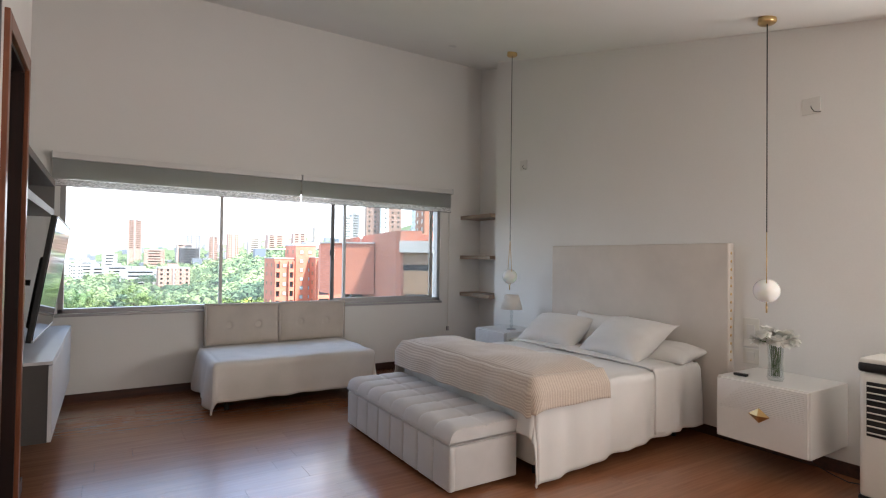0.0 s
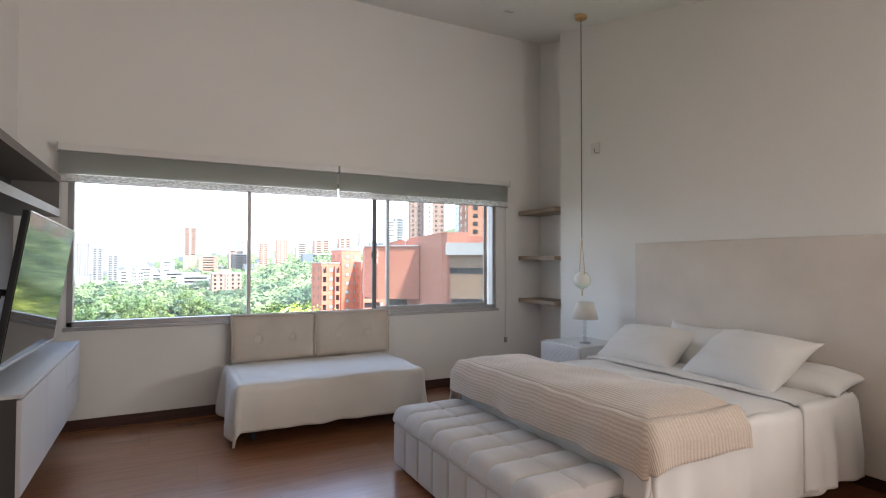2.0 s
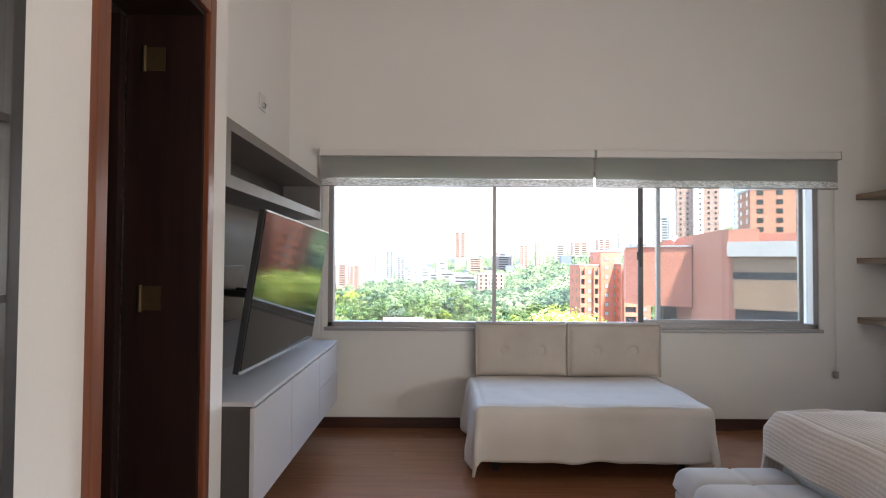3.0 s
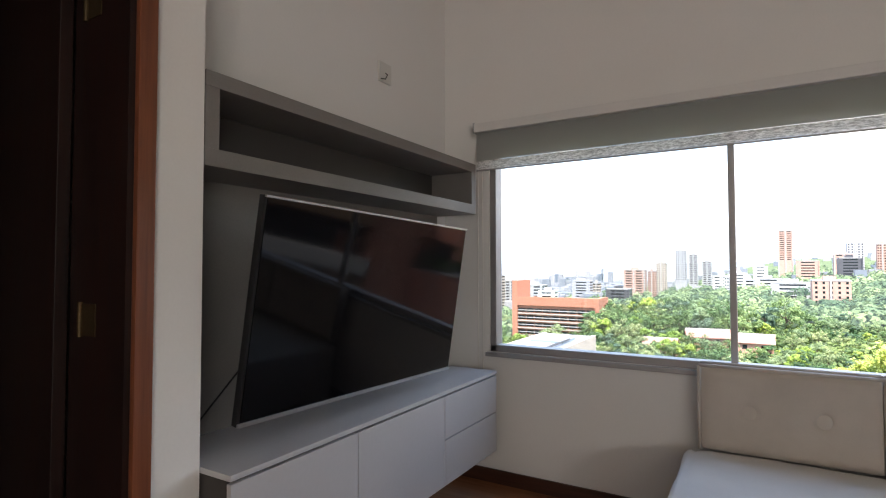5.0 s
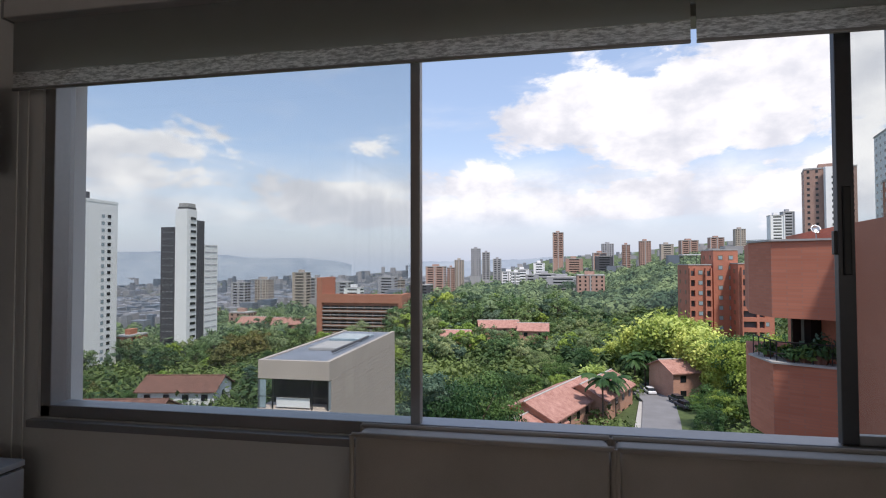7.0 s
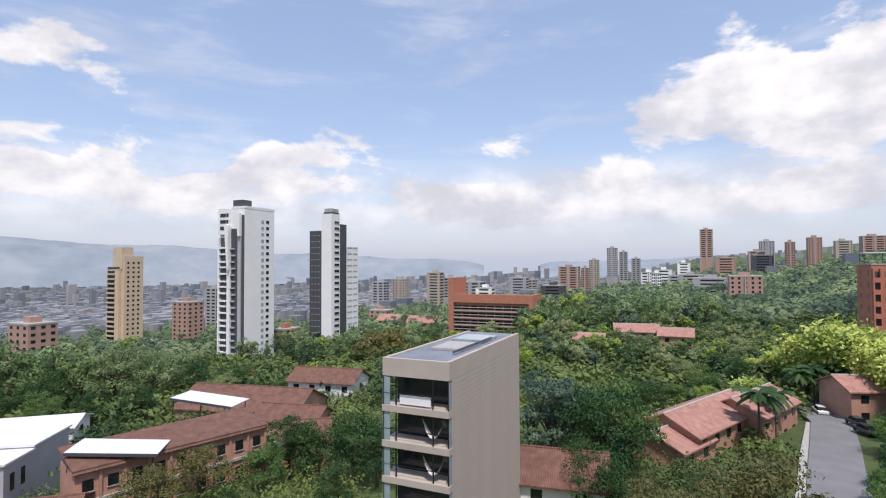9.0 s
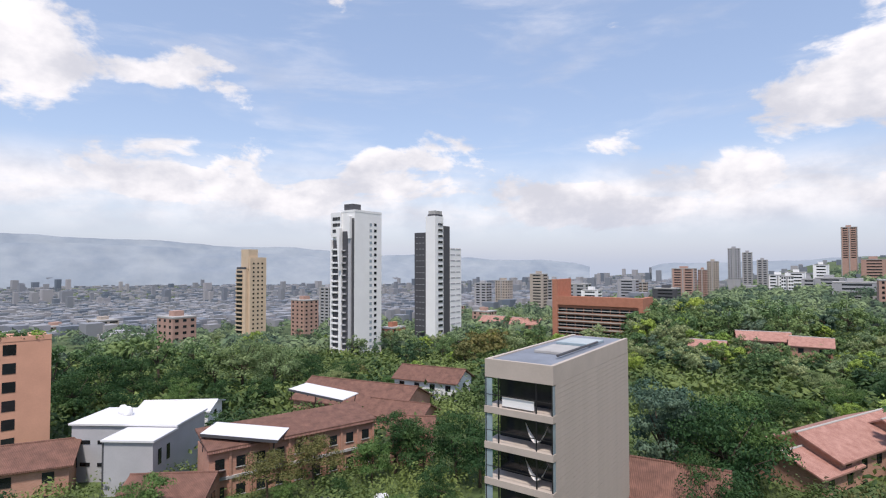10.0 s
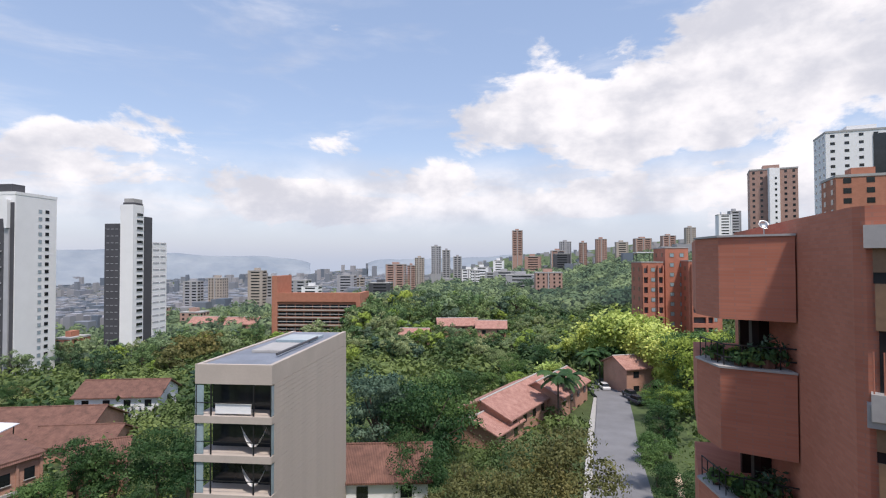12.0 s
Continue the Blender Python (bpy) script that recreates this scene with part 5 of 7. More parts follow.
rf = part("roof", box(BXA + 0.35, BXB - 0.3, BYA + 0.4, BYB - 0.3, BTOP - 0.1, BTOP + 0.02), M["roof_membrane"], bb, "grey roof membrane")
pr = bmesh.new()
bx(pr, BXA, BXB + 0.04, BYA, BYA + 0.35, BTOP - 1.4, BTOP + 0.12)
bx(pr, BXA, BXA + 0.35, BYA + 0.35, BYB, BTOP - 1.4, BTOP + 0.12)
bx(pr, BXB - 0.3, BXB + 0.04, BYA + 0.35, BYB, BTOP - 1.4, BTOP + 0.12)
part("parapet", pr, M["beige_stone"], bb)
part("skylight", box(-19.2, -16.4, 52.0, 56.5, BTOP + 0.02, BTOP + 0.28, 0.05), M["concrete"], bb)
part("skylight", box(-19.6, -16.0, 58.0, 62.0, BTOP + 0.02, BTOP + 0.3, 0.05), M["pale_glass"], bb)
part("duct", tube(bmesh.new(), (-16, 50, BTOP + 0.3), (-16, 60, BTOP + 0.3), 0.12), M["dark_cladding"], bb)
for k in range(7):
    zf = BTOP - 1.4 - 3.0 * k
    part("slab", box(BXA - 0.02, BXB + 0.05, BYA - 0.1, BYA + 2.3, zf - 3.0, zf - 2.45), M["beige_stone"], bb)
    part("interior", box(BXA + 0.35, BXB - 0.3, BYA + 2.0, BYA + 2.15, zf - 2.45, zf), M["dark_glass"], bb)
    for x in (BXA + 0.05, BXA + 1.25, BXB - 1.5, BXB - 0.12):
        part("post", box(x, x + 0.09, BYA + 0.0, BYA + 0.1, zf - 2.45, zf), M["rail"], bb)
    part("top_rail", box(BXA + 0.1, BXB - 0.1, BYA + 0.02, BYA + 0.07, zf - 1.5, zf - 1.43), M["rail"], bb)
    part("side_glass", box(BXB - 0.03, BXB + 0.0, BYA + 0.05, BYA + 1.0, zf - 2.4, zf - 0.1), M["pale_glass"], bb)
    part("side_glass", box(BXA + 0.0, BXA + 0.7, BYA + 0.02, BYA + 0.05, zf - 2.4, zf - 0.1), M["pale_glass"], bb)
    if k == 0:
        part("panel", box(BXA + 1.6, BXB - 1.7, BYA + 0.12, BYA + 0.18, zf - 2.3, zf - 1.55), M["white_plaster"], bb)
    if k in (1, 2):
        def sling(u, v, zf=zf):
            sag = math.sin(math.pi * u)
            return (BXB - 2.7 + 2.1 * u, BYA + 0.5 + (v - 0.5) * 0.7 * sag, zf - 0.35 - 1.5 * sag - 0.12 * sag * (1 - (2 * v - 1) ** 2))
        hm = grid_mesh(sling, 20, 6)
        tagged(part("hammock", hm, M["white_plaster"]), "white cloth hammock slung across a balcony", "hammock", "hammocks on the balconies")

# towers and blocks, near to far
x, y = spot(-44.6, 262)
wt = thing("white_tower", "tall white residential tower with dark balconies", "building", at=(x, y, -60))
H1 = 27.2 + 60
TW, TD = 7.4, 9.2
part("wall", box(-TW, TW, -TD, TD, 0, H1 - 0.6), M["white_plaster"], wt)
part("parapet", box(-TW + 4.6, TW + 0.1, -TD - 0.1, TD + 0.1, H1 - 0.6, H1 + 0.5), M["white_plaster"], wt)
part("stair_core", box(-1.6, 4.2, -7.4, -2.0, H1 + 0.5, H1 + 3.6), M["dark_cladding"], wt)
part("upper_block", box(-TW - 0.4, -0.9, -TD - 0.9, -TD + 0.2, H1 - 12, H1 - 0.4), M["white_plaster"], wt)
# dark strips set proud of the wall imitate shade in recesses and gap
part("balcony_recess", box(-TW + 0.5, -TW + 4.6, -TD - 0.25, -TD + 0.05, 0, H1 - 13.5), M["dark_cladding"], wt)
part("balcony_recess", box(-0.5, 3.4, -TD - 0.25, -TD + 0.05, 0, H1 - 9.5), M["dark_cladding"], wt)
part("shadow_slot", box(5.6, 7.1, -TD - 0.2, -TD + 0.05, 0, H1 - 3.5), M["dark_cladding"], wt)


def blade(bm, x0, x1, y0, y1, z_low, z_high, taper):
    """A wall blade whose lower end narrows."""
    lo = [(x0 + (x1 - x0) * taper, y0), (x1, y0), (x1, y1), (x0 + (x1 - x0) * taper, y1)]
    hi = [(x0, y0), (x1, y0), (x1, y1), (x0, y1)]
    a, c = [bm.verts.new((*p, z_low)) for p in lo], [bm.verts.new((*p, z_high)) for p in hi]
    for i in range(4):
        bm.faces.new((a[i], a[(i + 1) % 4], c[(i + 1) % 4], c[i]))
    bm.faces.new(a[::-1])
    bm.faces.new(c)
    return bm


part("fin", blade(bmesh.new(), -3.0, -0.55, -TD - 2.2, -TD, H1 - 28, H1 - 8.0, 0.75), M["white_plaster"], wt)
part("fin", box(-2.4, -0.55, -TD - 1.0, -TD, 0, H1 - 27.9), M["white_plaster"], wt)
part("fin", blade(bmesh.new(), 3.4, 5.6, -TD - 1.6, -TD, H1 - 13, H1 - 2.6, 0.5), M["white_plaster"], wt)
part("fin", box(3.7, 5.5, -TD - 0.7, -TD, 0, H1 - 12.9), M["grey_plaster"], wt)
part("fin", box(-TW - 0.5, -TW + 0.5, -TD - 1.1, -TD + 2, 0, H1 - 13.4), M["white_plaster"], wt)
for k in range(3):
    piece("window", M["dark_glass"], (3.4, 0.2, 1.6), wt, (-TW + 2.6, -TD - 0.9, H1 - 4.2 - 2.9 * k))
    piece("window", M["dark_glass"], (1.3, 0.2, 1.6), wt, (-2.2, -TD - 0.9, H1 - 4.2 - 2.9 * k))
for k in range(26):
    z = H1 - 6.6 - 2.92 * k
    if k > 3:
        piece("balcony", M["white_plaster"], (3.9, 1.2, 0.75), wt, (-TW + 2.55, -TD - 0.8, z - 0.6 + (0.5 if k % 3 else 0.0)))
        piece("balcony", M["grey_plaster"], (2.3, 0.9, 0.6), wt, (0.7 + 0.5 * (k % 2), -TD - 0.55, z - 0.6))
    piece("window_frame", M["grey_plaster"], (0.12, 1.7, 1.45), wt, (TW, 1.5, z - 0.1))
    piece("window", M["pale_glass"], (0.2, 1.3, 1.2), wt, (TW + 0.02, 1.5, z))
    piece("window", M["dark_glass"], (0.2, 1.7, 1.35), wt, (TW, 4.7, z))

x, y = spot(-36.2, 262)
wt = thing("slim_white_tower", "slim white tower between dark grey side wings", "building", at=(x, y, -60))
H2 = 25.8 + 60
part("wall", box(-3.7, 2.1, -3.4, 3.4, 0, H2), M["white_plaster"], wt)
part("stair_core", box(-2.6, 1.6, -2.6, 3.0, H2 + 0.9, H2 + 2.6), M["concrete"], wt)
part("roof_slot", box(-2.9, 1.8, -2.9, 3.2, H2, H2 + 0.9), M["dark_cladding"], wt)
part("dark_wing", box(-10.9, -3.71, -3.2, 6, 0, H2 - 8.0), M["dark_cladding"], wt)
part("brown_wing", box(-3.6, 2.02, 3.41, 9.1, 0, H2 - 4.6), M["dark_cladding"], wt)
part("pale_wing", box(-6, 2.1, 9.11, 19.4, 0, H2 - 15.4), M["white_plaster"], wt)
for k in range(26):
    z = H2 - 4.6 - 2.92 * k
    piece("window", M["dark_glass"], (0.2, 3.7, 1.15), wt, (2.1, 0.9, z))
    piece("reveal", M["grey_plaster"], (0.3, 4.0, 0.25), wt, (2.1, 0.9, z - 0.25))
    if k > 3:
        piece("window", M["grey_plaster"], (0.2, 4.2, 0.6), wt, (2.1, 11.7, z))
        piece("window", M["grey_plaster"], (0.2, 3.6, 0.6), wt, (2.1, 16.6, z))
    if k > 1:
        for u in (-9.4, -7.4, -5.4):
            piece("window", M["grey_far"], (1.2, 0.2, 0.25), wt, (u, -3.2, z))

x, y = spot(-18.8, 255)
ob = thing("orange_office_block", "long orange brick office block with banded windows", "building", at=(x, y, -44))
HO = -13.6 + 44
part("wall", box(-19.5, 19.5, -7, 9, 0, HO), M["orange_brick"], ob)
part("end_pier", box(-21, -18.4, -7.8, 9, 0, HO + 8.5), M["orange_brick"], ob)
part("end_pier", box(18.4, 20.2, -7.8, 9, 0, HO + 0.8), M["orange_brick"], ob)
part("parapet", box(-18.4, 18.4, -7.8, -6.9, HO - 3.2, HO + 0.8), M["orange_brick"], ob)
for k in range(7):
    z = HO - 6.4 - 3.4 * k
    for i in range(9):
        piece("window", M["dark_glass"], (3.7, 0.2, 1.9), ob, (-16.3 + 4.08 * i, -7.0, z))
    piece("slab", M["tan_far"], (36.5, 1.1, 0.55), ob, (0, -7.3, z - 0.9))
    piece("slab", M["concrete"], (36.5, 0.7, 0.3), ob, (0, -7.2, z + 0.8))

E_ = EYE_Z
pkb = block("pink_apartment_block", "salmon plastered apartment block with a planted roof terrace", "building", -77.3, 118, 14, 22, E_ - 0.104 * 118, M["plaster_pink"], turn=-14, cols=(2, 2), win=(1.7, 1.7), roof=False, base=-45)
part("parapet", box(6.7, 7.05, -11, 11, 34.2, 35.0), M["plaster_pink"], pkb)
part("roof_room", box(-6, 5, -10, 3, 34.2, 37.0), M["dark_cladding"], pkb)
x, y = spot(-55.2, 400)
bt = thing("beige_tower", "slim beige residential tower with long balconies and a stepped top", "building", "far towers", (x, y, -75))
part("wall", box(-7, 4, -8, 6, 0, 74.2), M["beige_tower"], bt)
part("side_wall", box(-1, 6.5, -6, 7, 0, 82.4), M["beige_tower"], bt)
part("upper_block", box(-3.5, 5, -6.5, 1, 74.2, 88), M["beige_tower"], bt)
part("roof_slot", box(-6.4, 3.4, -8.1, -7.0, 74.2, 75.6), M["dark_cladding"], bt)
for k in range(20):
    z = 71.5 - 3.0 * k
    # dark panel on the wall stands in for the balcony's inner shade
    piece("balcony_recess", M["dark_glass"], (6.6, 0.3, 1.7), bt, (-3.0, -8.0, z))
    piece("balcony", M["beige_tower"], (7.4, 1.0, 0.9), bt, (-3.0, -8.4, z - 0.95))
    for v in (-3.4, 0.2, 3.6):
        piece("window", M["dark_glass"], (0.2, 1.3, 1.2), bt, (6.5, v, z + 6.0))
block("red_brick_block", "red brick apartment block among trees", "building", -62.0, 300, 15, 12, E_ - 0.085 * 300, M["brick_far"], cols=(3, 3), win=(1.8, 1.3), group="red brick blocks", base=-60)
block("red_brick_block", "red brick apartment block among trees", "building", -50.0, 420, 15, 14, E_ - 0.062 * 420, M["brick_far"], cols=(3, 3), win=(1.8, 1.3), group="red brick blocks", base=-75)
block("red_brick_block", "low red brick block beside the white tower", "building", -40.8, 300, 8, 12, E_ - 0.115 * 300, M["orange_brick"], cols=(2, 2), win=(1.6, 1.3), group="red brick blocks", base=-55)
block("red_brick_block", "low red brick block below the grey towers", "building", -31.0, 420, 15, 12, E_ - 0.085 * 420, M["brick_far"], cols=(3, 3), win=(1.8, 1.3), group="red brick blocks", base=-70)
for bq, dq, wq, eq, mq, nm in ((-31.1, 620, 15, -0.033, "grey_far", "grey"), (-28.9, 625, 16, -0.028, "tan_far", "tan"), (-25.2, 560, 14, -0.016, "tan_far", "tan"), (-23.6, 565, 12, -0.026, "grey_far", "grey"), (-21.2, 520, 20, -0.034, "grey_far", "grey"), (-16.2, 600, 18, -0.026, "grey_far", "grey"), (-14.8, 620, 8, -0.03, "tan_far", "tan"), (-11.0, 700, 24, -0.006, "brick_far", "red brick"), (-9.4, 760, 10, -0.008, "brick_far", "red brick"), (-8.5, 800, 13, 0.006, "tan_far", "tan"), (-6.7, 820, 14, 0.027, "grey_far", "grey"), (-5.6, 830, 11, 0.020, "grey_far", "grey"), (-4.4, 850, 12, 0.008, "grey_far", "grey"), (2.0, 900, 17, 0.056, "brick_far", "dark brick"), (7.0, 800, 16, 0.034, "grey_far", "dark glass"), (6.2, 760, 18, 0.018, "brick_far", "brick"), (8.8, 780, 10, 0.032, "brick_far", "brick"), (10.6, 770, 14, 0.038, "brick_far", "brick"), (5.2, 420, 20, -0.022, "brick_far", "red brick"), (2.4, 500, 28, -0.026, "grey_far", "grey"), (-2.5, 560, 9, -0.018, "white_plaster", "white"), (-0.9, 580, 10, -0.022, "grey_far", "grey"), (6.6, 700, 20, 0.012, "dark_cladding", "dark"), (12.6, 820, 16, 0.032, "tan_far", "tan"), (14.6, 900, 24, 0.038, "brick_far", "brick"), (17.0, 950, 20, 0.042, "brick_far", "brick"), (19.0, 900, 14, 0.055, "tan_far", "tan"), (21.9, 620, 12, 0.075, "white_plaster", "white"), (22.8, 640, 10, 0.08, "grey_far", "grey"), (-1.8, 600, 14, -0.012, "white_plaster", "white"), (-3.2, 620, 16, -0.016, "white_plaster", "white"), (0.0, 640, 12, 0.0, "white_plaster", "white"), (0.6, 600, 22, -0.02, "grey_far", "grey"), (-12.6, 520, 20, -0.04, "dark_cladding", "dark concrete"), (3.6, 700, 20, 0.008, "brick_far", "brick"), (-19.8, 480, 14, -0.045, "white_plaster", "white"), (-34.0, 520, 14, -0.075, "brick_far", "red brick"), (-43.5, 480, 10, -0.07, "tan_far", "tan"), (-47.6, 520, 12, -0.04, "grey_far", "grey"), (-66.5, 420, 24, -0.11, "grey_plaster", "grey"), (-68.0, 520, 20, -0.085, "tan_far", "tan"), (-71.5, 560, 22, -0.09, "brick_far", "brick")):
    slim = int(abs(bq) * 10) % 3
    at_ = block("apartment_tower", f"{nm} apartment tower far across the valley", "building", bq, dq, wq, wq * 0.8, E_ + eq * dq, M[mq], cols=((1, 1), (5, 3), (2, 2))[slim], win=((round(wq * 0.62, 1), 1.2), (1.3, 1.5), (round(wq * 0.3, 1), 1.3))[slim], group="far towers", base=ground_z(bq, dq) - 8, upto=14)
    hh = E_ + eq * dq - ground_z(bq, dq) + 8
    for u in ((-0.5, 0.5), (-0.02,), (-0.5, 0.0, 0.5))[slim]:
        part("pier", box(u * wq - 0.5, u * wq + 0.5, -wq * 0.4 - 0.7, -wq * 0.4, 0, hh + 0.3), M["concrete"] if slim else M[mq], at_)
def slope_block(b, d, w, dep, top, label, wins, recess, turn=0.0):
    """A brick block on the slope: piers, dark strips for balcony recess shade, slabs, and small framed windows."""
    x, y = spot(b, d)
    t = thing("brick_apartment_block", label, "building", "brick blocks on the slope", (x, y, -40))
    t.rotation_euler = (0, 0, radians(turn))
    h = top + 40
    part("wall", box(-w / 2, w / 2, -dep / 2, dep / 2, 0, h), M["brick_pink"], t)
    part("roof", box(-w / 2 - 0.12, w / 2 + 0.12, -dep / 2 - 0.12, dep / 2 + 0.12, h, h + 0.3), M["concrete"], t)
    for u0, u1 in recess:
        # no real recess: a dark strip gives its shade
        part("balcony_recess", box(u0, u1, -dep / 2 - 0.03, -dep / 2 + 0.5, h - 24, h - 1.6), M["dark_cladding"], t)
        for s_ in (u0 - 0.3, u1):
            part("pier", box(s_, s_ + 0.3, -dep / 2 - 0.9, -dep / 2, 0, h - 0.8), M["brick_pink"], t)
    k = 0
    while k < 8:
        z = h - 2.6 - 2.9 * k
        for u in wins:
            piece("window_frame", M["brown_panel"], (1.3, 0.1, 1.3), t, (u, -dep / 2, z - 0.1))
            piece("window", M["pale_glass"], (1.0, 0.18, 1.0), t, (u, -dep / 2, z))
        for u0, u1 in recess:
            piece("balcony", M["brick_pink"], (round(u1 - u0, 2), 0.9, 1.15), t, ((u0 + u1) / 2, -dep / 2 - 0.45, z - 1.6))
        for v in (-0.25, 0.25):
            piece("window", M["brown_panel"], (0.16, 1.3, 1.2), t, (-w / 2, v * dep, z))
        k += 1
    return t


slope_block(15.0, 172, 6.0, 12, E_ - 0.004 * 172, "red brick apartment block with a pale roof terrace", (0.2,), ((-2.6, -1.5), (1.6, 2.7)))
slope_block(17.2, 178, 6.6, 12, E_ + 0.02 * 178, "taller red brick apartment block with small windows", (-1.4, 1.4), ())
slope_block(19.6, 174, 9.0, 12, E_ - 0.002 * 174, "red brick apartment block with deep dark balconies", (2.6,), ((-3.6, -0.2), (0.4, 1.7)))
x, y = spot(14.8, 168)
tr = thing("roof_canopy", "white flat canopy on a brick roof terrace", "canopy", at=(x, y, E_ - 0.004 * 172 + 0.3))
part("sheet", box(-2.6, 2.4, -1, 3, 2.6, 2.85), M["white_roof"], tr)
for u in (-2.4, 2.2):
    for v in (-0.8, 2.8):
        part("post", box(u - 0.06, u + 0.06, v - 0.06, v + 0.06, 0, 2.6), M["rail"], tr)
block("brick_tower", "tall red brick tower with a pale central strip", "building", 25.9, 340, 22, 16, E_ + 0.142 * 340, M["brick_far"], turn=-20, cols=(6, 2), win=(1.2, 1.3), base=-20)
x, y = spot(26.1, 330)
st = thing("tower_strip", "pale plaster strip of the brick tower's stair", "building", at=(x, y, -18))
part("wall", box(-2.6, 2.6, -0.5, 1.5, 0, 68), M["white_plaster"], st)
for k in range(20):
    piece("window", M["dark_glass"], (1.0, 0.2, 1.2), st, (0.6, -0.5, 5 + 3 * k))
wgt = block("white_glass_tower", "white and blue glass apartment tower on the slope", "building", 32.4, 270, 28, 16, E_ + 0.186 * 270, M["white_plaster"], turn=-15, cols=(6, 3), win=(1.5, 1.1), base=0)
part("glass_band", box(1.5, 6.5, -8.35, -8.0, 0, E_ + 0.18 * 270), M["dark_glass"], wgt, "dark blue glass band")
part("pier", box(6.5, 7.3, -8.7, -8.0, 0, E_ + 0.188 * 270), M["white_plaster"], wgt)
block("brick_block", "brick apartment block with wide white balconies", "building", 32.4, 205, 17, 14, E_ + 0.12 * 205, M["orange_brick"], turn=-15, cols=(3, 2), win=(2.0, 1.6), base=-5, bands=None)


def house(b, d, w, dep, h, ridge, turn, roofm, wallm, label, group="houses below", over=0.6, base=None, windows=True):
    """A house with a gabled tile roof; its ridge runs along its width."""
    x, y = spot(b, d)
    z0 = ground_z(b, d) if base is None else base
    t = thing("house", label, "house", group, (x, y, z0))
    t.rotation_euler = (0, 0, radians(turn))
    part("wall", box(-w / 2, w / 2, -dep / 2, dep / 2, -2, h), wallm, t)
    for s in (-1, 1):
        gb = bmesh.new()
        tri = ((-dep / 2, h), (dep / 2, h), (0, h + ridge))
        va = [gb.verts.new((s * w / 2, a, c)) for a, c in tri]
        vb = [gb.verts.new((s * (w / 2 - 0.3), a, c)) for a, c in tri]
        gb.faces.new(va)
        gb.faces.new(vb[::-1])
        for i in range(3):
            gb.faces.new((va[i], va[(i + 1) % 3], vb[(i + 1) % 3], vb[i]))
        part("gable", gb, wallm, t)
    for s in (-1, 1):
        rb = bmesh.new()
        k = ridge / (dep / 2)
        p = [(-w / 2 - over, 0, h + ridge), (w / 2 + over, 0, h + ridge), (w / 2 + over, s * (dep / 2 + over), h - k * over), (-w / 2 - over, s * (dep / 2 + over), h - k * over)]
        lo = [rb.verts.new(q) for q in p]
        hi = [rb.verts.new((q[0], q[1], q[2] + 0.22)) for q in p]
        rb.faces.new(lo)
        rb.faces.new(hi[::-1])
        for i in range(4):
            rb.faces.new((lo[i], lo[(i + 1) % 4], hi[(i + 1) % 4], hi[i]))
        part("roof", rb, roofm, t)
    part("ridge_cap", tube(bmesh.new(), (-w / 2 - over, 0, h + ridge + 0.2), (w / 2 + over, 0, h + ridge + 0.2), 0.16), M["paving"] if roofm is M["tiles_pale"] else roofm, t)
    if windows:
        for i in range(max(1, int(w / 3.5))):
            u = -w / 2 + w * (i + 0.5) / max(1, int(w / 3.5))
            piece("window", M["dark_glass"], (1.3, 0.15, 1.3), t, (u, -dep / 2, h - 2.0))
            piece("window", M["dark_glass"], (1.3, 0.15, 1.3), t, (u, -dep / 2, h - 5.0))
        piece("window", M["dark_glass"], (0.15, 1.2, 1.3), t, (w / 2, 0, h - 2.0))
    return t


RED, PALE = M["tiles"], M["tiles_pale"]
L_RED, L_PALE = "brick house with a weathered clay tile roof", "house with a pale sunlit clay tile roof"
house(1.4, 98, 24, 10, 4.0, 2.2, 64, PALE, M["brick_house"], L_PALE)
house(-1.6, 87, 9, 9, 2.6, 1.7, 64, PALE, M["brick_house"], L_PALE)
house(5.6, 108, 16, 9, 4.4, 2.2, 64, PALE, M["brick_house"], L_PALE)
house(13.6, 124, 9, 9, 5.0, 1.8, 20, PALE, M["brick_house"], L_PALE)
house(-12.0, 66, 10, 9, 3.6, 2.4, 8, RED, M["white_plaster"], "white house with a dark clay tile roof")
house(-44.0, 118, 26, 14, 3.2, 3.2, 12, RED, M["brick_house"], L_RED, windows=False)
house(-36.5, 128, 16, 9, 5.0, 2.2, 10, RED, M["white_plaster"], "white house with a dark clay tile roof")
house(-38.6, 82, 6, 6, 4.8, 1.6, 30, RED, M["brick_house"], L_RED)
house(-40.0, 104, 12, 8, 2.6, 1.8, 12, RED, M["brick_house"], L_RED)
house(-62.0, 72, 9, 9, 2.6, 1.5, 40, RED, M["brick_house"], L_RED)
house(-72.5, 92, 9, 10, 4.2, 1.8, 60, RED, M["brick_house"], L_RED)
house(-61.5, 118, 13, 8, 4.0, 1.0, 40, M["white_roof"], M["white_plaster"], "low white house with a pale sheet roof")
house(-4.5, 195, 14, 10, 5.5, 2, 10, PALE, M["brick_house"], L_PALE)
house(-0.8, 190, 10, 9, 5.0, 2, 0, PALE, M["brick_house"], L_PALE)
house(-9.0, 180, 9, 8, 4.5, 1.6, 0, PALE, M["brick_house"], L_PALE)
house(-29.5, 330, 20, 12, 6, 3, 5, PALE, M["brick_house"], L_PALE)
house(-26.5, 300, 16, 12, 6, 3, 10, PALE, M["brick_house"], L_PALE)
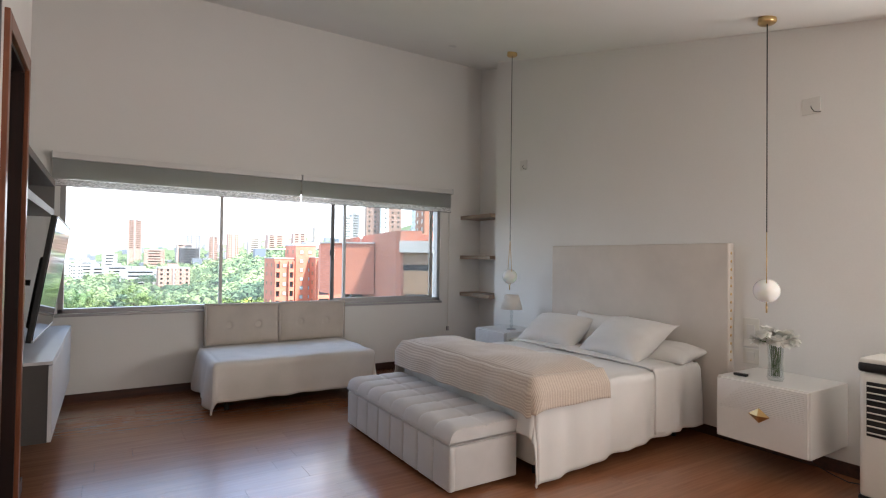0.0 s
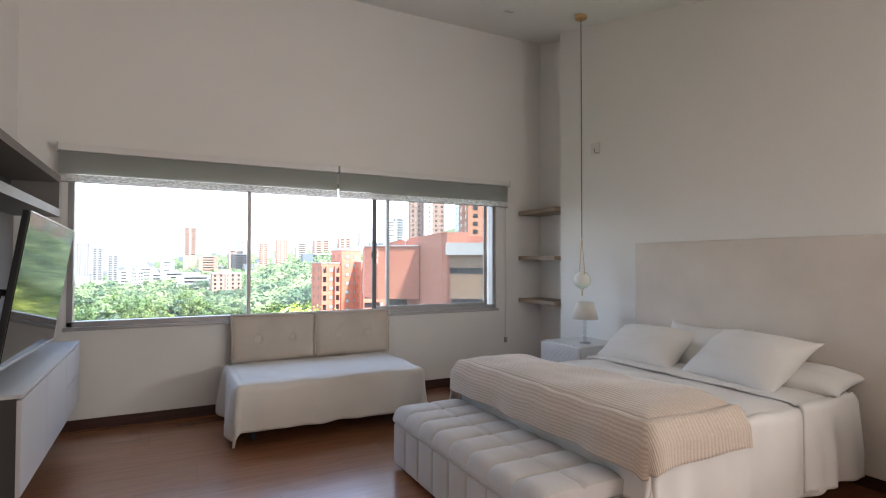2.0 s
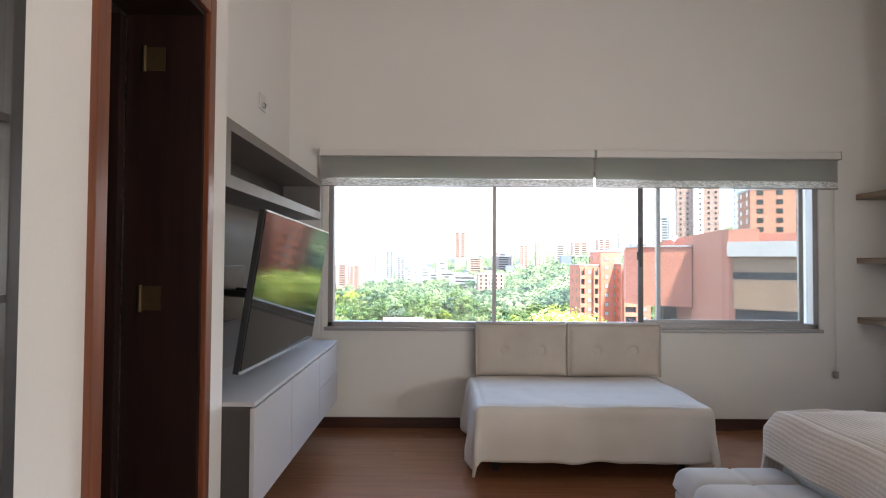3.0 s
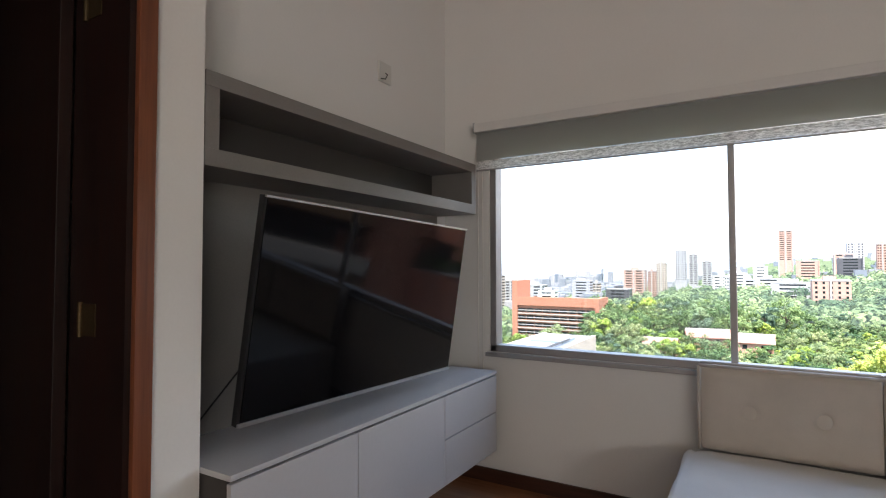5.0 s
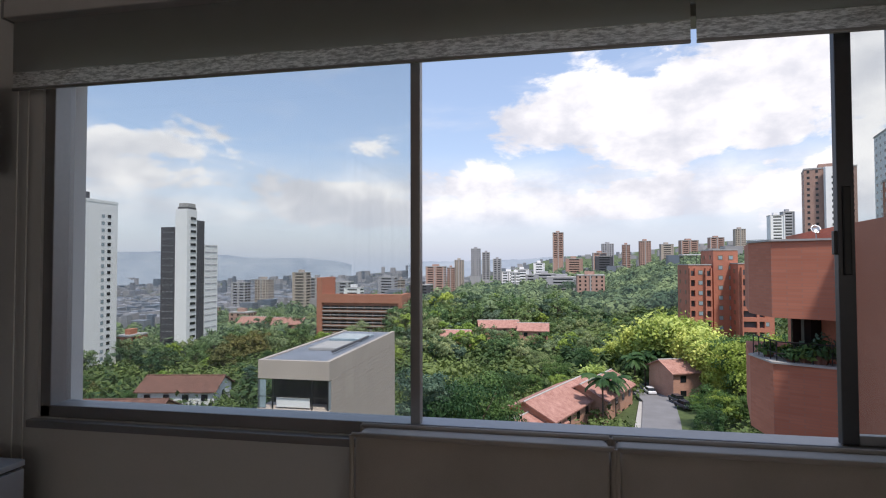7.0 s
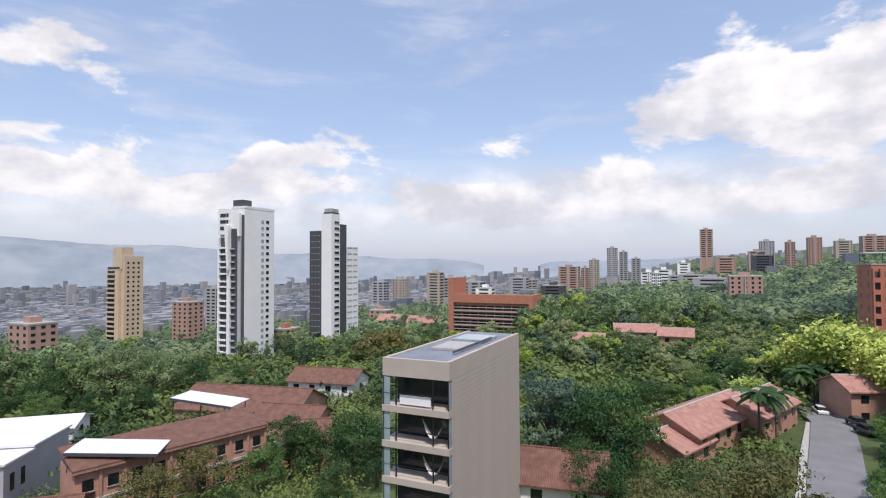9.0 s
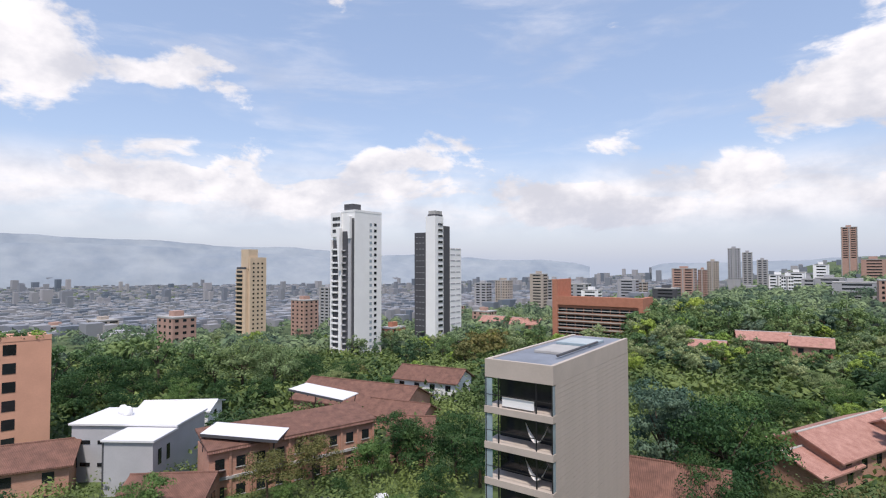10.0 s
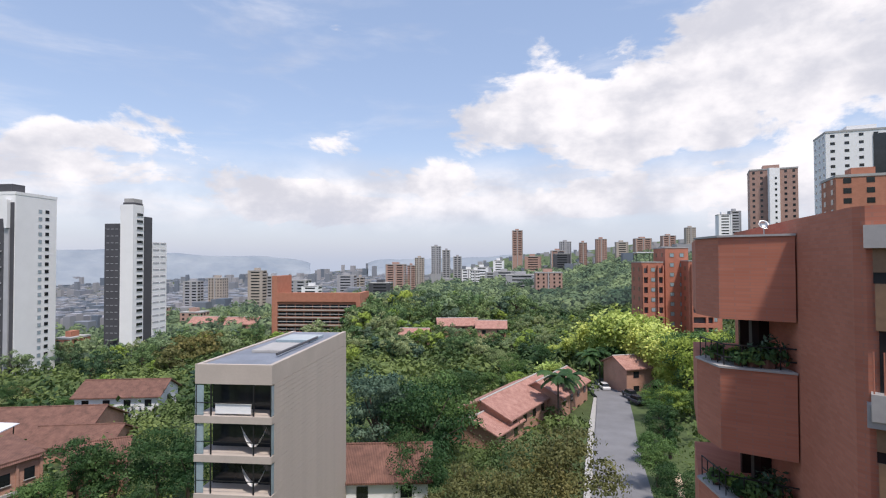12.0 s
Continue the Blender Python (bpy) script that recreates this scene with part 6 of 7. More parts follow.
# long brick terrace behind the trees
ta, tb_ = Vector((*spot(-59.0, 72.5), 0)), Vector((*spot(-42.9, 81), 0))
tl_ = (tb_ - ta).length
te = thing("brick_terrace", "long worn brick terrace with a narrow clay tile roof", "house", "houses below", (*((ta + tb_) / 2).to_2d(), -29))
te.rotation_euler = (0, 0, math.atan2(tb_.y - ta.y, tb_.x - ta.x))
part("wall", box(-tl_ / 2, tl_ / 2, 0, 6, -1, 7.2), M["brick_house"], te)
part("band", box(-tl_ / 2, tl_ / 2, -0.25, 0.0, 3.6, 3.95), M["concrete"], te)
part("eave", box(-tl_ / 2 - 0.3, tl_ / 2 + 0.3, -0.5, 0.6, 7.2, 7.45), M["tiles_pale"], te)
rb = bmesh.new()
lo = [rb.verts.new(q) for q in ((-tl_ / 2 - 0.3, -0.5, 7.46), (tl_ / 2 + 0.3, -0.5, 7.46), (tl_ / 2 + 0.3, 6.4, 8.6), (-tl_ / 2 - 0.3, 6.4, 8.6))]
hi = [rb.verts.new((v.co.x, v.co.y, v.co.z + 0.2)) for v in lo]
rb.faces.new(lo)
rb.faces.new(hi[::-1])
for i in range(4):
    rb.faces.new((lo[i], lo[(i + 1) % 4], hi[(i + 1) % 4], hi[i]))
part("roof", rb, M["tiles"], te)
for i in range(9):
    u = -tl_ / 2 + tl_ * (i + 0.5) / 9
    for z in (1.4, 4.9):
        piece("window", M["dark_glass"], (1.1, 0.16, 1.3), te, (u, 0, z))
        piece("sill", M["concrete"], (1.3, 0.3, 0.1), te, (u, 0, z - 0.12))
    part("pier", box(u + 1.1, u + 1.4, -0.2, 0, -1, 7.2), M["brick_house"], te)
for bq, dq, wq, tq in ((-48.0, 96, 11, 14), (-55.6, 76, 10, 36)):
    x, y = spot(bq, dq)
    sh = thing("sheet_roof", "white corrugated sheet roof on steel posts", "roof", "white sheet roofs", (x, y, -20.6))
    sh.rotation_euler = (0, radians(5), radians(tq))
    part("sheet", box(-wq / 2, wq / 2, -2.6, 2.6, 0, 0.12), M["white_roof"], sh)
    part("fascia", box(-wq / 2, wq / 2, -2.7, -2.601, -0.25, 0.12), M["dark_cladding"], sh)
    for u in (-0.45, 0, 0.45):
        for v in (-2.4, 2.4):
            part("post", cyl(bmesh.new(), u * wq, v, -2.2, 0, 0.08, n=8), M["rail"], sh)

# white modern house
x, y = spot(-65.0, 90)
wh = thing("white_house", "modern white and grey house with flat white roofs", "house", at=(x, y, -29))
wh.rotation_euler = (0, 0, radians(33))
part("wall", box(-7.5, 7.5, -3.5, 4.5, 0, 8.2), M["grey_plaster"], wh)
part("roof", box(-7.8, 7.8, -3.8, 4.8, 8.2, 8.45), M["white_roof"], wh)
part("wing", box(1.0, 7.5, -9.0, -3.501, 0, 7.8), M["grey_plaster"], wh)
part("wing_roof", box(0.7, 7.8, -9.3, -3.502, 7.8, 8.05), M["white_roof"], wh)
for i in range(4):
    part("column", box(0.6, 0.98, -8.8 + 1.7 * i, -8.2 + 1.7 * i, 0.2, 7.6), M["dark_cladding"], wh)
for u, v in ((-5.5, 5.6), (-3.0, 5.6), (-5.5, 2.5), (-3, 2.5)):
    piece("window", M["dark_glass"], (1.4, 0.15, 0.5), wh, (u, -3.5, v))
for v in (-7.5, -5.5):
    piece("window", M["dark_glass"], (0.15, 0.7, 2.0), wh, (7.5, v, 4.5))
for i in range(8):
    tube_ = bmesh.new()
    bx(tube_, 0.2, 0.95, -8.6 + i * 0.55, -8.1 + i * 0.55, 0.5 + i * 0.55, 0.62 + i * 0.55)
    part("stair_tread", tube_, M["rail"], wh)
tank = thing("water_tank", "pair of round white water tanks on the roof", "tank", at=spot(-66.3, 93) + (-20.55,))
for u in (0, 1.5):
    part("tank", lathe(bmesh.new(), u, 0, ((0.6, 0), (0.65, 0.3), (0.65, 0.9), (0.35, 1.25), (0.1, 1.3))), M["white_plaster"], tank, smooth=True)

# ---- street ----
rb = bmesh.new()


def strip(bm, pts, half, z0, z1):
    """A strip of road through points, with real thickness."""
    prev = None
    for i, p in enumerate(pts):
        q = pts[min(i + 1, len(pts) - 1)]
        o = pts[max(i - 1, 0)]
        t = Vector((q[0] - o[0], q[1] - o[1], 0)).normalized()
        nrm = Vector((-t.y, t.x, 0)) * half
        c = Vector((p[0], p[1], 0))
        g = p[2] if len(p) > 2 else -27
        cur = [bm.verts.new((c.x + sx * nrm.x, c.y + sx * nrm.y, g + zz)) for sx, zz in ((1, z0), (1, z1), (-1, z1), (-1, z0))]
        if prev:
            for k in range(4):
                bm.faces.new((prev[k], prev[(k + 1) % 4], cur[(k + 1) % 4], cur[k]))
        else:
            bm.faces.new(cur)
        prev = cur
    bm.faces.new(prev[::-1])


def along(pairs, lift):
    return [(*spot(b, d), ground_z(b, d) + lift) for b, d in pairs]


strip(rb, along([(14.6, 40), (14.0, 50), (13.4, 60), (13.0, 72), (12.6, 85), (12.4, 100), (12.2, 114), (10.6, 128), (8, 150)], 0.1), 4.2, -1.0, 0.15)
structure("road", rb, M["asphalt"], "grey asphalt street between the houses", "road")
rb = bmesh.new()
strip(rb, along([(9.2, 50), (9.4, 60), (9.5, 75), (9.8, 95), (10.2, 114)], 0.1), 0.9, -1.0, 0.3)
structure("pavement", rb, M["paving"], "pale paved footpath with a kerb along the street", "pavement")
rb = bmesh.new()
strip(rb, along([(20.5, 45), (18.6, 58), (17.6, 72)], 0.0), 0.35, -2, 1.1)
structure("garden_wall", rb, M["beige_tower"], "low ochre garden wall beside the street", "wall")


def car(b, d, turn, paint, z):
    x, y = spot(b, d)
    z = ground_z(b, d) + (0.25 if b > 0 else 0.05)
    c = thing("car", "white hatchback parked beside the street" if paint is M["car_white"] else "dark saloon car parked beside the street", "car", "parked cars", (x, y, z))
    c.rotation_euler = (0, 0, radians(turn))
    bm = bmesh.new()
    bx(bm, -0.86, 0.86, -2.05, 2.05, 0.3, 0.85, 0.14, 3)
    part("body", bm, paint, c, smooth=True)
    bm = bmesh.new()
    r = bmesh.ops.create_cube(bm, size=1)
    for v in r["verts"]:
        k = 0.78 if v.co.z > 0 else 1.0
        v.co = (v.co.x * 1.6 * k, v.co.y * 2.5 * k - 0.15, 1.1 + v.co.z * 0.58)
    part("cabin", bm, M["dark_glass"], c)
    part("roof", box(-0.6, 0.6, -1.05, 0.75, 1.385, 1.43, 0.02), paint, c)
    for sx in (-0.8, 0.8):
        for sy in (-1.3, 1.3):
            w = bmesh.new()
            tube(w, (sx - 0.09, sy, 0.31), (sx + 0.09, sy, 0.31), 0.31, 14)
            part("wheel", w, M["rubber"], c)
    return c


car(13.3, 114, 15, M["car_dark"], -26.75)
car(13.9, 109, 20, M["car_dark"], -26.75)
car(10.8, 122, 5, M["car_white"], -26.85)
car(-45.6, 62, 40, M["car_white"], -27)
car(-42.0, 64, 40, M["car_white"], -27)
car(-48.0, 64, 35, M["car_dark"], -27)
car(19.0, 60, 10, M["car_white"], -25.9)

# ---- trees ----


def quads_mesh(name, centers, normals, sizes, material, rs):
    """Leaf clumps: small bent leaves, each its own island."""
    n = len(centers)
    t = rs.normal(size=(n, 3))
    t -= normals * (t * normals).sum(1)[:, None]
    t /= np.linalg.norm(t, axis=1)[:, None] + 1e-9
    s = np.cross(normals, t)
    a, w = sizes[:, None], sizes[:, None] * 0.55
    v = np.stack([centers - t * a, centers + s * w - normals * a * 0.12, centers + t * a, centers - s * w - normals * a * 0.12], 1).reshape(-1, 3)
    me = bpy.data.meshes.new(name)
    me.from_pydata(v.tolist(), [], np.arange(4 * n).reshape(n, 4).tolist())
    me.materials.append(material)
    return me


def crown_points(rs, lobes, per, flat=0.75):
    """Leaves on the rims of many overlapping lobes; inner parts stay thin."""
    C, N, S = [], [], []
    for cx, cy, cz, r in lobes:
        d = rs.normal(size=(per, 3))
        d /= np.linalg.norm(d, axis=1)[:, None]
        d[:, 2] = np.where(d[:, 2] < -0.35, -d[:, 2] * 0.6, d[:, 2])
        rad = r * (0.72 + 0.36 * rs.random(per)) * (1 + 0.22 * np.sin(5 * d[:, 0] + cx * 3) * np.cos(4 * d[:, 1] + cy * 5))
        p = d * rad[:, None] * np.array([1, 1, flat]) + np.array([cx, cy, cz])
        C.append(p)
        nn = d + rs.normal(size=(per, 3)) * 0.30
        N.append(nn / np.linalg.norm(nn, axis=1)[:, None])
    return np.concatenate(C), np.concatenate(N)


def tree_proto(kind, leaf, seed, height, spread, lobes_n, per, size, label):
    """A tree of unit use: trunk with limbs, and a crown of leaf clumps."""
    rs = np.random.RandomState(seed)
    t = thing("tree", label, "tree", "trees below")
    bm = bmesh.new()
    th = height * 0.45
    tube(bm, (0, 0, -1.0), (0.15, 0.1, th), height * 0.028, 8, height * 0.016)
    lobes = []
    for i in range(lobes_n):
        a, rr = rs.uniform(0, 6.28), spread * math.sqrt(rs.uniform(0, 1)) * 0.72
        z = height * (0.30 + 0.56 * rs.random() * (1 - 0.55 * (rr / spread) ** 2))
        if kind == "cone":
            z = height * rs.uniform(0.12, 0.95)
            rr = spread * (1 - z / height) * rs.uniform(0.2, 0.7)
        r = spread * rs.uniform(0.17, 0.33) if kind != "cone" else spread * (0.25 + 0.5 * (1 - z / height))
        lobes.append((rr * math.cos(a), rr * math.sin(a), z, r))
        if i < 9:
            tube(bm, (0.1, 0.1, th * rs.uniform(0.55, 0.98)), (rr * math.cos(a), rr * math.sin(a), z), height * 0.011, 5, height * 0.003)
    part("trunk", bm, M["bark"], t)
    c, n = crown_points(rs, lobes, per)
    me = quads_mesh("crown", c, n, size * rs.uniform(0.6, 1.3, len(c)), leaf, rs)
    o = new("crown", me)
    o.parent = t
    return t


def bamboo_proto(seed, label):
    rs = np.random.RandomState(seed)
    t = thing("bamboo", label, "bamboo", "bamboo clumps")
    bm = bmesh.new()
    C, N = [], []
    for i in range(16):
        a, r = rs.uniform(0, 6.28), rs.uniform(0.2, 1.3)
        top = Vector((math.cos(a) * r * 3.6, math.sin(a) * r * 3.6, rs.uniform(10, 14.5)))
        p = Vector((math.cos(a) * r, math.sin(a) * r, -1))
        for k in range(5):
            f = (k + 1) / 5
            q = Vector((math.cos(a) * (r + (r * 2.6) * f ** 2.5), math.sin(a) * (r + (r * 2.6) * f ** 2.5), -1 + (top.z + 1) * (f - 0.14 * f ** 4)))
            tube(bm, p, q, 0.07 - 0.01 * k, 5)
            if k > 0:
                m = 80
                d = rs.normal(size=(m, 3)) * np.array([0.9, 0.9, 0.75])
                C.append(np.array(q) + d + np.array([0, 0, -0.2]))
                nn = rs.normal(size=(m, 3)) + np.array([math.cos(a) * 0.6, math.sin(a) * 0.6, 1.0])
                N.append(nn / np.linalg.norm(nn, axis=1)[:, None])
            p = q
    part("culms", bm, M["stem"], t)
    c, n = np.concatenate(C), np.concatenate(N)
    o = new("crown", quads_mesh("crown", c, n, rs.uniform(0.25, 0.6, len(c)), LEAF["bamboo"], rs))
    o.parent = t
    return t


def palm_proto(seed):
    rs = np.random.RandomState(seed)
    t = thing("palm_tree", "tall palm with drooping dark green fronds", "palm", "palms")
    bm = bmesh.new()
    tube(bm, (0, 0, -1), (0.1, 0, 8.4), 0.2, 8, 0.14)
    part("trunk", bm, M["bark"], t)
    for i in range(16):
        a, up = i * 2.4, rs.uniform(-0.1, 0.9)
        f = bmesh.new()
        prev = Vector((0, 0, 8.4))
        d = Vector((math.cos(a), math.sin(a), up)).normalized()
        for k in range(9):
            cur = prev + d * 0.42
            d = (d + Vector((0, 0, -0.13))).normalized()
            side = d.cross(Vector((0, 0, 1))).normalized()
            for s in (-1, 1):
                w = side * s * (0.75 - 0.05 * abs(k - 3)) + Vector((0, 0, -0.30))
                f.faces.new([f.verts.new(q) for q in (prev, cur, cur + w + d * 0.3, prev + w * 0.95 + d * 0.3)])
            prev = cur
        part("frond", f, LEAF["deep"], t)
    return t


protos = {
    "deep": tree_proto("round", LEAF["deep"], 1, 12, 5.2, 42, 145, 0.165, "broad tree with dense dark green leaves"),
    "deep2": tree_proto("round", LEAF["deep"], 2, 10, 5.6, 40, 145, 0.165, "wide dark green tree with an uneven crown"),
    "mid": tree_proto("round", LEAF["mid"], 3, 12, 6.0, 42, 145, 0.165, "tall green tree with a loose crown"),
    "mid2": tree_proto("round", LEAF["mid"], 4, 9, 4.2, 38, 160, 0.145, "round green tree among the houses"),
    "light": tree_proto("round", LEAF["light"], 5, 9, 4.5, 38, 160, 0.15, "bright yellow-green tree with a round crown"),
    "olive": tree_proto("round", LEAF["olive"], 6, 10, 5.6, 34, 130, 0.16, "sparse olive-brown tree with visible limbs"),
    "bluish": tree_proto("round", LEAF["bluish"], 7, 11, 3.6, 38, 150, 0.145, "grey-green tree with drooping leaves"),
    "pale": tree_proto("round", LEAF["pale"], 8, 11, 6.0, 42, 140, 0.165, "large pale green tree with layered branches"),
    "cypress": tree_proto("cone", LEAF["deep"], 9, 11, 1.3, 22, 110, 0.22, "narrow dark green cypress tree"),
    "bamboo": bamboo_proto(10, "tall yellow-green bamboo clump with arching tips"),
    "palm": palm_proto(12),
}
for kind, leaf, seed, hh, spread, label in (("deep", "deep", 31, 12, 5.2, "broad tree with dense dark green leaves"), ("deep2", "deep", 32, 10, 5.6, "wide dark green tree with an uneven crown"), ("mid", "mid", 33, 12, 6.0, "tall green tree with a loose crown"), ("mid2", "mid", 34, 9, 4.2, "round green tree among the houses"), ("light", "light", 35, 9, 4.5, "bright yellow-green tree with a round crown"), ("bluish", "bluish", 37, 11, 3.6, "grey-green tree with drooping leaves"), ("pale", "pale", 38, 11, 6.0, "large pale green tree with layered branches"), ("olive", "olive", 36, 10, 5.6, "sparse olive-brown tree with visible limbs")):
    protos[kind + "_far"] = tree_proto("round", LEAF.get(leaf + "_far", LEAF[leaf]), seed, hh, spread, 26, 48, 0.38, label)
used = set()
BASE_H = {"deep": 12, "deep2": 10, "mid": 12, "mid2": 9, "light": 9, "olive": 10, "bluish": 11, "pale": 11, "cypress": 11, "bamboo": 13.0, "palm": 10}
trng = random.Random(21)


def plant(kind, b, d, top=None, scale=None):
    """A tree at a bearing and distance; top: the slope at which its crown ends, seen from the room."""
    x, y = spot(b, d)
    z = ground_z(b, d)
    if top is not None:
        s = (EYE_Z + top * d - z) / BASE_H[kind]
    else:
        s = scale or trng.uniform(0.8, 1.15)
    s = max(0.35, min(3.4, s))
    m = Matrix.Translation((x, y, z)) @ Matrix.Rotation(trng.uniform(0, 6.28), 4, "Z")
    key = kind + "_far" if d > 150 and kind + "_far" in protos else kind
    t = protos[key]
    kind = key
    if kind in used:
        t = copy_thing(t, m)
    else:
        used.add(kind)
        t.matrix_basis = m
    t.scale = (s, s, s)
    return t


# kinds, bearing, distance, slope of the top
for kind, b_, d_, top_ in (
    ("deep2", -7.5, 72, -0.20), ("mid", -6.0, 78, -0.19), ("deep", -10.0, 66, -0.31), ("deep2", -8.0, 62, -0.33), ("bluish", -13.2, 74, -0.16), ("bluish", -12.0, 80, -0.18),
    ("olive", -3.0, 52, -0.36), ("olive", 0.5, 50, -0.37), ("olive", 4.0, 54, -0.34), ("olive", 6.6, 58, -0.27), ("olive", -6.0, 50, -0.42), ("mid2", 3.0, 46, -0.45), ("olive", -1.5, 46, -0.45),
    ("mid2", -16.8, 42, -0.44), ("olive", 13.8, 50, -0.45), ("light", 17.3, 98, -0.21), ("cypress", 17.0, 80, -0.23), ("mid2", 18.8, 98, -0.21), ("mid2", 16.4, 86, -0.29), ("mid2", 19.6, 110, -0.10), ("light", 18.6, 116, -0.115), ("light", 20.8, 104, -0.10), ("mid2", 21.8, 112, -0.095), ("deep", 24.0, 100, -0.10), ("light", 26.5, 105, -0.10),
    ("mid2", 15.8, 70, -0.30), ("deep", 16.4, 84, -0.24), ("olive", 15.6, 58, -0.42), ("mid", 16.0, 98, -0.2), ("mid2", 15.2, 78, -0.29), ("light", 15.3, 106, -0.22), ("deep2", 17.4, 64, -0.34), ("mid2", 16.6, 52, -0.46),
    ("palm", 6.2, 96, -0.195), ("palm", 7.4, 104, -0.195), ("palm", 10.4, 128, -0.155), ("palm", 11.4, 130, -0.15), ("palm", 12.6, 128, -0.155), ("palm", 14.0, 132, -0.15), ("palm", 9.4, 126, -0.16),
    ("mid", 1.5, 128, -0.165), ("pale", 0.0, 138, -0.155), ("deep2", -3.0, 112, -0.20), ("mid2", -1.0, 116, -0.20), ("deep", -4.6, 105, -0.20), ("light", 1.8, 118, -0.20), ("deep", 4.4, 140, -0.15),
    ("deep", -40.5, 76, -0.26), ("deep2", -37.5, 74, -0.27), ("deep", -34.0, 72, -0.26), ("deep2", -31.5, 70, -0.28), ("deep", -36.0, 62, -0.36), ("mid2", -43.0, 72, -0.31), ("deep2", -46.5, 66, -0.40), ("olive", -49.0, 72, -0.29), ("mid2", -52.0, 66, -0.38), ("olive", -53.5, 68, -0.31), ("mid", -57.0, 62, -0.42), ("light", -68.0, 58, -0.40), ("mid2", -64.5, 66, -0.33), ("light", -71.0, 56, -0.38), ("mid2", -74.0, 58, -0.33), ("deep", -76.0, 62, -0.31), ("mid2", -65.0, 60, -0.38), ("light", -62.0, 58, -0.42), ("deep", -34.5, 56, -0.42), ("mid2", -40.0, 58, -0.42),
    ("pale", -56.0, 150, -0.105), ("pale", -53.0, 148, -0.12), ("mid", -58.5, 152, -0.12), ("deep", -60.5, 150, -0.15), ("deep2", -63.0, 145, -0.165), ("deep", -65.5, 150, -0.14), ("deep", -68.0, 145, -0.13), ("deep2", -70.0, 140, -0.15), ("mid", -51.0, 160, -0.14), ("deep", -49.0, 150, -0.155), ("deep2", -54.0, 128, -0.19), ("deep", -58.0, 126, -0.19), ("mid", -61.5, 128, -0.18), ("deep2", -66.5, 124, -0.19), ("pale", -47.0, 140, -0.18), ("mid2", -66.0, 175, -0.105), ("mid", -63.5, 185, -0.10), ("mid2", -71.5, 170, -0.11),
    ("olive", -44.5, 170, -0.175), ("mid2", -42.5, 165, -0.19), ("deep", -39.5, 190, -0.13), ("deep2", -38.0, 200, -0.135), ("mid", -35.5, 205, -0.13), ("light", -34.2, 180, -0.155), ("light", -38.2, 170, -0.175), ("mid2", -36.5, 165, -0.185), ("olive", -32.0, 190, -0.115), ("olive", -30.0, 195, -0.11), ("pale", -28.0, 200, -0.115), ("olive", -33.2, 175, -0.135), ("mid2", -31.5, 160, -0.17), ("bluish", -30.6, 140, -0.17), ("deep", -28.8, 150, -0.15), ("mid2", -41.0, 130, -0.20), ("deep2", -45.5, 150, -0.165), ("mid2", -48.2, 132, -0.19),
):
    plant(kind, b_, d_, top_)
for i in range(9):
    plant(trng.choice(("mid", "pale", "light")), 62 + 4 * i, 62 + 6 * (i % 3), 0.15 + 0.03 * (i % 2))
# bamboo grove on the slope
for i in range(46):
    b_ = 5.2 + 13.0 * ((i * 0.618) % 1)
    d_ = 118 + 42 * ((i * 0.381) % 1)
    plant("bamboo", b_, d_, -0.085 - 0.055 * abs((b_ - 13) / 5.5) ** 1.2 - 0.02 * trng.random())
# woods in the middle distance, single trees
kinds = ("mid", "pale", "deep", "mid2", "bluish", "pale", "light", "mid", "pale")
for i in range(190):
    f = (i * 0.61803) % 1
    b_ = -16 + 27 * f
    d_ = 150 + 130 * ((i * 0.7548) % 1)
    base_top = -0.135 + 0.10 * (d_ - 150) / 130 * (1.0 if b_ < -3 else 0.8)
    plant(trng.choice(kinds), b_, d_, base_top - 0.016 * trng.random())
for i in range(70):
    b_ = -80 + 64 * ((i * 0.61803) % 1)
    d_ = 215 + 110 * ((i * 0.7548) % 1)
    plant(trng.choice(kinds), b_, d_, scale=trng.uniform(0.8, 1.2))


# a mound of large trees behind the orange block
for b_, d_, top_ in ((-9.5, 215, -0.062), (-8.0, 222, -0.046), (-6.4, 226, -0.038), (-4.8, 222, -0.040), (-3.2, 218, -0.050), (-1.6, 226, -0.054), (-11.0, 205, -0.075), (-7.2, 205, -0.062), (-5.4, 204, -0.060), (-2.4, 200, -0.070), (0.2, 235, -0.050), (1.8, 245, -0.044), (-12.2, 195, -0.088)):
    plant(trng.choice(("mid", "pale", "bluish", "mid")), b_, d_, top_)


def shrub(name, x, y, z, r, leaf, seed, label, group, count=120, size=0.07):
    """A low potted or bedded shrub: a pot and a loose ball of leaves."""
    rs = np.random.RandomState(seed)
    t = thing(name, label, "shrub", group, (x, y, z))
    d = rs.normal(size=(count, 3))
    d /= np.linalg.norm(d, axis=1)[:, None]
    d[:, 2] = np.abs(d[:, 2])
    c = d * r * rs.uniform(0.5, 1.15, (count, 1)) + np.array([0, 0, r * 0.35])
    nn = d + rs.normal(size=(count, 3)) * 0.5
    o = new("leaves", quads_mesh("leaves", c, nn / np.linalg.norm(nn, axis=1)[:, None], rs.uniform(0.6, 1.3, count) * size, LEAF[leaf], rs))
    o.parent = t
    part("pot", lathe(bmesh.new(), 0, 0, ((r * 0.35, 0), (r * 0.45, r * 0.5), (r * 0.4, r * 0.5)), 12), M["tiles"], t)
    return t


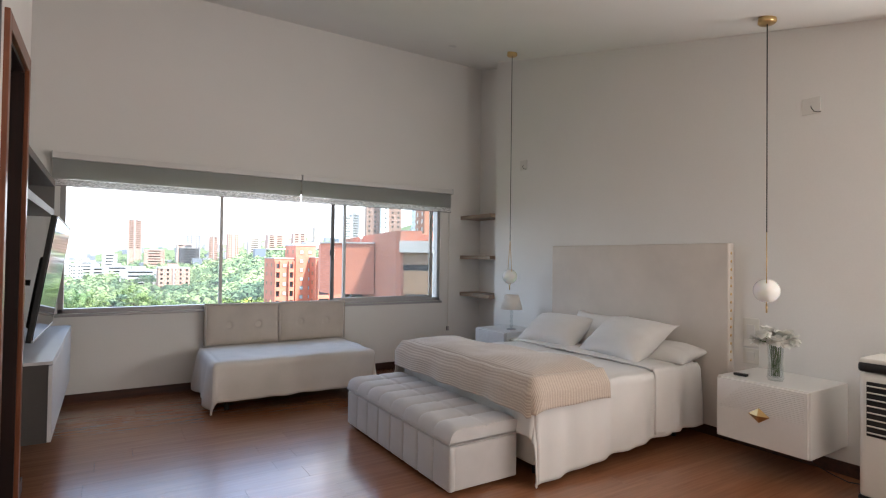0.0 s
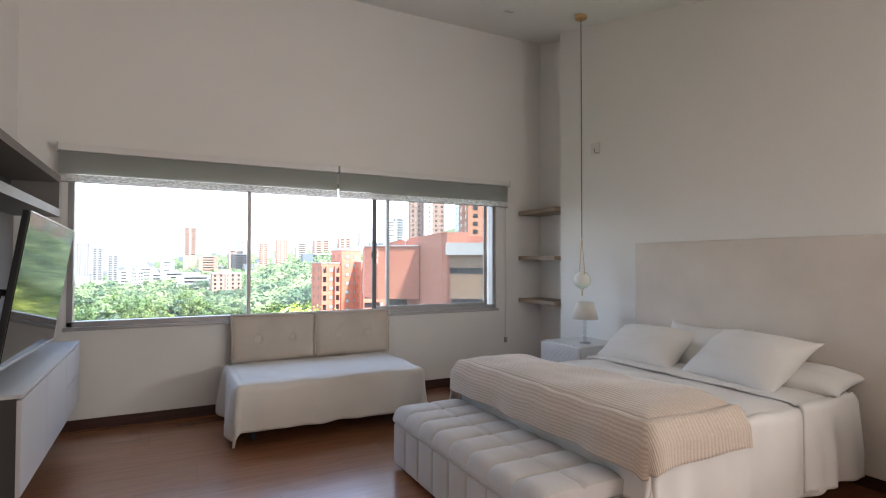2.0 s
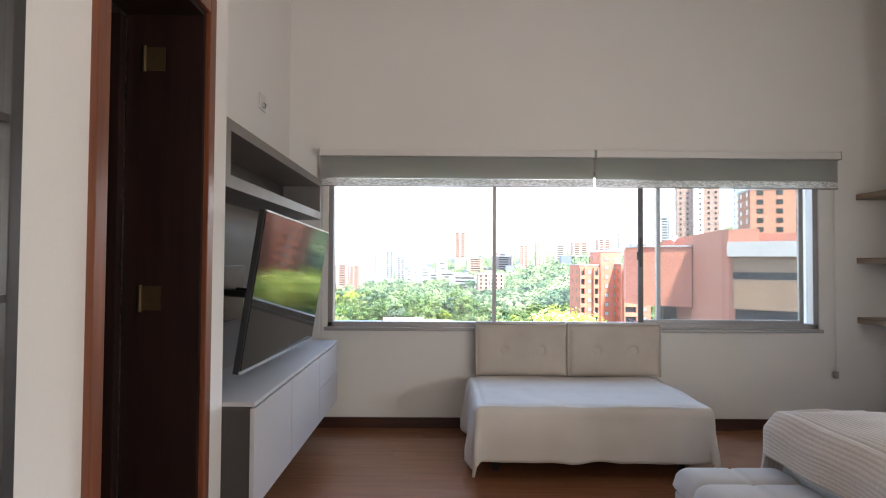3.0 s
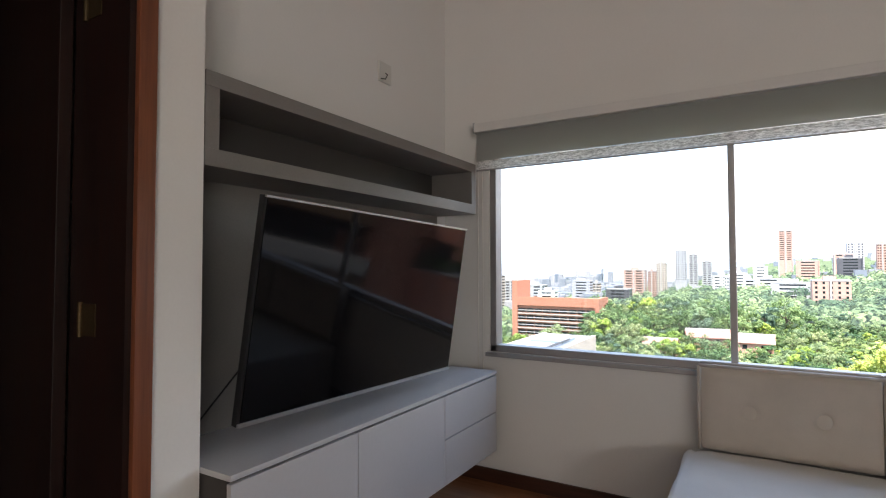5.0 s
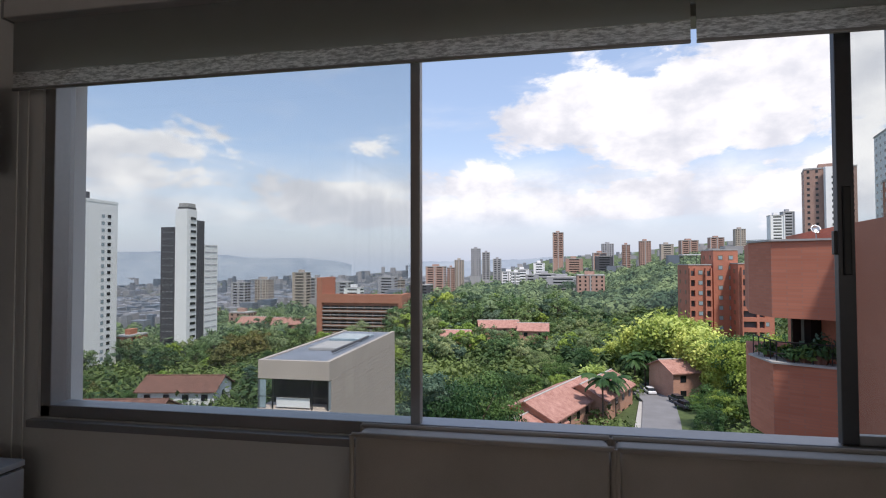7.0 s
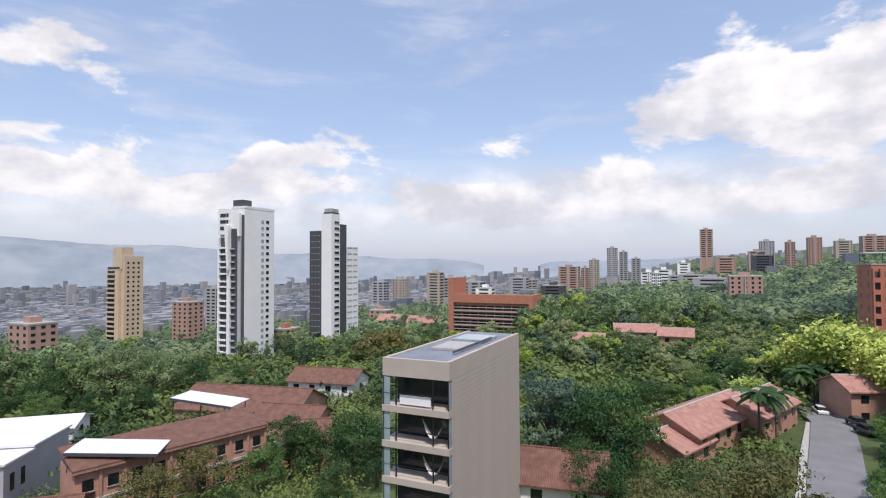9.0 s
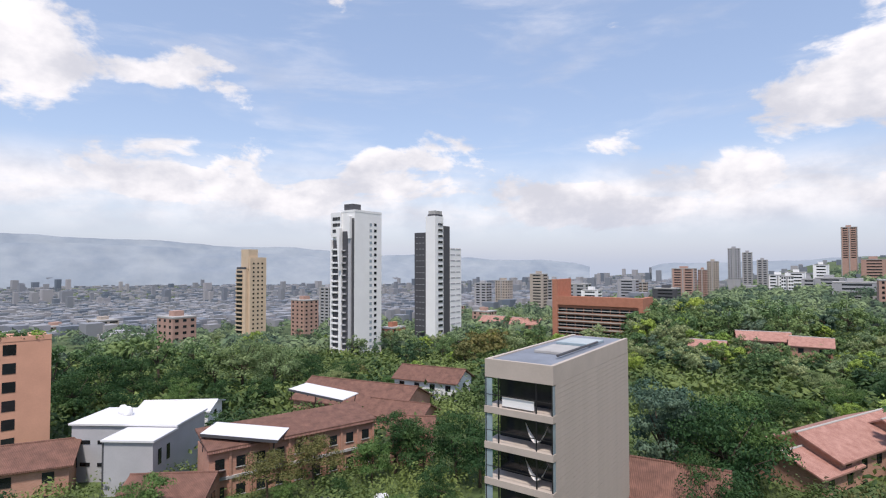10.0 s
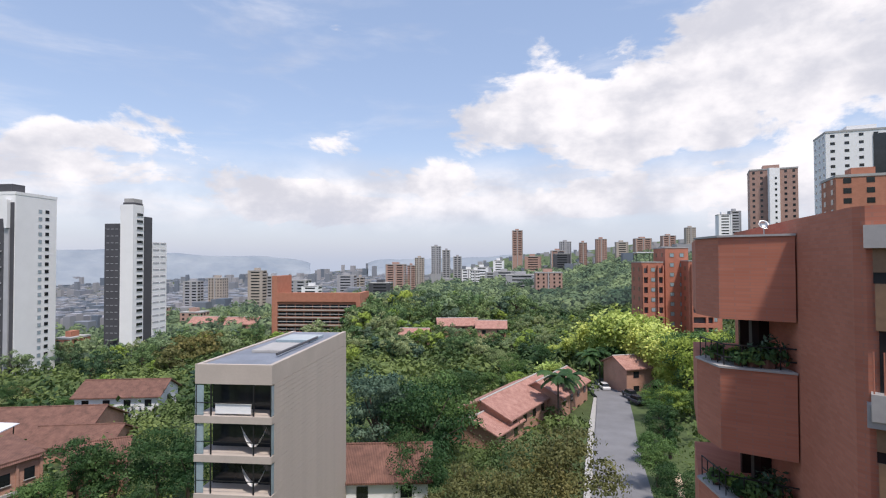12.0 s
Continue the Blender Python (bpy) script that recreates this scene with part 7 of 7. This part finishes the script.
for k in range(1, 4):
    zt = 1.98 - 3.12 * k + 0.05
    for i, (x, y, r) in enumerate(((8.35, 20.28, 0.28), (8.62, 20.15, 0.34), (8.88, 20.0, 0.42), (8.1, 21.0, 0.3), (9.0, 20.25, 0.5), (8.45, 20.75, 0.25))):
        shrub("potted_shrub", x, y, zt, r * (1.0 if k < 3 else 1.25), ("deep", "mid", "deep", "mid", "bluish", "light")[i], 50 + 7 * k + i, "leafy green shrub in a pot on a brick balcony", "balcony plants", 150, 0.075)
bx_, by_ = spot(-77.3, 118)
for i in range(9):
    a = radians(-14)
    u, v = 6.0, -10 + 2.4 * i
    shrub("roof_shrub", bx_ + u * math.cos(a) - v * math.sin(a), by_ + u * math.sin(a) + v * math.cos(a), E_ - 0.104 * 118 + 0.02, 1.2, ("mid", "deep", "light")[i % 3], 90 + i, "leafy green shrub on the roof terrace", "roof garden", 130, 0.28)


def stuff(name, me, label, category):
    return tagged(new(name, me), label, category, kind="stuff")


rs = np.random.RandomState(5)
# undergrowth and hedges between the houses, joined
C, N, S = [], [], []
keep = [(spot(13.0, 30 + 4 * i), 7.5) for i in range(25)] + [(spot(9.9, 50 + 4 * i), 2.5) for i in range(18)]
for o in scene.objects:
    if o.name.startswith(("house", "white_house", "sheet_roof", "beige_apartment")):
        keep.append(((o.location.x, o.location.y), 6.5))
keep += [((-18, 46 + 3 * i), 5.5) for i in range(8)]
for i in range(5200):
    b_ = rs.uniform(-88, 30)
    d_ = 36 + 260 * rs.random() ** 0.8
    x, y = spot(b_, d_)
    if any((x - k[0][0]) ** 2 + (y - k[0][1]) ** 2 < k[1] ** 2 for k in keep):
        continue
    z = ground_z(b_, d_)
    r = rs.uniform(1.6, 3.6) * (1 if d_ < 120 else 1.35)
    near = d_ < 85
    r *= 0.8 if near else 1.0
    k = 110 if near else 46 if d_ < 120 else 30
    d3 = rs.normal(size=(k, 3))
    d3 /= np.linalg.norm(d3, axis=1)[:, None]
    d3[:, 2] = np.abs(d3[:, 2])
    C.append(d3 * r * np.array([1, 1, 1.0]) * rs.uniform(0.75, 1.15, (k, 1)) + np.array([x, y, z + 0.4]))
    nn = d3 + rs.normal(size=(k, 3)) * 0.25
    N.append(nn / np.linalg.norm(nn, axis=1)[:, None])
    S.append(rs.uniform(0.3, 0.7, k) * (0.42 if near else 0.8 if d_ < 120 else 1.5))
tagged(new("undergrowth", quads_mesh("undergrowth", np.concatenate(C), np.concatenate(N), np.concatenate(S), LEAF["under"], rs)), "green shrubs and undergrowth between the houses", "shrubs", kind="stuff")

# far woods and hillside, joined
C, N, S = [], [], []
for i in range(2700):
    b_ = rs.uniform(-90, 45) if i < 1500 else rs.uniform(-8, 22)
    d_ = 260 + 900 * rs.random() ** 1.5
    if b_ < -20 and d_ > 540:
        continue
    x, y = spot(b_, d_)
    z = ground_z(b_, d_)
    r = rs.uniform(3.5, 8) * (0.55 if 0 < b_ < 7.5 and d_ < 460 else 1.0)
    k = 70 if d_ < 500 else 36
    d3 = rs.normal(size=(k, 3))
    d3 /= np.linalg.norm(d3, axis=1)[:, None]
    d3[:, 2] = np.abs(d3[:, 2])
    C.append(d3 * r * np.array([1, 1, 0.9]) * rs.uniform(0.75, 1.1, (k, 1)) + np.array([x, y, z + 0.45 * r]))
    nn = d3 + rs.normal(size=(k, 3)) * 0.2
    N.append(nn / np.linalg.norm(nn, axis=1)[:, None])
    S.append(rs.uniform(0.9, 2.0, k) * (1 if d_ < 500 else 1.5))
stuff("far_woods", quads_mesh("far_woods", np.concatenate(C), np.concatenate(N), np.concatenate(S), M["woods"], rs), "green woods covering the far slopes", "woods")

# the city on the valley floor, far off; blue-grey colour and emission imitate haze
m_, n_, l_, p_ = node_material("haze_tinted_city_walls")
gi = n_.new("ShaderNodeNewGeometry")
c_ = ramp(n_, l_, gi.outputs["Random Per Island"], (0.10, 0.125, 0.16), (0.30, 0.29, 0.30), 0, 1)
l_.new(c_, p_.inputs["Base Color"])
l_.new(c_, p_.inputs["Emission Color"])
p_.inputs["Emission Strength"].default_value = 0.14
vs, fs = [], []


def far_box(x, y, z0, w, d, h):
    k = len(vs)
    vs.extend([(x + sx * w, y + sy * d, z) for z in (z0, z0 + h) for sx, sy in ((-1, -1), (1, -1), (1, 1), (-1, 1))])
    fs.extend([tuple(k + i for i in f) for f in ((4, 5, 6, 7), (0, 1, 5, 4), (1, 2, 6, 5), (2, 3, 7, 6), (3, 0, 4, 7))])


for i in range(9000):
    b_ = rs.uniform(-95, -12)
    d_ = (480 if b_ < -58 else 560) + 3500 * rs.random() ** 1.1
    x, y = spot(b_, d_)
    tall = rs.random() < 0.03 and d_ > 1500
    s = rs.uniform(3, 8) * (0.7 + d_ / 2500)
    far_box(x, y, ground_z(b_, d_) - 14, s, s * rs.uniform(0.6, 1.4), 17 + rs.uniform(2, 9) + (rs.uniform(15, 45) if tall else 0))
for i in range(160):
    b_ = rs.uniform(-12, 30)
    d_ = 650 + 1500 * rs.random()
    x, y = spot(b_, d_)
    s = rs.uniform(4, 9)
    far_box(x, y, ground_z(b_, d_) - 14, s, s, 15 + rs.uniform(4, 16))
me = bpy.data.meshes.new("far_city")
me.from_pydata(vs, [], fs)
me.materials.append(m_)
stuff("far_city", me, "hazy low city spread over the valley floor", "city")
